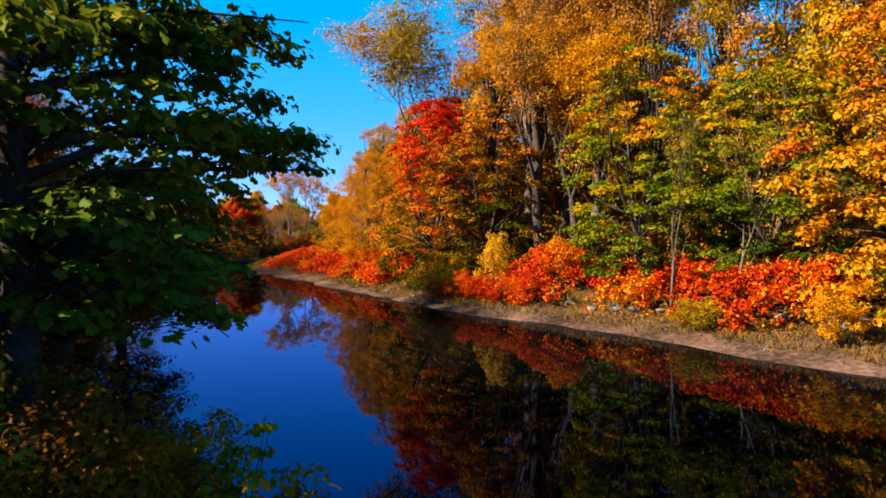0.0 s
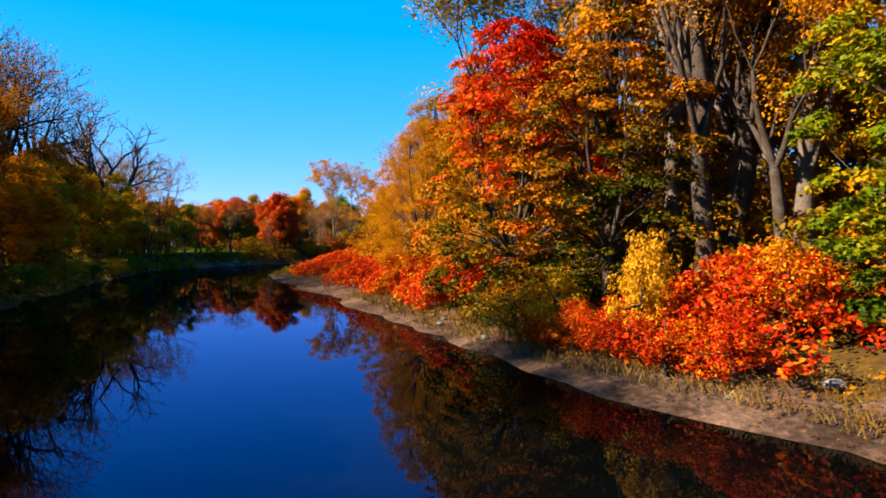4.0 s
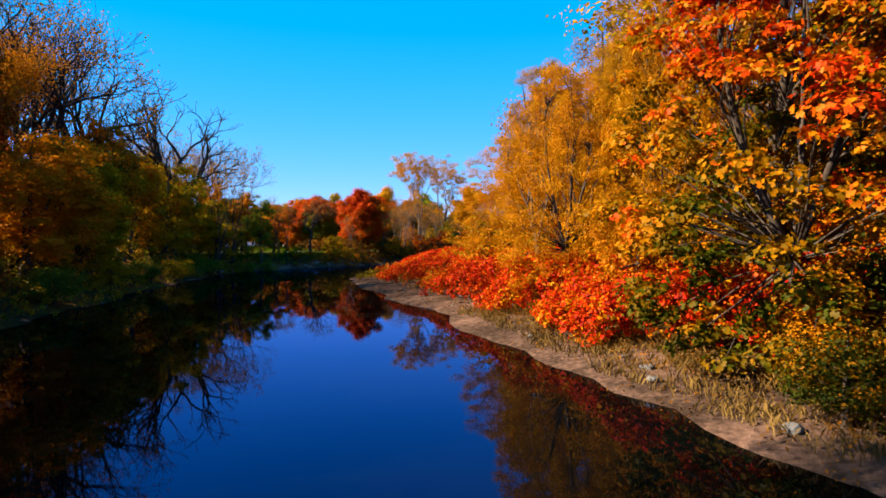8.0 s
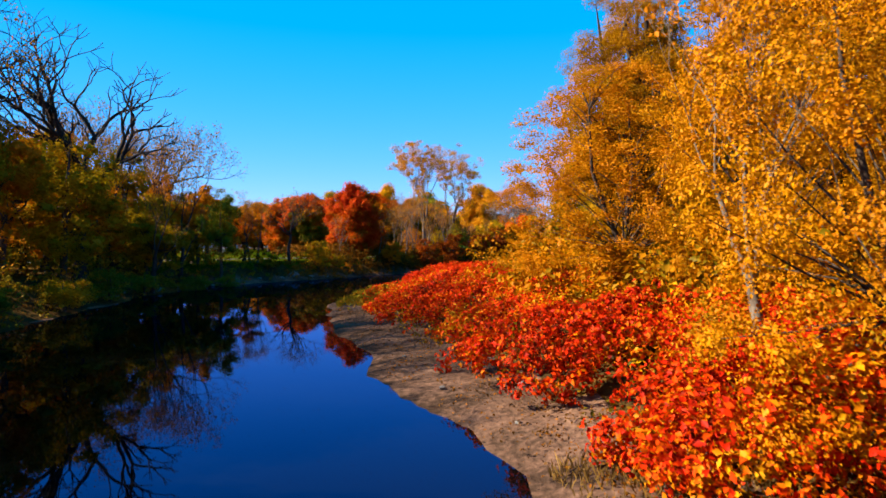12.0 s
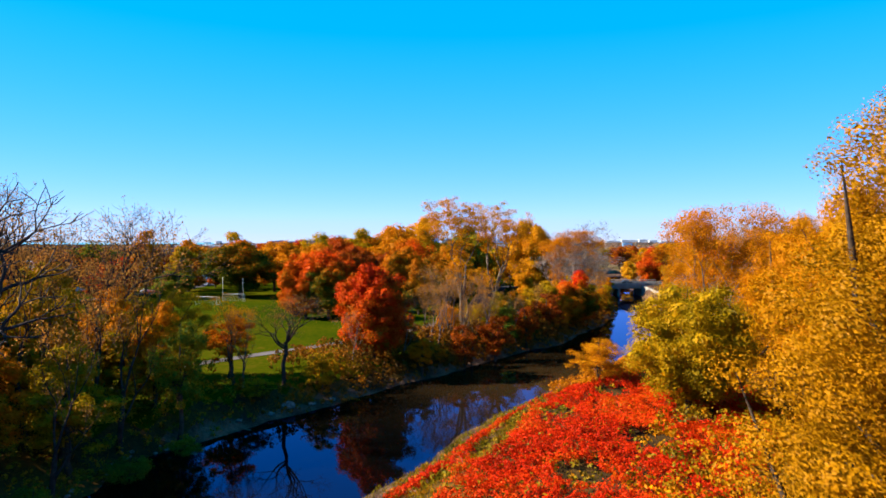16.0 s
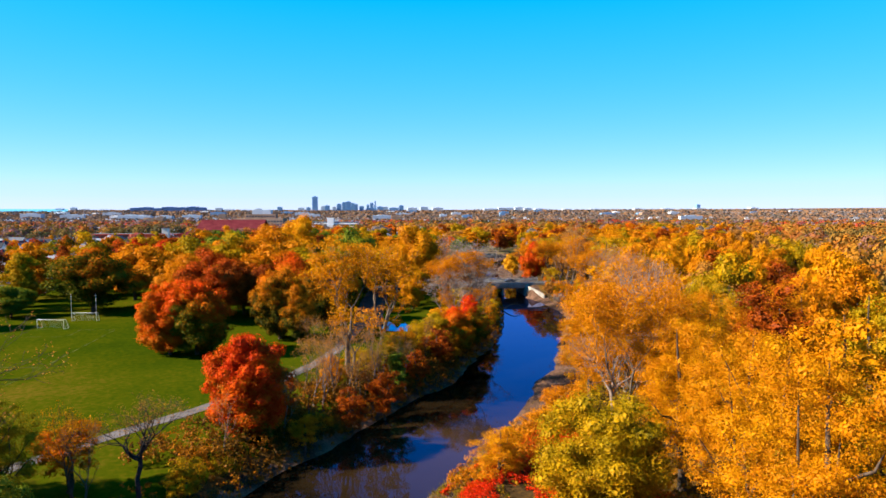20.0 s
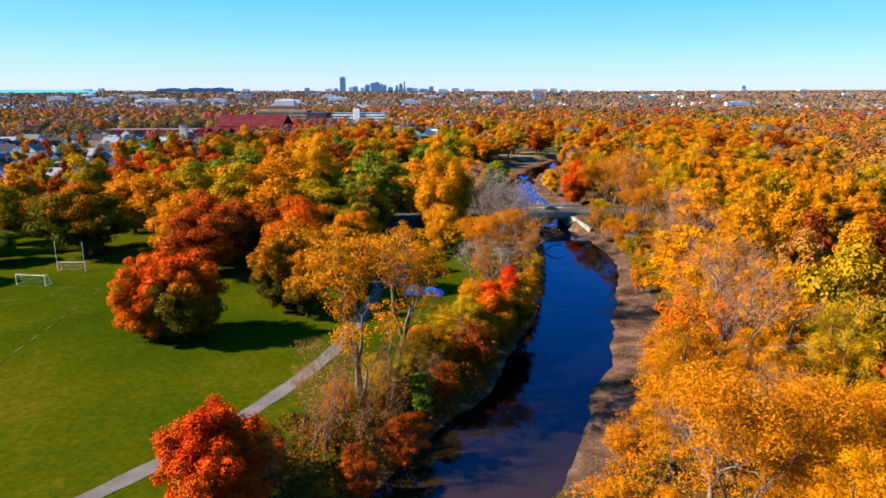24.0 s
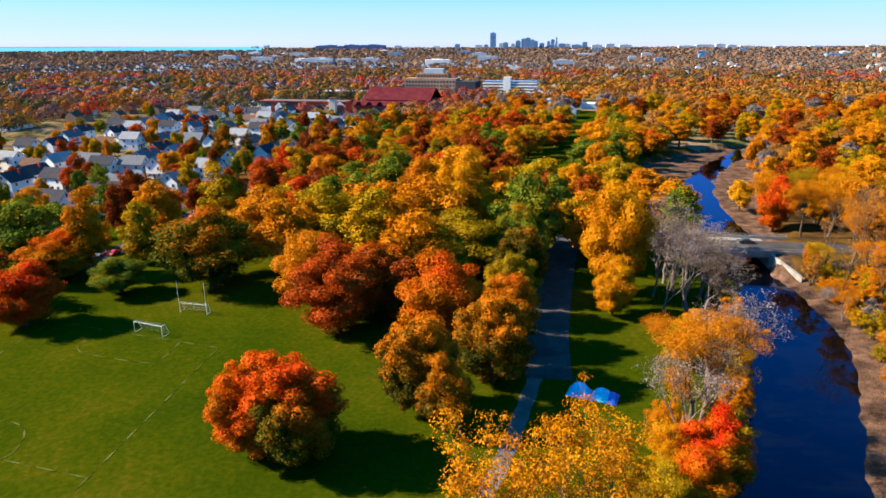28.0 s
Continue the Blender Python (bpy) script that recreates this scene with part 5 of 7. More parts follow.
place("small_tree", NEARS[2], -10.5, -46, 0.62, 0.85, 0.6, "thorn", "low dark tree leaning over the water", group=L)

# park trees seen from above
P = "trees of the park"
place("maple_tree", HULL, -16.4, 101.5, 1.0, 1.05, 0.3, "scarlet", "round scarlet and orange maple on the river bank", group=P)
place("bare_tree", BARREN[1], -45.5, 80.8, 0.9, 0.85, 2.6, "tan", "tall bare tree with fine grey twigs at the park edge", group=P)
place("bare_tree", BARREN[0], -53.0, 77.0, 1.0, 0.9, 4.1, "tan", "tall bare tree with fine grey twigs at the park edge", group=P)
place("park_tree", BIGS[0], -36.0, 79.5, 0.6, 0.75, 0.9, "olive", "olive-green tree with small leaves at the park edge", group=P)
place("park_tree", BIGS[1], -45.0, 86.0, 0.55, 0.7, 1.9, "olive", "olive-green tree with small leaves at the park edge", group=P)
place("young_tree", SPARSE[2], -30.2, 82.5, 0.56, 0.62, 1.4, "gold", "thin young tree with yellow leaves beside the path", group=P)
place("bare_tree", BARREN[0], -24.2, 83.5, 0.46, 0.5, 0.6, "tan", "small bare grey-twigged tree by the path", group=P)
place("young_tree", WOODS[2], -32.4, 86.5, 0.42, 0.66, 0.6, "orange", "small orange-leaved tree beside the path", group=P)
place("young_tree", SPARSE[1], -28.5, 81, 0.5, 0.4, 0.6, "amber", "small thin tree beside the path", group=P)
for k, (x, y, hs, ws, leaf) in enumerate(((-38, 78, 0.55, 0.7, "olive"), (-44, 84, 0.5, 0.7, "amber"), (-50, 77, 0.5, 0.75, "olive"), (-57, 72, 0.6, 0.8, "green"), (-64, 78, 0.5, 0.7, "olive"))):
    place("forest_tree", WOODS[k % 4], x, y, hs, ws, k * 1.1, leaf, "green and amber tree at the park edge", group=P)
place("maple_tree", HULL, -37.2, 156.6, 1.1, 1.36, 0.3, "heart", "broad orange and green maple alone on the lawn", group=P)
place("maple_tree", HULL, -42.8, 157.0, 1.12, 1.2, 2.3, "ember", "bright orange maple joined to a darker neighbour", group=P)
place("maple_tree", HULL, -22, 172, 1.2, 1.15, 1.3, "toffee", "dark green maple, sunlit orange put into its crown", group=P)
place("maple_tree", HULL, -11.0, 183.5, 1.2, 1.3, 0.5, "toffee", "dark green maple, sunlit orange put into its crown", group=P)
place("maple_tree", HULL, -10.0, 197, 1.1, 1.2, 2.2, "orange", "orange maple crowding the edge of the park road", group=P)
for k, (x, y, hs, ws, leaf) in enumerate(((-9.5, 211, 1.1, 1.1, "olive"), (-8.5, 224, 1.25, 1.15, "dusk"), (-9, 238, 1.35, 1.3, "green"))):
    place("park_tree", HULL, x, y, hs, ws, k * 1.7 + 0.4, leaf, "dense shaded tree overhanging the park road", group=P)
place("maple_tree", MAPLES[2], -17, 166.5, 0.85, 0.72, 4.0, "toffee", "dark green maple, sunlit orange put into its crown", group=P)
place("cottonwood_tree", COTTON, -4, 127, 1.0, 1.2, 0.8, "gold", "golden cottonwood with open crooked limbs beside the path", group=P, bark=PALE_BARK)
place("cottonwood_tree", COTTON, 1.0, 135, 0.95, 1.1, 2.8, "gold", "golden cottonwood with open crooked limbs beside the path", group=P)
place("bare_tree", SPARSE[0], -7.5, 113.5, 0.62, 0.6, 0.8, "tan", "bare thin trees above a thicket", group=P, bark=HUSK)
place("bare_tree", SPARSE[1], -4, 116.5, 0.66, 0.5, 1.8, "tan", "bare thin trees above a thicket", group=P)
for k, (x, y, hs) in enumerate(((-9, 106, 0.55), (-12, 103, 0.5), (-2, 112, 0.6), (2, 118, 0.62), (-6, 119, 0.7), (6, 128, 0.55), (10, 139, 0.5), (26, 176, 0.6), (30, 188, 0.6), (34, 204, 0.55))):
    place("bare_tree", SPARSE[k % 3], x, y, hs, hs * 0.85, k * 1.3, "tan", "thin tree with bare grey twigs above a thicket", group=P, bark=HUSK if k % 2 else None)
for k, (x, y, hs, leaf) in enumerate(((-3, 110, 0.34, "rust"), (2, 116, 0.4, "rust"), (8, 130, 0.4, "rust"), (12.5, 142, 0.42, "rust"), (16, 148, 0.4, "amber"), (24.5, 168, 0.45, "olive"), (29, 180, 0.42, "amber"), (32, 192, 0.4, "olive"), (36, 214, 0.42, "amber"), (39, 228, 0.4, "olive"), (-9, 101, 0.3, "amber"), (-20, 86.5, 0.28, "olive"), (-36, 74, 0.45, "olive"))):
    place("small_tree", WOODS[k % 4], x, y, hs, hs * 1.35, k * 1.3, leaf, "low bushy tree on the bank above the water", group=P)
for k, (x, y, hs, leaf) in enumerate(((-13, 109, 0.42, "rust"), (-9, 114, 0.5, "tan"), (-15, 104, 0.4, "amber"), (-6, 121, 0.5, "tan"), (-11, 119, 0.46, "tan"), (0, 126, 0.5, "tan"), (-17, 110, 0.4, "tan"), (-18.5, 97, 0.34, "tan"))):
    place("bare_tree" if leaf == "tan" else "small_tree", SPARSE[k % 3] if leaf == "tan" else WOODS[k % 4], x, y, hs * (1.15 if leaf == "tan" else 0.9), hs * 1.1, k * 1.9, leaf, "thin autumn tree in the thicket between path and river", group=P, bark=HUSK if k % 2 else None)
for k, (x, y, hs, ws, leaf) in enumerate(((-6.5, 123, 0.36, 0.5, "amber"), (-1, 130, 0.34, 0.5, "olive"), (3.2, 133.5, 0.4, 0.55, "dim"), (-3, 134, 0.3, 0.45, "olive"), (6.5, 140, 0.42, 0.6, "dusk"), (9, 147, 0.4, 0.6, "olive"), (4.6, 145, 0.34, 0.5, "amber"), (12.5, 153, 0.42, 0.6, "olive"), (15, 160, 0.45, 0.65, "gold"), (9.5, 155.5, 0.34, 0.5, "olive"), (16, 168, 0.4, 0.6, "amber"))):
    place("small_tree", NEARS[k % 3], x, y, hs * 1.5, ws * 1.3, k * 1.3, leaf, "leafy green and gold bush between lawn and river", group=P)
place("evergreen_tree", EVERGREEN, 4.5, 127, 0.62, 0.62, 0.0, "green", "dark green conical tree", group=P)
place("maple_tree", MAPLES[2], 21, 159.5, 0.8, 0.95, 0.7, "redtop", "scarlet and orange maple on the river bank", group=P)
place("maple_tree", MAPLES[1], 12.6, 148.5, 0.6, 0.6, 0.7, "olive", "green and yellow tree on the river bank", group=P)
place("maple_tree", MAPLES[0], 17.6, 154.5, 0.66, 0.8, 1.9, "orange", "orange-red maple at the water's edge", group=P)
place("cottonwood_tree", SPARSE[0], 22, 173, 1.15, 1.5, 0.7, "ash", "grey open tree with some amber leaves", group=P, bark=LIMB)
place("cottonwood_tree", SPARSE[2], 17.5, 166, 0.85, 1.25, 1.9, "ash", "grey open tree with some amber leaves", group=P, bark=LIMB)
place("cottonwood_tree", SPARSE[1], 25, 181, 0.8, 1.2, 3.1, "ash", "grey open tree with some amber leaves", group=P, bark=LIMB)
place("cottonwood_tree", TALLS[1], 19.5, 171, 0.8, 1.05, 1.7, "amber", "grey open tree with some amber leaves", group=P, bark=HUSK)
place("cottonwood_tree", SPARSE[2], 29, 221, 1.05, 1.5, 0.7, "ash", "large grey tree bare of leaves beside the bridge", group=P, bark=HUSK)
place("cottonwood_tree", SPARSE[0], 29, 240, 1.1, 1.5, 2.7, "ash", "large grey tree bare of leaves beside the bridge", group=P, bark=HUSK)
for k, (x, y, hs) in enumerate(((33, 244, 0.6), (27, 241, 0.6), (35, 236, 0.56), (30, 254, 0.6), (34, 226, 0.56), (26, 246, 0.58))):
    place("bare_tree", BARREN[k % 2], x, y, hs, 0.75, k * 1.6, "tan", "grey bare tree with dense twigs beside the bridge", group=P, bark=LIMB)
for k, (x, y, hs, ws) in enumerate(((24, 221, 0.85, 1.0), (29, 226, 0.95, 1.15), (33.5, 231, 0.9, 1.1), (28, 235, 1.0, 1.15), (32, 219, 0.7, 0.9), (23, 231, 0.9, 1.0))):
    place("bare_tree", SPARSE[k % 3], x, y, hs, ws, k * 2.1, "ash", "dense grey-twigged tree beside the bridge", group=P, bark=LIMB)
for k in range(34):
    y = 186 + k * 2.15
    x = float(SHORE_RIGHT(y)) + 5.0 + (k * 7 % 5) * 2.3
    leaf = ("amber", "olive", "gold", "tan", "orange", "olive", "ash")[k * 5 % 7]
    place("shrub", SHRUBS[k % 3] if k % 3 else WOODS[k % 4], x, y, 1.1 if k % 3 else 0.34, 1.2 if k % 3 else 0.42, k * 1.9, leaf, "bushy amber and green growth above the muddy bank", "shrub", "shrubs of the east bank above the bend")
place("maple_tree", MAPLES[0], 14.5, 231, 1.75, 1.4, 0.7, "gold", "tall golden tree beside the park road", group=P)
place("maple_tree", MAPLES[1], 12.5, 218, 0.85, 0.75, 0.7, "gold", "golden tree beside the park road", group=P)
place("maple_tree", MAPLES[2], -27, 262, 1.8, 1.75, 0.7, "gold", "very broad golden tree above the park", group=P)
place("maple_tree", MAPLES[0], -40, 272, 1.7, 1.5, 1.7, "amber", "very broad golden tree above the park", group=P)
place("evergreen_tree", EVERGREEN, -13, 268, 1.5, 1.9, 0.7, "green", "large dark green tree", group=P)
for k, (x, y, hs, ws, leaf) in enumerate(((-21, 197, 1.2, 1.0, "orange"), (-25, 232, 1.1, 1.3, "olive"), (-44.5, 200, 1.15, 1.1, "crimson"), (-56, 214, 1.12, 1.0, "amber"), (-38, 212, 1.0, 0.9, "rust"), (-77, 268, 1.0, 1.1, "scarlet"), (-84, 221, 1.2, 1.5, "heart"), (-112, 193, 0.85, 0.85, "scarlet"), (-125, 220, 0.75, 1.1, "orange"), (-104, 214, 0.58, 0.75, "green"), (-119, 224, 1.35, 0.8, "amber"), (-112, 236, 1.0, 0.9, "olive"), (-82, 250, 1.1, 1.1, "amber"), (-62, 246, 1.15, 1.2, "olive"), (-48, 238, 1.2, 1.2, "olive"), (-66, 262, 1.2, 1.2, "green"), (-52, 258, 1.2, 1.3, "amber"), (-34, 244, 1.3, 1.2, "amber"), (-100, 262, 1.2, 1.2, "olive"), (-116, 250, 1.15, 1.2, "amber"), (-133, 200, 1.0, 1.2, "rust"), (-140, 228, 1.1, 1.2, "green"), (-35, 283, 1.4, 1.4, "gold"), (-55, 286, 1.3, 1.4, "green"), (-8, 300, 1.2, 1.3, "olive"), (-7, 252, 1.3, 1.1, "green"), (11, 250, 1.1, 1.0, "amber"), (-30, 205, 1.0, 0.9, "rust"), (-70, 238, 1.1, 1.1, "amber"), (-34, 226, 1.2, 1.1, "amber"), (24, 196, 0.5, 0.8, "olive"), (28, 204, 0.5, 0.8, "amber"))):
    place("park_tree", (MAPLES + AFARS)[k % 3 if k < 10 else 3 + k % 4], x, y, hs * (1.22 if y > 235 else 1.08), ws * 1.5, k * 0.9, leaf, "park tree in " + {"gold": "golden", "amber": "amber", "olive": "yellow-green", "crimson": "dull crimson", "rust": "rusty brown", "heart": "orange and green", "scarlet": "scarlet", "orange": "orange", "green": "dark green"}[leaf] + " leaf beside the lawn", group=P)
for k, (x, y, leaf) in enumerate(((-3, 266, "gold"), (8, 262, "olive"), (1, 284, "green"), (-6, 318, "olive"), (8, 322, "gold"))):
    place("park_tree", AFARS[k % 4], x, y, 1.15, 1.15, k * 1.7, leaf, "broad autumn tree arching over the park road", group=P)
place("bare_tree", SPARSE[2], -62.3, 218, 0.6, 0.55, 0.5, "tan", "small bare grey tree at the lawn's edge", group=P)
taken += [(-27, 262), (-40, 272), (14, 231), (22, 173), (33, 226), (-13, 268)]
for _ in range(2500):
    x, y = rng.uniform(-175, 45), rng.uniform(240, 520)
    if (x > -120 and y < 262) or float(SHORE_LEFT(y)) - x < 4 or abs(x - 2) < 8 and y < 330 or abs(y - 273) < 9 and x > 0:
        continue
    if (abs(x - 3 - (y - 380) * 0.09) < 10 and y > 335) or (-16 < x < 12 and 335 < y < 420) or abs(x + 128) < 6 or (x < -128 and y > 290 and min(abs(y - 302), abs(y - 332), abs(y - 412)) < 13):
        continue
    if (x < -110 and rng.random() < 0.76) or not free_spot(x, y, 11.0 if x < -110 else 12.5):
        continue
    n += 1
    roll = rng.random()
    if x > 15:
        roll *= 0.74
    leaf = "gold" if roll < 0.22 else "amber" if roll < 0.42 else "olive" if roll < 0.62 else "green" if roll < 0.76 else "rust" if roll < 0.9 else "crimson" if roll < 0.95 else "scarlet"
    if x < -22:
        leaf = "rust" if roll < 0.24 else "olive" if roll < 0.38 else "green" if roll < 0.52 else "dusk" if roll < 0.62 else "amber" if roll < 0.76 else "crimson" if roll < 0.88 else "scarlet" if roll < 0.93 else "gold"
    place("park_tree", AFARS[n % 4], x, y, rng.uniform(0.9, 1.35) if x > -110 else rng.uniform(0.8, 1.15), rng.uniform(1.2, 1.75) if x > -110 else rng.uniform(0.8, 1.1), rng.uniform(0, 6.28), leaf, "autumn tree standing among others beyond the park", group="trees beyond the park")


for _ in range(5000):
    y = rng.uniform(320, 720)
    x = rng.uniform(-60, 0.5 * y + 40)
    if (x < 48 and y < 520) or abs(x - 3 - (y - 380) * 0.09) < 12 or abs(x - 8) < 38 and abs(y - 722) < 30:
        continue
    if y < 530 and float(SHORE_LEFT(y)) - 5 < x < float(SHORE_RIGHT(y)) + 5 or x < 180 and y < 332 or not free_spot(x, y, 14.0 if y < 520 else 16.5):
        continue
    n += 1
    roll = rng.random()
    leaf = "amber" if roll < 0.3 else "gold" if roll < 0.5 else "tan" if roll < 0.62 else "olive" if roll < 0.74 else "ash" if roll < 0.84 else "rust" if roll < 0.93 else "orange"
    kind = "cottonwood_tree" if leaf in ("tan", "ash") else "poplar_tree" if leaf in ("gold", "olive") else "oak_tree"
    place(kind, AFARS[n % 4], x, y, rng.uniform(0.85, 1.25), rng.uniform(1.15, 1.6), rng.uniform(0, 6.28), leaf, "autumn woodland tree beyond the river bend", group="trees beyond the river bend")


# ---- shrubs, thickets and grasses ----
rs = np.random.RandomState(9)


def scatter(name, pts, radius, per, size, leaf, label, seed, up=0.4, category="thicket"):
    ob = new(name, leaf_mesh(name, pts, radius, [per] * len(pts), size, seed, up=up, fill=0.1, mat=LEAF[leaf]))
    return tagged(ob, label, category, kind="stuff")


def bank_points(n, y0, y1, d0, d1, high, side="right", keep=None):
    """Clump centres strewn over a strip of bank, their height by a rough mounded profile."""
    pts, rad = [], []
    while len(pts) < n:
        y, d = rs.uniform(y0, y1), rs.uniform(d0, d1)
        x = float(SHORE_RIGHT(y)) + d if side == "right" else float(SHORE_LEFT(y)) - d
        if keep and not keep(x, y, d):
            continue
        mound = 0.55 + 0.45 * math.sin(y * 0.41 + 1.1 * math.sin(x * 0.5)) * math.sin(x * 0.37 + y * 0.13)
        top = high * (0.35 + 0.65 * mound) * min(1.0, 0.45 + (d - d0) / 2.5)
        z = at_land(x, y) + top * (1 - 0.75 * rs.rand() ** 2)
        pts.append((x, y, z))
        rad.append(0.3 + 0.18 * rs.rand())
    return pts, rad


ragged = lambda x, y, d: not -37.6 < y - 0.35 * d < -32.2 and d > 3.2 + 1.5 * math.sin(y * 0.9 + 1.6 * math.sin(y * 0.37)) + 0.8 * math.sin(y * 2.3) and math.sin(x * 0.8 + 2) * math.sin(y * 0.61 + 0.4 * x) < 0.55
p, r = bank_points(2300, -64, -14, 2.2, 9.5, 2.5, keep=ragged)
scatter("knotweed_thicket", p, r, 19, 0.19, "knot", "dense red and orange knotweed thicket along the bank", 101)
p, r = bank_points(1500, -32, 2, 2.0, 8.5, 3.2, keep=ragged)
scatter("knotweed_thicket", p, r, 22, 0.165, "knot", "tall scarlet and orange knotweed thicket over the water", 109)
p, r = bank_points(3700, -16, 34, 2.2, 14.5, 2.0, keep=ragged)
scatter("knotweed_thicket", p, r, 22, 0.165, "knot", "dense scarlet knotweed thicket along the bank", 102)
strip_gap = lambda x, y, d: not (3.4 < d - 0.6 * math.sin(y * 0.13) < 6.6 and y > 32) and not (d > 6.5 and math.sin(x * 0.45 + 1) * math.sin(y * 0.33) > 0.6)
p, r = bank_points(9500, 26, 104, 2.3, 31.0, 1.3, keep=lambda x, y, d: strip_gap(x, y, d) and d < 13 + 20 * math.sin(min(max((y - 24) / 80, 0), 1) * math.pi) and (y > 46 or d > 3.2))
scatter("knotweed_thicket", p, r, 24, 0.14, "carpet", "low red thicket spreading over the inner bank", 103)
p, r = bank_points(1700, 84, 134, 0.6, 12, 2.6, keep=lambda x, y, d: d > 3.0 + 1.6 * math.sin(y * 0.4) + 0.12 * max(0, y - 108))
scatter("bank_brush", p, r, 14, 0.2, "brush", "amber and orange willow brush over the mud bank", 124)
p, r = bank_points(600, 100, 262, 9, 14, 2.2)
scatter("bank_thicket", p, r, 12, 0.34, "weed", "amber and green weeds under the bank trees", 104)
p, r = bank_points(900, 28, 104, 1.2, 19, 0.9)
scatter("bank_thicket", p, r, 8, 0.3, "weed", "dry green and brown weeds between red shrubs", 105)
p, r = bank_points(1700, -96, 75, -0.4, 9, 1.9, side="left")
scatter("bank_thicket", p, r, 13, 0.24, "weed", "dull green weeds on the shaded bank", 106)
p, r = bank_points(1700, 75, 250, -0.3, 7.5, 2.3, side="left")
scatter("bank_thicket", p, r, 13, 0.28, "thorn", "dull green and rusty weeds on the bank", 107)
p, r = bank_points(260, -84, -68, -1.2, 3, 1.3, side="left")
scatter("waterside_weeds", p, r, 22, 0.15, "weed", "tall dark weeds with orange leaves close to the water", 108)


def underwood(n, y0, y1, d0, d1, high, leaf, label, seed, side="right", per=12, size=0.3):
    p, r = bank_points(n, y0, y1, d0, d1, high, side)
    scatter("undergrowth", p, [v * 1.6 for v in r], per, size, leaf, label, seed, category="undergrowth")


p, r = bank_points(600, -66, 30, 3.4, 9, 1.5)
scatter("bank_thicket", p, r, 12, 0.17, "under", "low amber and olive weeds between red shrubs", 122)
p, r = bank_points(900, -66, 40, 0.2, 5.5, 0.1)
scatter("fallen_leaves", p, [v * 1.3 for v in r], 9, 0.09, "thorn", "fallen brown and orange leaves on the mud", 123, category="leaf litter")
underwood(1500, -80, 24, 8.5, 17, 5.0, "under", "mixed green and amber undergrowth below the trees", 111)
underwood(900, -60, 24, 15, 24, 4.5, "under", "mixed green and amber undergrowth deeper in the wood", 112)
underwood(1500, 4, 84, 20, 44, 3.2, "under", "amber undergrowth at the wood's edge", 113)
underwood(300, 84, 110, 20, 30, 4.0, "under", "amber undergrowth at the wood's edge", 118)
underwood(700, 104, 265, 10, 20, 4.0, "under", "amber undergrowth above the mud bank", 114)
underwood(1900, -70, 76, 3.5, 15, 4.6, "dim", "dark tangled undergrowth on the shaded bank", 115, "left")
underwood(1500, 90, 150, 0.8, 10, 4.6, "thorn", "rusty tangled undergrowth on the bank", 116, "left")
underwood(900, 92, 130, 8, 17, 3.2, "thorn", "amber and brown brush between path and river", 119, "left")
underwood(800, 150, 255, 1.0, 8, 3.4, "thorn", "brown tangled undergrowth on the bank", 117, "left")


def blades(name, n, y0, y1, d0, d1, high, leaf, label, seed, side="right"):
    q = np.random.RandomState(seed)
    y = q.uniform(y0, y1, n)
    d = q.uniform(d0, d1, n)
    x = SHORE_RIGHT(y) + d if side == "right" else SHORE_LEFT(y) - d
    clump = np.sin(x * 1.9 + y) * np.sin(y * 1.3 - x * 0.7) > q.uniform(-1.1, 0.7, n)
    x, y = x[clump], y[clump]
    z = land(x, y)
    m = len(x)
    a = q.uniform(0, 6.283, m)
    h = high * q.uniform(0.4, 1.1, m)
    w = 0.010 + 0.010 * q.rand(m)
    lean = q.uniform(0.2, 0.8, m) * h
    b = q.uniform(0, 6.283, m)
    v = np.empty((m, 4, 3), np.float32)
    dx, dy, lx, ly = np.cos(a) * w, np.sin(a) * w, np.cos(b) * lean, np.sin(b) * lean
    v[:, 0] = np.stack([x - dx, y - dy, z - 0.02], 1)
    v[:, 1] = np.stack([x + dx, y + dy, z - 0.02], 1)
    v[:, 2] = np.stack([x + dx * 0.6 + lx * 0.4, y + dy * 0.6 + ly * 0.4, z + h * 0.62], 1)
    v[:, 3] = np.stack([x + lx, y + ly, z + h * 0.95], 1)
    f = (np.arange(m)[:, None, None] * 4 + np.array([(0, 1, 2), (0, 2, 3)])[None]).reshape(-1, 3)
    ob = new(name, mesh_of(name, v.reshape(-1, 3).tolist(), f.tolist(), (LEAF[leaf],)))
    return tagged(ob, label, "grass", kind="stuff")


p, r = bank_points(700, -66, -2, 1.6, 4.4, 0.5)
scatter("shelf_weeds", p, r, 8, 0.085, "thorn", "low brown and amber weeds on the river shelf", 121)
blades("dry_grass", 20000, -70, -6, 0.9, 4.8, 0.36, "straw", "dry straw-coloured grass on the river shelf", 201)
blades("dry_grass", 26000, 34, 110, 0.2, 7, 0.5, "weed", "dry straw-coloured grass between red shrubs", 202)
blades("dry_grass", 3000, 105, 250, 0.6, 9, 0.6, "straw", "dry grass on the mud bank", 203)
blades("bank_grass", 4000, -60, 90, 0.6, 5, 0.5, "thorn", "short dull grass on the shaded bank", 204, "left")

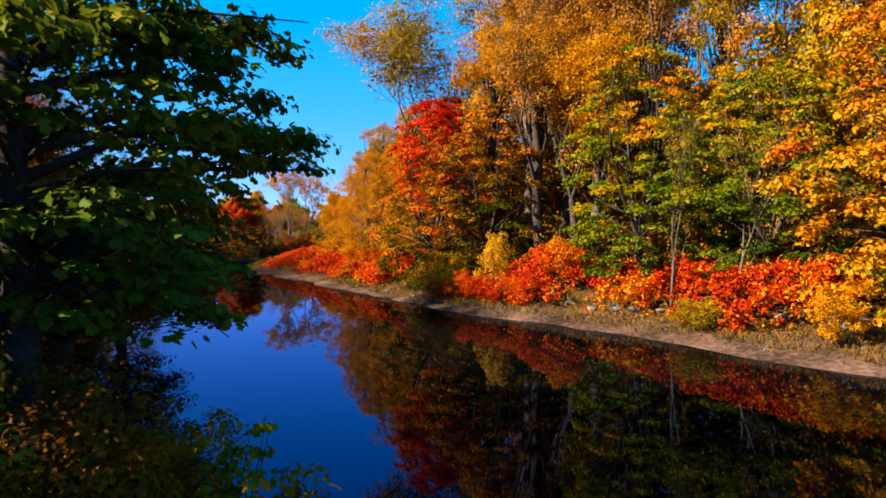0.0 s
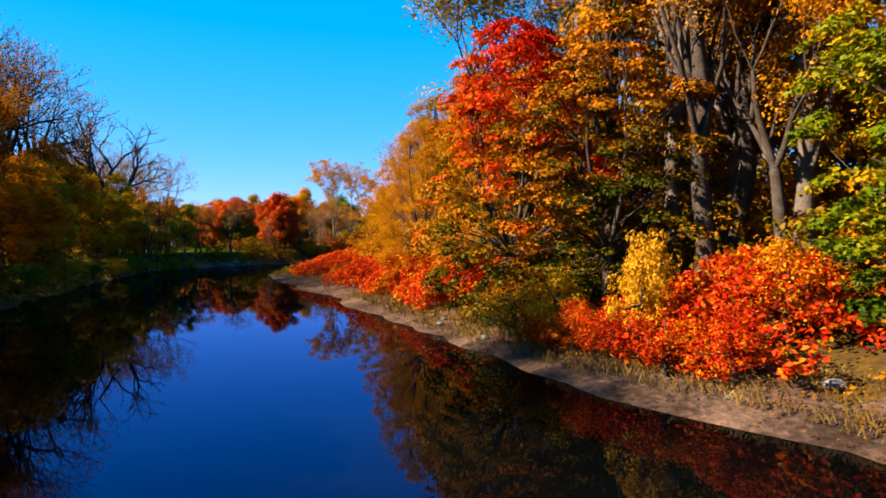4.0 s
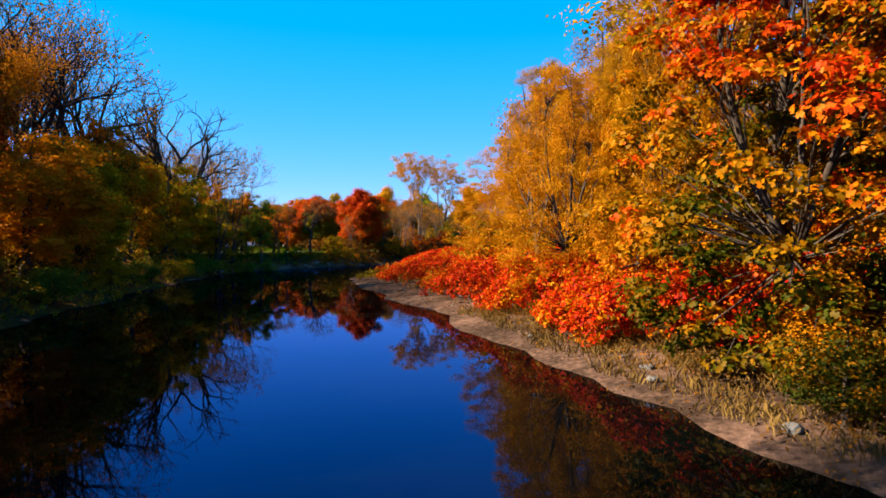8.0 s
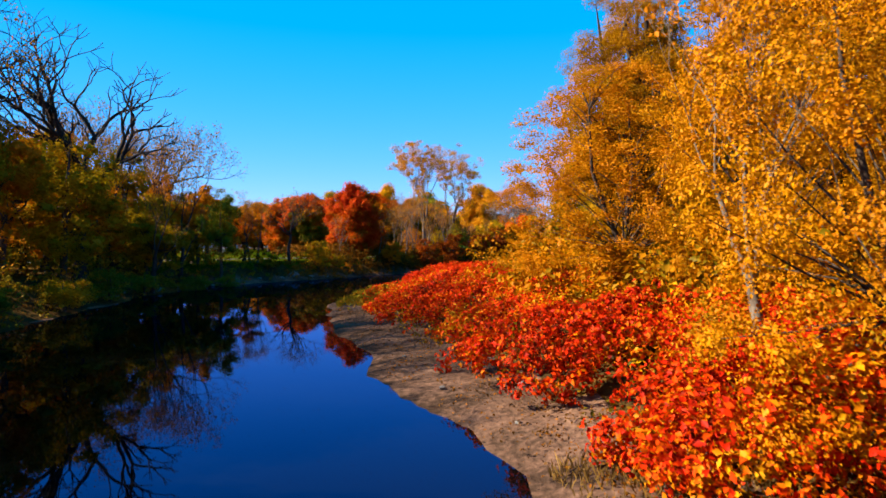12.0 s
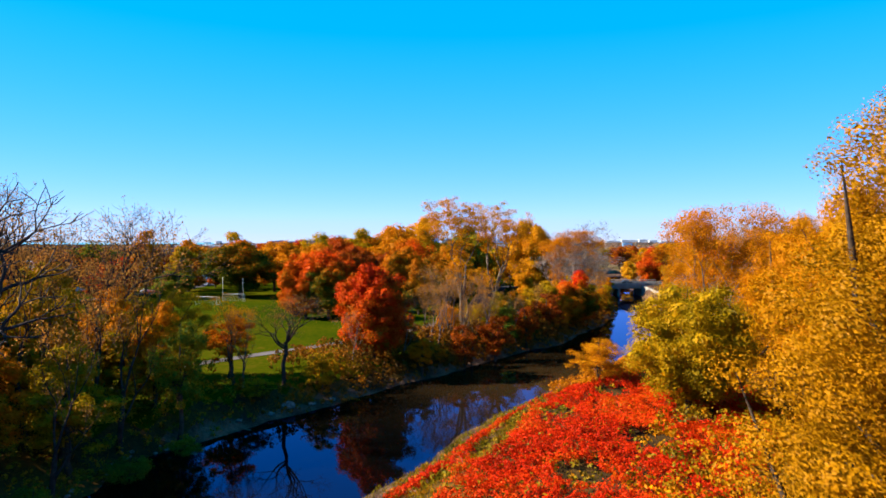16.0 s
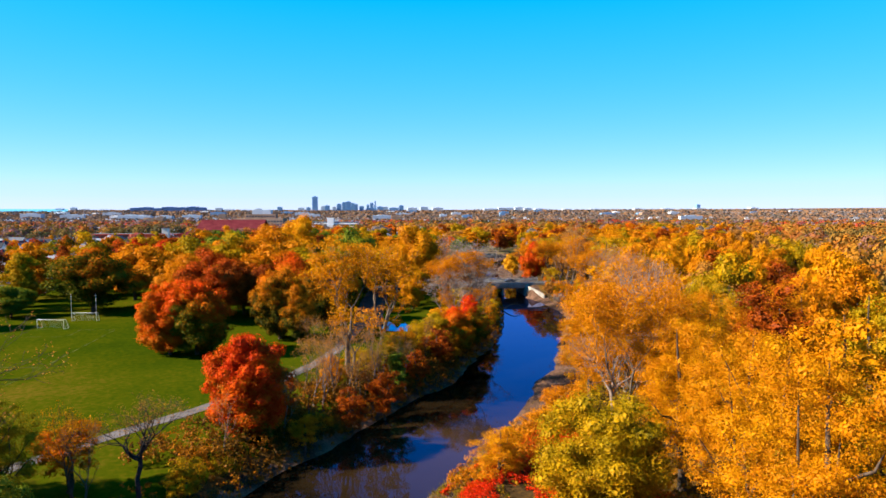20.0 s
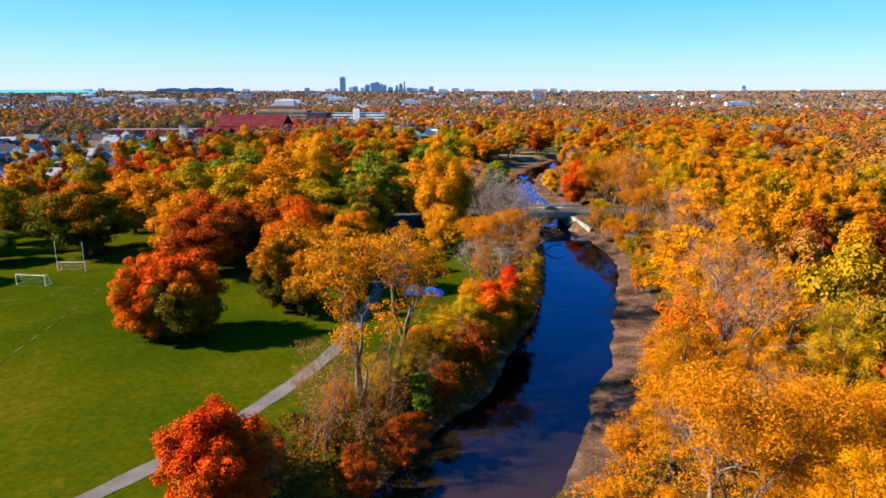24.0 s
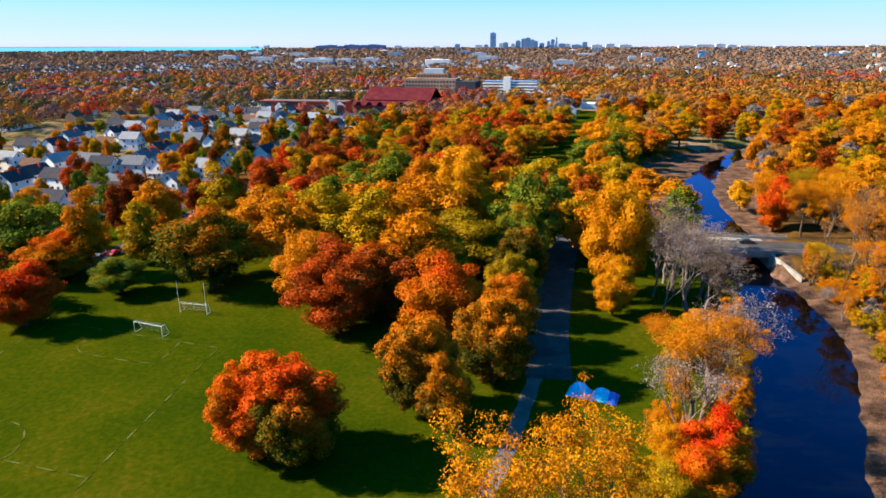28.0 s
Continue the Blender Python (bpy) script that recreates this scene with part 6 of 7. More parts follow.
# shrubs that stand singly
S = "shrubs of the river banks"
for k, (x, y, hs, ws) in enumerate(((13.9, -38.6, 0.55, 0.7), (14.8, -40.6, 0.6, 0.75), (15.6, -43.2, 0.6, 0.8), (16.9, -45.2, 0.6, 0.8), (13.2, -37.2, 0.45, 0.6))):
    place("shrub", SHRUBS[k % 3], x, y, hs, ws, k * 1.9, "knot", "low red and orange shrub on the bank", "shrub", S)
for k, (x, y, hs, ws) in enumerate(((12.4, -17.0, 1.3, 1.2), (12.8, -11.2, 1.4, 1.3), (14.4, -19.6, 1.4, 1.2), (9.6, 9.5, 0.9, 1.2), (13.2, 1.0, 1.3, 1.3))):
    place("shrub", SHRUBS[k % 3], x, y, hs, ws, k * 2.3, "gold" if k % 3 else "amber", "golden bush at the foot of the bank trees", "shrub", S)
for k, (x, y, hs, ws, leaf) in enumerate(((13.0, -34.8, 0.7, 0.8, "toffee"), (12.4, -33.2, 0.7, 0.75, "dusk"), (15.2, -34.6, 1.0, 1.0, "dusk"), (13.9, -30.6, 1.0, 0.9, "toffee"))):
    place("shrub", SHRUBS[k % 3], x, y, hs, ws, k * 1.7, leaf, "dark green and amber bush hanging over the shaded bank", "shrub", S)
for x, y, hs, ws, k, leaf, label in ((15.7, -41.2, 1.25, 0.8, 0, "lemon", "bright yellow vine-covered bush above red shrubs"), (16.8, -38.5, 0.8, 0.6, 2, "lemon", "bright yellow bush behind red shrubs"),
                                     (21.8, -56.5, 0.5, 0.7, 1, "olive", "low green grass-like bush on the gravel"), (24.0, -62.5, 0.65, 0.8, 2, "gold", "low yellow bush on the bank"), (19.5, -44, 0.9, 0.9, 0, "knot", "red and yellow shrub on the bank"),
                                     (13.0, -31, 0.7, 0.8, 1, "amber", "amber bush over the bank"),
                                     (7.2, 15.5, 0.9, 1.1, 2, "gold", "yellow bush at the tree's foot"), (9.5, 27, 0.9, 1.2, 0, "lemon", "yellow bush beside the red thicket"), (14, 33, 1.0, 1.3, 1, "gold", "yellow bush beside the red thicket"),
                                     (2.5, 134.5, 0.62, 0.75, 0, "scarlet", "crimson bush over the water"), (0.5, 131, 0.8, 1.0, 1, "rust", "brown bush over the water"), (6, 139, 0.8, 1.1, 2, "rust", "brown bush over the water"), (11, 143, 0.9, 1.0, 0, "olive", "olive bush over the water"), (-2, 125, 0.8, 1.0, 1, "rust", "rusty bush above the water"), (-7, 108, 0.8, 1.1, 2, "amber", "amber bush above the water"), (-10, 104, 0.7, 1.0, 0, "rust", "rusty bush above the water"),
                                     (-18, 92, 0.7, 0.9, 1, "olive", "olive bush under the scarlet maple"), (-21, 90, 0.6, 0.9, 2, "amber", "amber bush beside the path"), (-26, 79, 0.6, 1.0, 0, "olive", "olive bush beside the river"), (17, 160, 0.9, 1.0, 2, "olive", "olive bush over the water"), (25, 168, 0.9, 1.0, 1, "scarlet", "scarlet bush over the water"), (22, 163, 1.0, 1.1, 0, "orange", "orange bush over the water"), (28, 182, 0.8, 1.0, 2, "amber", "amber bush over the water"), (32, 192, 0.8, 1.0, 1, "olive", "olive bush over the water"), (36, 212, 0.8, 1.0, 0, "amber", "amber bush over the water"),
                                     (13.8, -36.5, 0.9, 0.9, 0, "olive", "olive bush hanging over the bank"), (24, 104, 1.0, 1.3, 2, "gold", "yellow bush beside the mud bank"), (29, 100, 1.2, 1.3, 0, "amber", "amber bush beside the mud bank"), (30, 118, 1.0, 1.2, 1, "amber", "amber bush beside the mud bank"), (53, 150, 1.1, 1.4, 2, "gold", "yellow bush beside the mud bank"), (46, 138, 1.0, 1.2, 1, "tan", "tan bush beside the mud bank"), (66, 225, 1.0, 1.2, 0, "olive", "olive bush beside the mud bank"), (67, 238, 1.0, 1.2, 2, "amber", "amber bush beside the mud bank"),
                                     (-27.5, 64, 0.6, 0.9, 0, "green", "dark bush at the water's edge"), (-29, 57, 0.7, 1.0, 1, "green", "dark bush at the water's edge"), (-31, 48, 0.7, 1.0, 2, "green", "dark bush at the water's edge"), (-30, 39, 0.8, 1.1, 0, "green", "dark bush at the water's edge"), (-29, 30, 0.8, 1.1, 1, "olive", "dull bush at the water's edge"), (-27.5, 20, 0.8, 1.0, 2, "green", "dark bush at the water's edge"), (-26, 9, 0.8, 1.0, 0, "olive", "dull bush at the water's edge"), (-24.5, -2, 0.8, 1.1, 1, "green", "dark bush at the water's edge"), (-23.5, -12, 0.8, 1.1, 2, "rust", "brown bush at the water's edge"), (-22, -22, 0.8, 1.1, 0, "green", "dark bush at the water's edge"), (-18, -36, 0.9, 1.1, 1, "green", "dark bush at the water's edge"), (-12, -48, 0.9, 1.1, 2, "green", "dark bush at the water's edge")):
    place("shrub", SHRUBS[k], x, y, hs, ws, x + y, leaf, label, "shrub", S)

# ---- rocks and driftwood ----
rock_rng = random.Random(4)


def rock(x, y, s, label="weathered grey boulder on the river bank"):
    bm = bmesh.new()
    bmesh.ops.create_icosphere(bm, subdivisions=2, radius=1)
    for v in bm.verts:
        v.co *= 1 + 0.34 * noise.noise(v.co * 1.3 + Vector((x, y, 0)))
        v.co.z *= 0.66
    me = bpy.data.meshes.new("rock")
    bm.to_mesh(me)
    bm.free()
    me.materials.append(ROCK)
    ob = new("rock", me)
    ob.location = (x, y, at_land(x, y) + s * 0.22)
    ob.scale = (s * rock_rng.uniform(0.8, 1.3), s, s * rock_rng.uniform(0.7, 1.1))
    ob.rotation_euler = (0, 0, rock_rng.uniform(0, 6))
    tagged(ob, label, "rock", "rocks of the river bank")


for x, y, s in ((19.6, -48.6, 0.42), (20.6, -49.8, 0.5), (21.4, -50.4, 0.36), (18.9, -46.9, 0.34), (23.3, -55, 0.55), (26.0, -60.8, 0.7), (27.3, -62.2, 0.5), (25.2, -57.8, 0.34), (22.2, -52, 0.3), (-22.6, 80.2, 0.75), (-20.4, 82.5, 0.5), (-23.8, 77.4, 0.42), (-26.2, 74, 0.35), (-18.6, 85.3, 0.4), (-13, 97, 0.3)):
    rock(x, y, s)
for k in range(34):
    y = rock_rng.uniform(-66, 12)
    rock(float(SHORE_RIGHT(y)) + rock_rng.uniform(0.4, 4.5), y, rock_rng.uniform(0.10, 0.24), "small grey stone among dry grass")
for k in range(26):
    y = rock_rng.uniform(-30, 70)
    rock(float(SHORE_LEFT(y)) - rock_rng.uniform(0.4, 2.5), y, rock_rng.uniform(0.12, 0.3), "small dark stone at the water's edge")
log_wood = Wood()
log_wood.tube([Vector((-3.4, 0, 0.1)), Vector((-2.2, 0.1, 1.0)), Vector((-0.6, 0.1, 1.9)), Vector((1.2, -0.1, 2.1)), Vector((2.8, -0.2, 1.5)), Vector((3.5, -0.3, 0.7))], [0.2, 0.19, 0.17, 0.14, 0.09, 0.04], 7)
log_wood.tube([Vector((0.2, 0, 2.0)), Vector((1.0, 0.4, 2.9)), Vector((1.6, 0.5, 3.3))], [0.09, 0.05, 0.02], 5)
drift = new("fallen_branch", log_wood.mesh("fallen_branch", PALE_BARK))
drift.location = (46.5, 229, 0)
tagged(drift, "pale dead branch arching over the water", "branch")
for x, y, a in ((43, 150, 0.4), (47, 160, 1.9), (52, 175, 0.9), (8.8, -36.4, 0.2), (22, 108.5, 2.2), (-25.5, 72.5, 2.7)):
    w = Wood()
    w.tube([Vector((-1.6, 0, 0.06)), Vector((-0.5, 0.12, 0.12)), Vector((0.7, 0.0, 0.1)), Vector((1.8, 0.2, 0.08))], [0.09, 0.08, 0.06, 0.02], 6)
    ob = new("driftwood", w.mesh("driftwood", PALE_BARK))
    ob.location, ob.rotation_euler = (x, y, at_land(x, y)), (0, 0, a)
    tagged(ob, "bleached driftwood lying on mud", "driftwood", "driftwood on the banks")

# ---- bridge ----
bridge = new("bridge")
bridge.location = (-2.0, 0, 0)
add_part("deck", box_mesh("deck", [(44.5, 265.2, 3.55, 62.5, 280.8, 4.4)], CONCRETE, 0.05), bridge, "grey concrete deck")
for k in range(7):
    add_part("girder", box_mesh("girder", [(44.6, 265.6 + 2.4 * k, 3.0, 62.4, 266.1 + 2.4 * k, 3.56)], CONCRETE, 0.03), bridge)
for y0 in (265.0, 280.4):
    add_part("parapet", box_mesh("parapet", [(38, y0, 4.38, 70, y0 + 0.35, 5.25)], CONCRETE, 0.04), bridge, "pale concrete parapet")
    rail = Wood()
    for zz in (5.55, 5.85):
        rail.tube([Vector((38, y0 + 0.17, zz)), Vector((70, y0 + 0.17, zz))], [0.05, 0.05], 6)
    add_part("railing", rail.mesh("railing", CONCRETE), bridge, "thin metal railing")
    for k in range(12):
        add_part("rail_post", box_mesh("rail_post", [(38.3 + k * 2.85, y0 + 0.1, 5.24, 38.42 + k * 2.85, y0 + 0.24, 5.9)], CONCRETE), bridge)
add_part("pier", box_mesh("pier", [(52.2, 266.2, -1.3, 53.0, 279.8, 3.05)], CONCRETE, 0.06), bridge)
for x0, x1 in ((43.4, 45.0), (61.0, 62.8)):
    add_part("abutment", box_mesh("abutment", [(x0, 265.4, -1.3, x1, 280.6, 3.6)], CONCRETE, 0.05), bridge)


def wing(name, pts, tops, thick):
    v, f = [], []
    for (x, y), z in zip(pts, tops):
        v += [(x, y, -1.3), (x, y, z), (x + thick, y + 0.15, z), (x + thick, y + 0.15, -1.3)]
    for k in range(len(pts) - 1):
        o = 4 * k
        for q in range(4):
            f.append((o + q, o + (q + 1) % 4, o + 4 + (q + 1) % 4, o + 4 + q))
    o = 4 * (len(pts) - 1)
    f += [(3, 2, 1, 0), (o, o + 1, o + 2, o + 3)]
    return mesh_of(name, v, f, (CONCRETE,))


add_part("wing_wall", wing("wing_wall", [(61.0, 265.3), (62.2, 260), (64.2, 255.0), (65.4, 252.5)], [4.35, 3.8, 2.8, 1.9], 0.6), bridge, "pale sloping wing wall")
add_part("wing_wall", wing("wing_wall", [(44.4, 265.3), (43.2, 261), (41.5, 257.5)], [4.3, 3.5, 2.2], -0.45), bridge, "pale sloping wing wall")
tagged(bridge, "low concrete road bridge with pale abutments over the river", "bridge")
tagged(strip("bridge_road", [(-2, 268), (20, 272), (44, 273), (53, 273), (63, 273), (90, 273), (130, 274), (180, 276)], 9.0, ASPHALT, 0.1), "grey asphalt road crossing the bridge", "road", kind="structure")
bpy.data.objects["bridge_road"].location.z = 0.0
for v in bpy.data.objects["bridge_road"].data.vertices:
    if 34 < v.co.x < 70:
        v.co.z = 4.46


def car(x, y, z, turn, paint):
    c = new("car")
    prof = [(-2.15, 0.35), (-2.2, 0.75), (-1.95, 0.95), (-1.35, 1.0), (-0.95, 1.42), (0.55, 1.45), (1.15, 1.0), (1.95, 0.88), (2.2, 0.68), (2.15, 0.35)]
    v = [(px, s * (0.86 if pz < 1.1 else 0.68), pz) for s in (-1, 1) for px, pz in prof]
    m = len(prof)
    f = [tuple(range(m)), tuple(range(2 * m - 1, m - 1, -1))] + [(k, m + k, m + (k + 1) % m, (k + 1) % m) for k in range(m)]
    add_part("body", mesh_of("body", v, f, (paint,)), c)
    add_part("windscreen", mesh_of("windscreen", [(0.58, -0.62, 1.41), (0.58, 0.62, 1.41), (1.13, 0.74, 1.04), (1.13, -0.74, 1.04)], [(0, 3, 2, 1)], (GLASS,)), c).location.x = 0.03
    add_part("rear_window", mesh_of("rear_window", [(-0.98, -0.62, 1.39), (-0.98, 0.62, 1.39), (-1.35, 0.72, 1.04), (-1.35, -0.72, 1.04)], [(0, 1, 2, 3)], (GLASS,)), c).location.x = -0.03
    for wx in (-1.3, 1.3):
        for wy in (-0.84, 0.84):
            w = Wood()
            w.tube([Vector((0, -0.1, 0)), Vector((0, -0.1, 0)), Vector((0, 0.1, 0)), Vector((0, 0.1, 0))], [0.02, 0.32, 0.32, 0.02], 12)
            wh = add_part("wheel", w.mesh("wheel", RUBBER), c)
            wh.location = (wx, wy, 0.33)
    c.location, c.rotation_euler = (x, y, z), (0, 0, turn)
    return c


tagged(car(55, 274.5, 4.47, 0.0, PAINT[0]), "small black car crossing the bridge", "car", "cars")
for k, (x, y, a) in enumerate(((-128.6, 241, 1.5), (-125.0, 241.5, 1.6), (-131.5, 260, 1.5), (-124.3, 285, 1.6), (-150, 304, 0.1), (-172, 300, 0.1), (-190, 333, 0.0), (-165, 336, 0.0), (-230, 337, 0.0))):
    tagged(car(x, y, at_land(x, y) + 0.07, a, PAINT[(k * 2 + 1) % 5]), "parked car on the street edge", "car", "cars")

# ---- playing field ----
def bar_mesh(name, lines, radius, mat, sides=6):
    w = Wood()
    for a, b in lines:
        w.tube([Vector(a), Vector(b)], [radius, radius], sides)
    return w.mesh(name, mat)


def goal(x, y, turn, width, high, deep, uprights=0.0):
    g = new("goal")
    for s in (-1, 1):
        add_part("post", bar_mesh("post", [((s * width / 2, 0, 0), (s * width / 2, 0, high))], 0.05, WHITE_METAL), g)
        add_part("back_stay", bar_mesh("back_stay", [((s * width / 2, 0, high), (s * width / 2, deep * 0.5, high)), ((s * width / 2, deep * 0.5, high), (s * width / 2, deep, 0)), ((s * width / 2, 0, 0.05), (s * width / 2, deep, 0.05))], 0.035, WHITE_METAL), g)
        if uprights:
            add_part("upright", bar_mesh("upright", [((s * width / 2, -0.1, 0), (s * width / 2, -0.1, uprights))], 0.04, WHITE_METAL), g, "tall thin upright")
    add_part("crossbar", bar_mesh("crossbar", [((-width / 2, 0, high), (width / 2, 0, high))], 0.05, WHITE_METAL), g)
    cords = []
    for k in range(19):
        xx = -width / 2 + width * k / 18
        cords += [((xx, deep * 0.5, high), (xx, deep, 0)), ((xx, 0, high), (xx, deep * 0.5, high))]
    for k in range(7):
        f = k / 6
        cords.append(((-width / 2, deep * (0.5 + 0.5 * f), high * (1 - f)), (width / 2, deep * (0.5 + 0.5 * f), high * (1 - f))))
    add_part("net", bar_mesh("net", cords, 0.012, NET, 3), g, "pale cord net")
    g.location, g.rotation_euler = (x, y, at_land(x, y)), (0, 0, turn)
    return g


tagged(goal(-83.4, 192.7, -0.2, 7.3, 2.4, 2.0), "white soccer goal with net on the lawn", "goal", "goals on the field")
tagged(goal(-80.0, 204.7, -0.08, 6.8, 2.3, 1.6, 7.6), "white goal with net and two tall uprights", "goal", "goals on the field")
LINE = surface("faded white pitch line", [(0, (0.03, 0.04, 0.004)), (0.5, (0.05, 0.06, 0.012)), (1, (0.09, 0.095, 0.04))], 0.15, 0.9, 0.0, 1.5, space="World")
for pts in ([(-63, 100), (-64, 146), (-66, 189)], [(-66, 189), (-85, 192), (-108, 196)], [(-64, 147.5), (-80, 149.5), (-106, 153)], [(-75, 191), (-74, 180), (-94, 183), (-95, 194)], [(-106, 100), (-106, 153), (-108, 196)]):
    tagged(strip("pitch_line", pts, 0.14, LINE, 0.05, 1.5), "faded white line on the grass pitch", "pitch line", kind="structure")
tagged(strip("pitch_line", [(-87 + 8 * math.cos(a * 0.3), 151 + 8 * math.sin(a * 0.3)) for a in range(22)], 0.14, LINE, 0.05, 1.0), "faded white circle on the grass pitch", "pitch line", kind="structure")

# ---- blue tarpaulin shelter ----
tarp = new("tarpaulin_shelter")
for name, x0, w, h, mat in (("cover", -2.0, 3.9, 1.9, TARP), ("cover", 1.9, 3.6, 1.6, TARP), ("skirt", 3.6, 2.2, 1.1, TARP_DARK)):
    v, f = [], []
    for j in range(9):
        for i in range(13):
            a, b = -1 + 2 * i / 12, -1 + 2 * j / 8
            z = h * max(0.0, (1 - abs(a) ** 2.4) * (1 - abs(b) ** 2.6)) + 0.06 * noise.noise(Vector((a * 4 + x0, b * 4, 0)))
            v.append((x0 + a * w / 2, b * 1.9, max(0.02, z)))
            if i and j:
                o = j * 13 + i
                f.append((o - 14, o - 13, o, o - 1))
    add_part(name, mesh_of(name, v, f, (mat,), True), tarp)
tarp.location, tarp.rotation_euler = (6.0, 181.5, at_land(6, 181.5)), (0, 0, -0.25)
tagged(tarp, "bright blue tarpaulin shelter on the grass", "shelter")


# ---- houses ----
def gable_roof(w, d, z, rise, over=0.4, thick=0.22):
    """A pitched roof of two slabs, its ridge along y."""
    hw, hd = w / 2 + over, d / 2 + over
    drop = rise * over / (w / 2)
    v = [(-hw, -hd, z - drop), (0, -hd, z + rise), (hw, -hd, z - drop), (-hw, hd, z - drop), (0, hd, z + rise), (hw, hd, z - drop)]
    v += [(x, y, q + thick) for x, y, q in v]
    f = [(0, 3, 4, 1), (1, 4, 5, 2), (6, 7, 10, 9), (7, 8, 11, 10), (0, 1, 7, 6), (1, 2, 8, 7), (3, 9, 10, 4), (4, 10, 11, 5), (0, 6, 9, 3), (2, 5, 11, 8)]
    return v, f


def house(w, d, storeys, wall, roof):
    h = new("house")
    z = 2.9 * storeys + 0.4
    rise = w * 0.42
    v = [(-w / 2, -d / 2, -0.5), (w / 2, -d / 2, -0.5), (w / 2, d / 2, -0.5), (-w / 2, d / 2, -0.5), (-w / 2, -d / 2, z), (w / 2, -d / 2, z), (w / 2, d / 2, z), (-w / 2, d / 2, z), (0, -d / 2, z + rise), (0, d / 2, z + rise)]
    f = [(0, 1, 5, 8, 4), (1, 2, 6, 5), (2, 3, 7, 9, 6), (3, 0, 4, 7), (3, 2, 1, 0)]
    add_part("wall", mesh_of("wall", v, f, (wall,)), h)
    rv, rf = gable_roof(w, d, z, rise)
    add_part("roof", mesh_of("roof", rv, rf, (roof,)), h)
    add_part("chimney", box_mesh("chimney", [(w * 0.16, d * 0.1, z + 0.3, w * 0.16 + 0.7, d * 0.1 + 0.7, z + rise + 0.7)], BRICK), h)
    spots = [(x, -d / 2, 0, q) for q in range(storeys) for x in (-w * 0.27, w * 0.27)] + [(s * w / 2, y, 1, q) for s in (-1, 1) for q in range(storeys) for y in (-d * 0.28, d * 0.2)] + [(0, -d / 2, 0, storeys)]
    for x, y, side, q in spots:
        zz = 1.2 + 2.9 * q
        fr = (x - 0.6, y - 0.06, zz, x + 0.6, y + 0.06, zz + 1.45) if side == 0 else (x - 0.06, y - 0.6, zz, x + 0.06, y + 0.6, zz + 1.45)
        gl = (x - 0.48, y - 0.09, zz + 0.12, x + 0.48, y + 0.09, zz + 1.33) if side == 0 else (x - 0.09, y - 0.48, zz + 0.12, x + 0.09, y + 0.48, zz + 1.33)
        win = add_part("window", box_mesh("window", [fr], WHITE_METAL), h)
        add_part("pane", box_mesh("pane", [gl], GLASS), win)
    add_part("door", box_mesh("door", [(-0.5, -d / 2 - 0.07, -0.1, 0.5, -d / 2 + 0.05, 2.1)], ROOFS[2]), h)
    add_part("porch", box_mesh("porch", [(-w * 0.38, -d / 2 - 1.8, 2.5, w * 0.38, -d / 2, 2.7), (-w * 0.36, -d / 2 - 1.7, -0.3, -w * 0.36 + 0.18, -d / 2 - 1.52, 2.5), (w * 0.36 - 0.18, -d / 2 - 1.7, -0.3, w * 0.36, -d / 2 - 1.52, 2.5)], roof), h)
    return h


KINDS = [(house(8.2, 11, 2, WALLS[0], ROOFS[3]), "white two-storey house with a grey gable roof"), (house(8, 12, 2, WALLS[1], ROOFS[0]), "blue-grey house with a shingle gable roof"),
         (house(8.6, 11, 1, WALLS[2], ROOFS[2]), "cream house with a brown gable roof"), (house(8, 11.5, 2, WALLS[0], ROOFS[1]), "white house with a dark gable roof"), (house(9, 13, 1, WALLS[3], ROOFS[0]), "low tan house with a grey gable roof")]
houses = [(-191, 387), (-169, 428), (-204, 483), (-168, 462), (-155, 472), (-239, 492), (-237, 452), (-196, 370), (-152, 350), (-154, 377), (-159, 257), (-174, 280), (-165, 296), (-216, 310), (-170, 244), (-211, 534), (-178, 516), (-166, 541), (-289, 545), (-279, 487), (-215, 438), (-145, 394), (-141, 432)]
hr = random.Random(12)
spots = list(houses)
for row_y in (318, 350, 395, 425, 452, 490, 520, 556, 590):
    for k in range(12):
        x = -150 - k * 13.5 + hr.uniform(-2, 2)
        y = row_y + (-150 - x) * 0.06 + hr.uniform(-3, 3)
        if all((x - a) ** 2 + (y - b) ** 2 > 150 for a, b in spots) and hr.random() < 0.86:
            spots.append((x, y))
for k, (x, y) in enumerate(spots):
    src, label = KINDS[k] if k < 5 else KINDS[hr.choice((0, 1, 2, 3, 3, 0, 4))]
    m = pose(x, y, at_land(x, y), 0, 0, hr.choice((0, 0, 90, 180, 90)) + hr.uniform(-6, 6) - 4)
    if k < 5:
        src.matrix_basis = m
        tagged(src, label, "house", "houses beyond the park")
    else:
        copy_thing(src, m)
yard = [(x, y) for x, y in spots]
hn = 0
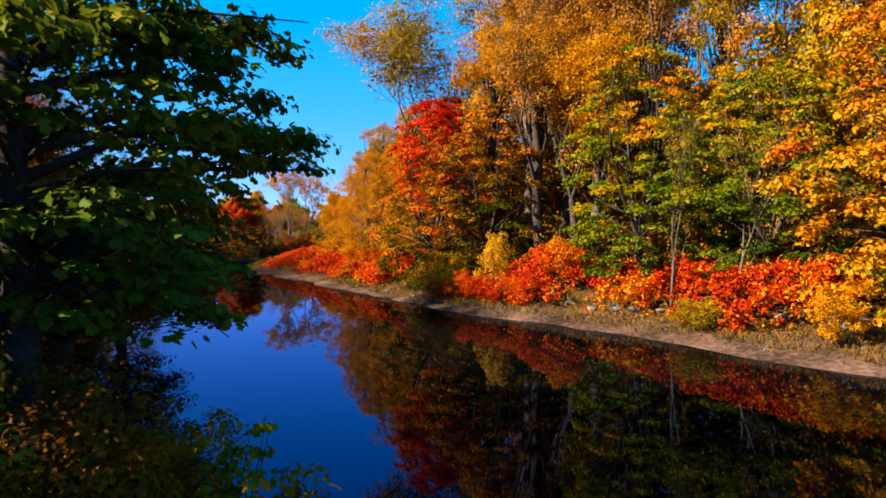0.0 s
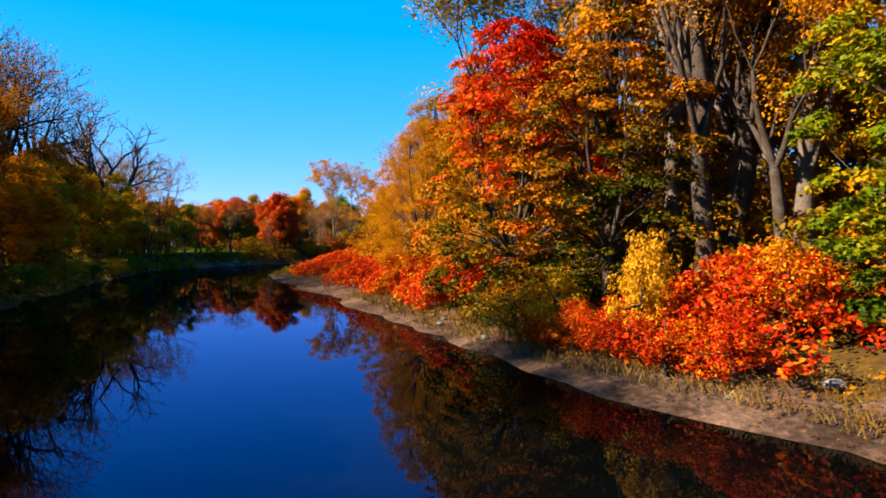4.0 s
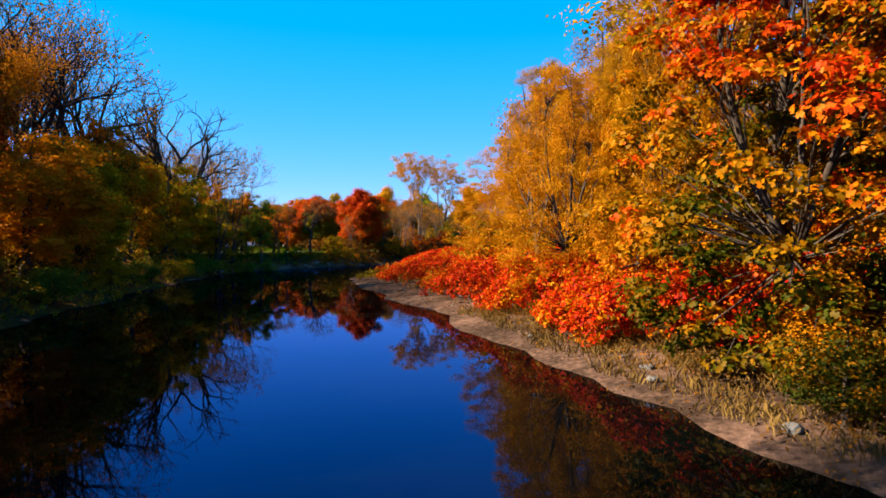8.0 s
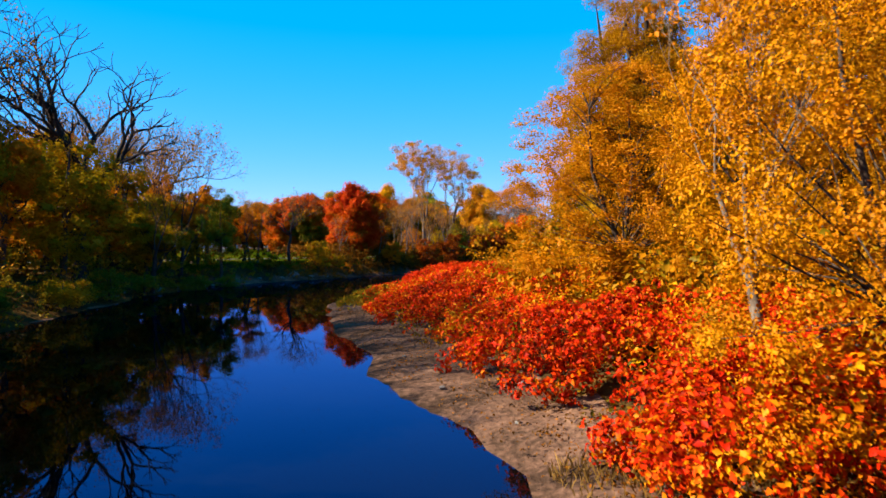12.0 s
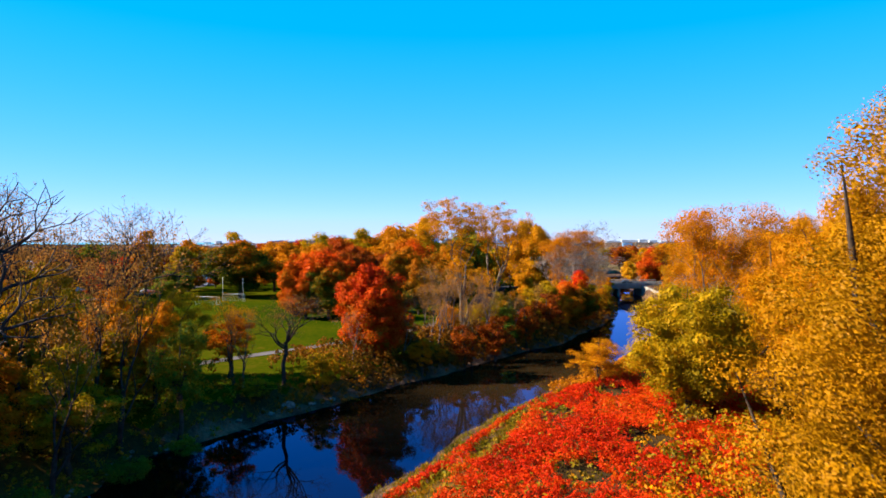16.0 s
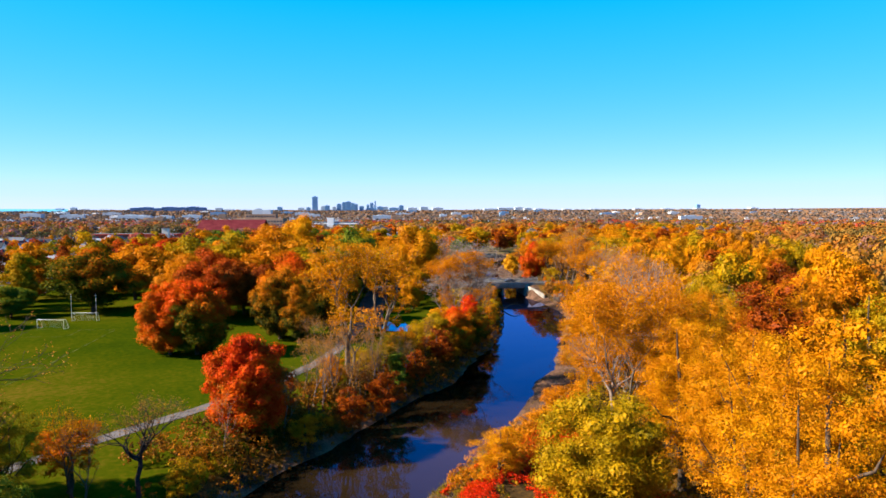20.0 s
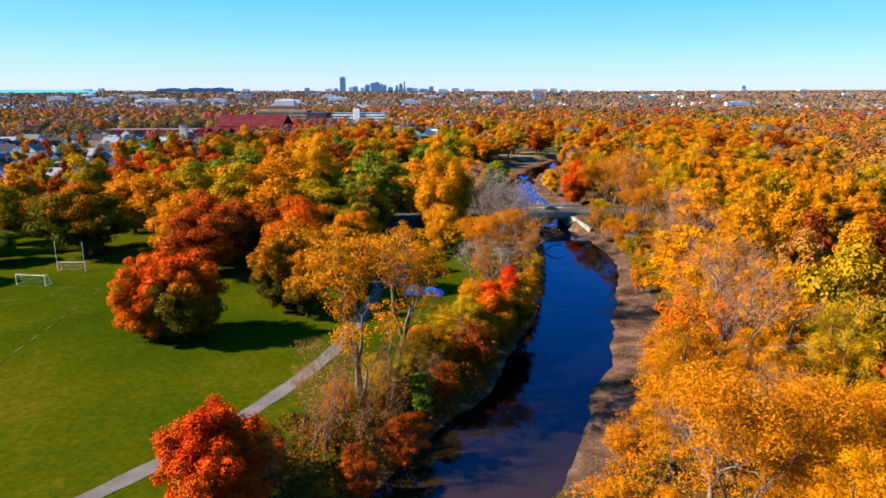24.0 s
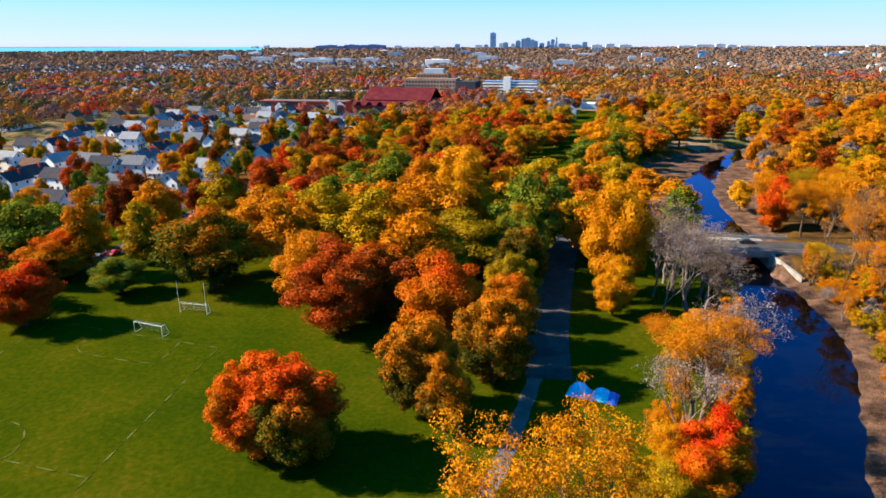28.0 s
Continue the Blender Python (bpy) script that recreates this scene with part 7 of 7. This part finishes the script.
for _ in range(1300):
    x, y = hr.uniform(-345, -136), hr.uniform(225, 610)
    if any((x - a) ** 2 + (y - b) ** 2 < 62 for a, b in yard) or min(abs(y - 302 - (-128 - x) * 0.02), abs(y - 332 - (-128 - x) * 0.06), abs(y - 412 - (-128 - x) * 0.08)) < 6:
        continue
    if any((x - a) ** 2 + (y - b) ** 2 < 90 for a, b in taken) or hr.random() < (0.3 if y < 400 else 0.84):
        continue
    taken.append((x, y))
    hn += 1
    leaf = hr.choice(("olive", "green", "gold", "green", "rust", "amber", "olive", "green", "crimson"))
    place("street_tree", AFARS[hn % 4], x, y, hr.uniform(0.42, 0.8) * (1.2 if y < 400 else 1.0), hr.uniform(0.55, 0.95), hr.uniform(0, 6.28), leaf, "yard tree between houses", group="trees between the houses")


# ---- large buildings ----
def block(name, label, x, y, turn, parts, rows, category="building"):
    """A building of stacked boxes: parts are (part name, box, material); rows are window bands (face y, x0, x1, z, height, count)."""
    b = new(name)
    for pn, bx, mat in parts:
        add_part(pn, box_mesh(pn, [bx], mat, 0.06), b)
    for face, x0, x1, z, hh, n in rows:
        step = (x1 - x0) / n
        for k in range(n):
            add_part("window", box_mesh("window", [(x0 + (k + 0.2) * step, face - 0.12, z, x0 + (k + 0.8) * step, face + 0.12, z + hh)], GLASS), b)
    b.location, b.rotation_euler = (x, y, at_land(x, y)), (0, 0, turn)
    return tagged(b, label, category)


block("hospital", "large buff brick hospital block with flat roofs", -118, 806, -0.06, [("wing", (-46, 0, 0, 12, 24, 23), BUFF), ("wing", (12, -4, 0, 34, 30, 20), ROOFS[1]), ("upper_floor", (-34, 6, 23, 2, 20, 28), BUFF), ("penthouse", (-26, 8, 28, -4, 18, 33), HAZED_PALE), ("entrance_hall", (-20, -26, 0, 40, -4, 7), HAZED_PALE)],
      [(0, -45, 11, z, 1.9, 16) for z in (2.5, 6.5, 10.5, 14.5, 18.5)] + [(6, -33, 1, 24.5, 1.8, 10)])
block("parking_garage", "white multi-storey parking garage", -52, 850, -0.05, [("deck", (-30, 0, 3.2 * k + 2.2, 32, 26, 3.2 * k + 3.9), WALLS[0]) for k in range(5)] + [("core", (-30, 0.6, 0, 31.5, 25.5, 18), GLASS), ("stair_tower", (-6, -1, 0, 2, 8, 23), WALLS[0])], [])
block("store", "low white store with a flat roof", 3, 716, 0.02, [("hall", (-20, 0, 0, 22, 26, 7.5), WALLS[0]), ("roof", (-20.6, -0.6, 7.5, 22.6, 26.6, 8.2), ROOFS[3]), ("annex", (22, 4, 0, 40, 20, 5), WALLS[0])], [(0, -19, 8, 2.2, 2.2, 7)])
block("school", "long red brick school building", -224, 652, -0.03, [("wing", (-40, 0, 0, 42, 16, 9.5), BRICK), ("parapet", (-40.4, -0.4, 9.5, 42.4, 16.4, 10.3), BRICK), ("flat_roof", (-39, 1, 10.2, 41, 15, 10.5), ROOFS[0])], [(0, -39, 41, z, 1.9, 22) for z in (2, 5.8)])
block("apartment_block", "low brick apartment block", -210, 780, -0.05, [("wing", (-38, 0, 0, 38, 14, 10), BUFF), ("roof", (-38.4, -0.4, 10, 38.4, 14.4, 10.8), HAZED_PALE)], [(0, -37, 37, z, 1.7, 18) for z in (2, 5.6)])
hall = new("brick_hall")
add_part("wall", box_mesh("wall", [(-27, 0, 0, 27, 34, 14), (-34, -12, 0, 30, 2, 10)], BRICK, 0.05), hall)
rv, rf = gable_roof(36, 58, 14, 9, 0.8, 0.4)
add_part("roof", mesh_of("roof", [(y, x + 17, z) for x, y, z in rv], [tuple(reversed(q)) for q in rf], (RED_ROOF,)), hall, "steep red-brown roof")
rv, rf = gable_roof(15, 66, 10, 3, 0.5, 0.3)
add_part("porch_roof", mesh_of("porch_roof", [(y - 2, x - 5, z) for x, y, z in rv], [tuple(reversed(q)) for q in rf], (RED_ROOF,)), hall)
for k in range(7):
    rv, rf = gable_roof(5, 4, 9.0, 3.6, 0.3, 0.2)
    add_part("dormer", mesh_of("dormer", [(x - 30 + 9.3 * k, y - 11, z) for x, y, z in rv], rf, (RED_ROOF,)), hall)
    win = add_part("window", box_mesh("window", [(-31.5 + 9.3 * k, -12.15, 2.5, -28.5 + 9.3 * k, -11.9, 7.5)], GLASS), hall)
hall.location, hall.rotation_euler = (-131, 628, at_land(-131, 628)), (0, 0, -0.1)
tagged(hall, "red brick hall with a large steep red-brown roof", "building")
tower = new("church_tower")
add_part("shaft", box_mesh("shaft", [(-2.6, -2.6, 0, 2.6, 2.6, 17)], WALLS[2], 0.1), tower)
add_part("cap", box_mesh("cap", [(-3, -3, 17, 3, 3, 17.8)], ROOFS[2]), tower)
tower.location = (-176, 596, at_land(-176, 596))
tagged(tower, "pale square church tower among trees", "tower")

# ---- skyline ----
sk = random.Random(8)


# towers take materials whose colour already holds the haze
def tall_block(x, w, d, h, mat, y=4400, label="far office tower, blue haze put into its colour", steps=1):
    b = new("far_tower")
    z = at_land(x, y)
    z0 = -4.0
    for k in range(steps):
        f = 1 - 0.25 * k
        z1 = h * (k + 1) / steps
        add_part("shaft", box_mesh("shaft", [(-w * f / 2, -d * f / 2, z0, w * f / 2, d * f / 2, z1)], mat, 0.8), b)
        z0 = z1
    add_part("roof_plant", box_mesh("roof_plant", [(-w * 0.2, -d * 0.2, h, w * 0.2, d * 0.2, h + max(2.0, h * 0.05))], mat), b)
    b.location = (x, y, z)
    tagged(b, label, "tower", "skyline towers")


tall_block(-384, 34, 34, 98, HAZED_GLASS, label="tallest far glass tower of the skyline")
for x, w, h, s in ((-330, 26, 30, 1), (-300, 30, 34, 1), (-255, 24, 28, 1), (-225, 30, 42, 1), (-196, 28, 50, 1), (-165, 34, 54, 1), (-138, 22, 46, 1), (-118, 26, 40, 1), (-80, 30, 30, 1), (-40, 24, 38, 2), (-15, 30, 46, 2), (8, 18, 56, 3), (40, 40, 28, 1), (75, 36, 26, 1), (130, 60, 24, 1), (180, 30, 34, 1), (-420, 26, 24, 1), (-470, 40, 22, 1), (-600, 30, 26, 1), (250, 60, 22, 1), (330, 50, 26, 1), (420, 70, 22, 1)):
    tall_block(x, w, w * 0.8, h * 1.25, HAZED_GLASS if h > 36 else sk.choice((HAZED_PALE, HAZED_GLASS)), 4380 + sk.uniform(-60, 60), steps=s)
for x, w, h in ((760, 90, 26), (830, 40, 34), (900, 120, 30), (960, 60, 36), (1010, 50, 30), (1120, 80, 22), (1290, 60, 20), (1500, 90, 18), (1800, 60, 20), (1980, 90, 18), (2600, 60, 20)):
    tall_block(x, w, 40, h * 0.8, HAZED_PALE, 4340 + sk.uniform(-60, 60), "pale far building block on the horizon")
tall_block(2240, 26, 26, 40, HAZED_GLASS, 4400, "single far tower on the horizon")
tall_block(2235, 60, 40, 14, HAZED_PALE, 4380, "pale far building block on the horizon")
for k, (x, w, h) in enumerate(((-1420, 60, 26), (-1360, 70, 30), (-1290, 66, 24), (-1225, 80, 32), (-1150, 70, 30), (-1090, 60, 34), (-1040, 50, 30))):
    tall_block(x, w, 50, h, HAZED_DARK, 4150, "dark far grain silo block by the lake")
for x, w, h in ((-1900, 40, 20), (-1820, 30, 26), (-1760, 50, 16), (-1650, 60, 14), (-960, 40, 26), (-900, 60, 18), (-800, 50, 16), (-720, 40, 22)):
    tall_block(x, w, 30, h, HAZED_PALE, 4250, "pale far industrial block by the lake")
for k in range(46):
    a = sk.uniform(-0.55, 0.6)
    d = sk.uniform(1500, 3700)
    x, y = d * math.sin(a), d * math.cos(a)
    w, dd, h = sk.uniform(18, 70), sk.uniform(12, 30), sk.uniform(6, 13)
    b = new("far_building", box_mesh("far_building", [(-w / 2, -dd / 2, -3, w / 2, dd / 2, h), (-w / 4, -dd / 4, h, w / 5, dd / 4, h + 2)], sk.choice((HAZED_PALE, WALLS[0], HAZED_PALE, BUFF, HAZED_GLASS)), 0.2))
    b.location = (x, y, at_land(x, y) + 5)
    tagged(b, "low flat far building among trees", "building", "far buildings")

fv, ff = [], []
for k in range(1500):
    a = sk.uniform(-0.72, 0.7)
    d = sk.uniform(620, 2100)
    x, y = d * math.sin(a), d * math.cos(a)
    if x > 20 and d < 1150 or x > 0.1 * y and k % 4:
        continue
    w, q, h, z = sk.uniform(3.5, 5), sk.uniform(4.5, 7), sk.uniform(5, 7), at_land(x, y) + 1
    o = len(fv)
    fv += [(x - w, y - q, z - 2), (x + w, y - q, z - 2), (x + w, y + q, z - 2), (x - w, y + q, z - 2), (x - w, y - q, z + h), (x + w, y - q, z + h), (x + w, y + q, z + h), (x - w, y + q, z + h), (x, y - q, z + h + 3.2), (x, y + q, z + h + 3.2)]
    ff += [(o, o + 1, o + 5, o + 8, o + 4), (o + 1, o + 2, o + 6, o + 5), (o + 3, o, o + 4, o + 7), (o + 5, o + 6, o + 9, o + 8), (o + 7, o + 4, o + 8, o + 9)]
fm = mesh_of("far_houses", fv, ff, (WALLS[0], ROOFS[0], ROOFS[2], WALLS[3]), index=([0, 0, 0, 1, 1, 3, 3, 3, 2, 2] * len(ff))[:len(ff)])
tagged(new("far_houses", fm), "pale gabled houses scattered through far trees", "houses", kind="stuff")

# ---- the far lake, with its haze-pale shore ----
lv, lf = [], []
for k in range(25):
    a = -0.80 + k * 0.0162
    for d in (4150, 4900):
        x, y = d * math.sin(a), d * math.cos(a)
        lv.append((x, y, 33 if d < 4500 else 55))
    if k:
        lf.append((2 * k - 2, 2 * k, 2 * k + 1, 2 * k - 1))
tagged(new("lake", mesh_of("lake", lv, lf, (LAKE,))), "turquoise strip of a far lake", "water", kind="structure")


# ---- far canopy ----
def canopy(name, n, d0, d1, wide, cards, size, leaf, label, seed, a0=-0.72, a1=0.78, tall=9.0, block_if=None):
    q = np.random.RandomState(seed)
    a = q.uniform(a0, a1, n)
    d = np.sqrt(q.uniform(d0 * d0, d1 * d1, n))
    x, y = d * np.sin(a), d * np.cos(a)
    keep = np.ones(n, bool) if block_if is None else ~block_if(x, y)
    x, y = x[keep], y[keep]
    z = land(x, y)
    h = tall * q.uniform(0.55, 1.15, len(x))
    r = wide * q.uniform(0.6, 1.2, len(x))
    c = np.repeat(np.stack([x, y, z + h * 0.62], 1), cards, 0)
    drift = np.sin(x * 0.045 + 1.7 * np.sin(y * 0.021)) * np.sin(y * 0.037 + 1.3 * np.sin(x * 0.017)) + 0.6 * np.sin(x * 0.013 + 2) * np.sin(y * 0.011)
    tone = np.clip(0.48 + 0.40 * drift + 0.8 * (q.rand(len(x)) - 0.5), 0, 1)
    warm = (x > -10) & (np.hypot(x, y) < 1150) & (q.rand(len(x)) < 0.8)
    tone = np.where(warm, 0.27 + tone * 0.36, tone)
    m = len(c)
    u = q.normal(size=(m, 3))
    u[:, 2] = np.abs(u[:, 2]) * 1.1 - 0.45
    u /= np.linalg.norm(u, axis=1)[:, None]
    p = c + u * np.stack([np.repeat(r, cards), np.repeat(r, cards), np.repeat(h * 0.48, cards)], 1) * q.uniform(0.75, 1.0, m)[:, None]
    nor = u + q.normal(size=(m, 3)) * 0.07
    nor /= np.linalg.norm(nor, axis=1)[:, None]
    t = np.cross(nor, q.normal(size=(m, 3)))
    t /= np.linalg.norm(t, axis=1)[:, None]
    b = np.cross(nor, t)
    s = (size * q.uniform(0.6, 1.3, m))[:, None]
    v = np.empty((m, 4, 3), np.float32)
    for k, (e, g) in enumerate(((-0.5, -0.1), (0.1, 0.5), (0.55, 0.0), (-0.05, -0.5))):
        v[:, k] = p + s * (e * t + g * b)
    idx = (np.arange(m)[:, None, None] * 4 + np.array([(0, 2, 1), (0, 3, 2)])[None]).reshape(-1)
    me = bpy.data.meshes.new(name)
    me.vertices.add(m * 4)
    me.vertices.foreach_set("co", v.ravel())
    me.loops.add(len(idx))
    me.loops.foreach_set("vertex_index", idx.astype(np.int32))
    me.polygons.add(len(idx) // 3)
    me.polygons.foreach_set("loop_start", np.arange(0, len(idx), 3, dtype=np.int32))
    me.attributes.new("tone", "FLOAT", "POINT").data.foreach_set("value", np.repeat(tone, cards * 4).astype(np.float32))
    me.update(calc_edges=True)
    me.materials.append(LEAF[leaf])
    return tagged(new(name, me), label, "woods", kind="stuff")


def built_up(x, y):
    town = (x < -125) & (x > -360) & (y < 610)
    big = ((np.abs(x + 118) < 62) & (np.abs(y - 812) < 42)) | ((np.abs(x + 50) < 46) & (np.abs(y - 850) < 40)) | ((np.abs(x - 8) < 42) & (np.abs(y - 716) < 40)) | ((np.abs(x + 224) < 52) & (np.abs(y - 650) < 32)) | ((np.abs(x + 131) < 44) & (np.abs(y - 628) < 34)) | ((np.abs(x + 210) < 46) & (np.abs(y - 775) < 24))
    green = (np.abs(x - 3 - (y - 380) * 0.09) < 11) & (y > 335) & (y < 700)
    basin = (x > SHORE_LEFT(y) - 6) & (x < SHORE_RIGHT(y) + 6) & (y < 520)
    mine = (x > -130) & (x < 45) & (y < 520) | (x > 0) & (x < 175) & (y < 330) | (x > -60) & (x < 0.5 * y + 40) & (y < 720)
    return town | big | green | basin | mine


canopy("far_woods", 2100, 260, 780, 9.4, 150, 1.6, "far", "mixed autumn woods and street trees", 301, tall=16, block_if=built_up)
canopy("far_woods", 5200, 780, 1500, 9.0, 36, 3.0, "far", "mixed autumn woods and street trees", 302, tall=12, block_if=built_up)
# the two outer rings carry haze in their leaf colour
canopy("far_woods", 5600, 1500, 3000, 9.5, 16, 5.0, "hazy", "distant autumn woods", 303, tall=9)
canopy("far_woods", 5000, 3000, 4700, 20, 7, 14, "hazy", "woods along the horizon, haze put into their colour", 304, tall=9, block_if=lambda x, y: (np.arctan2(x, y) < -0.405) & (np.hypot(x, y) > 4050))
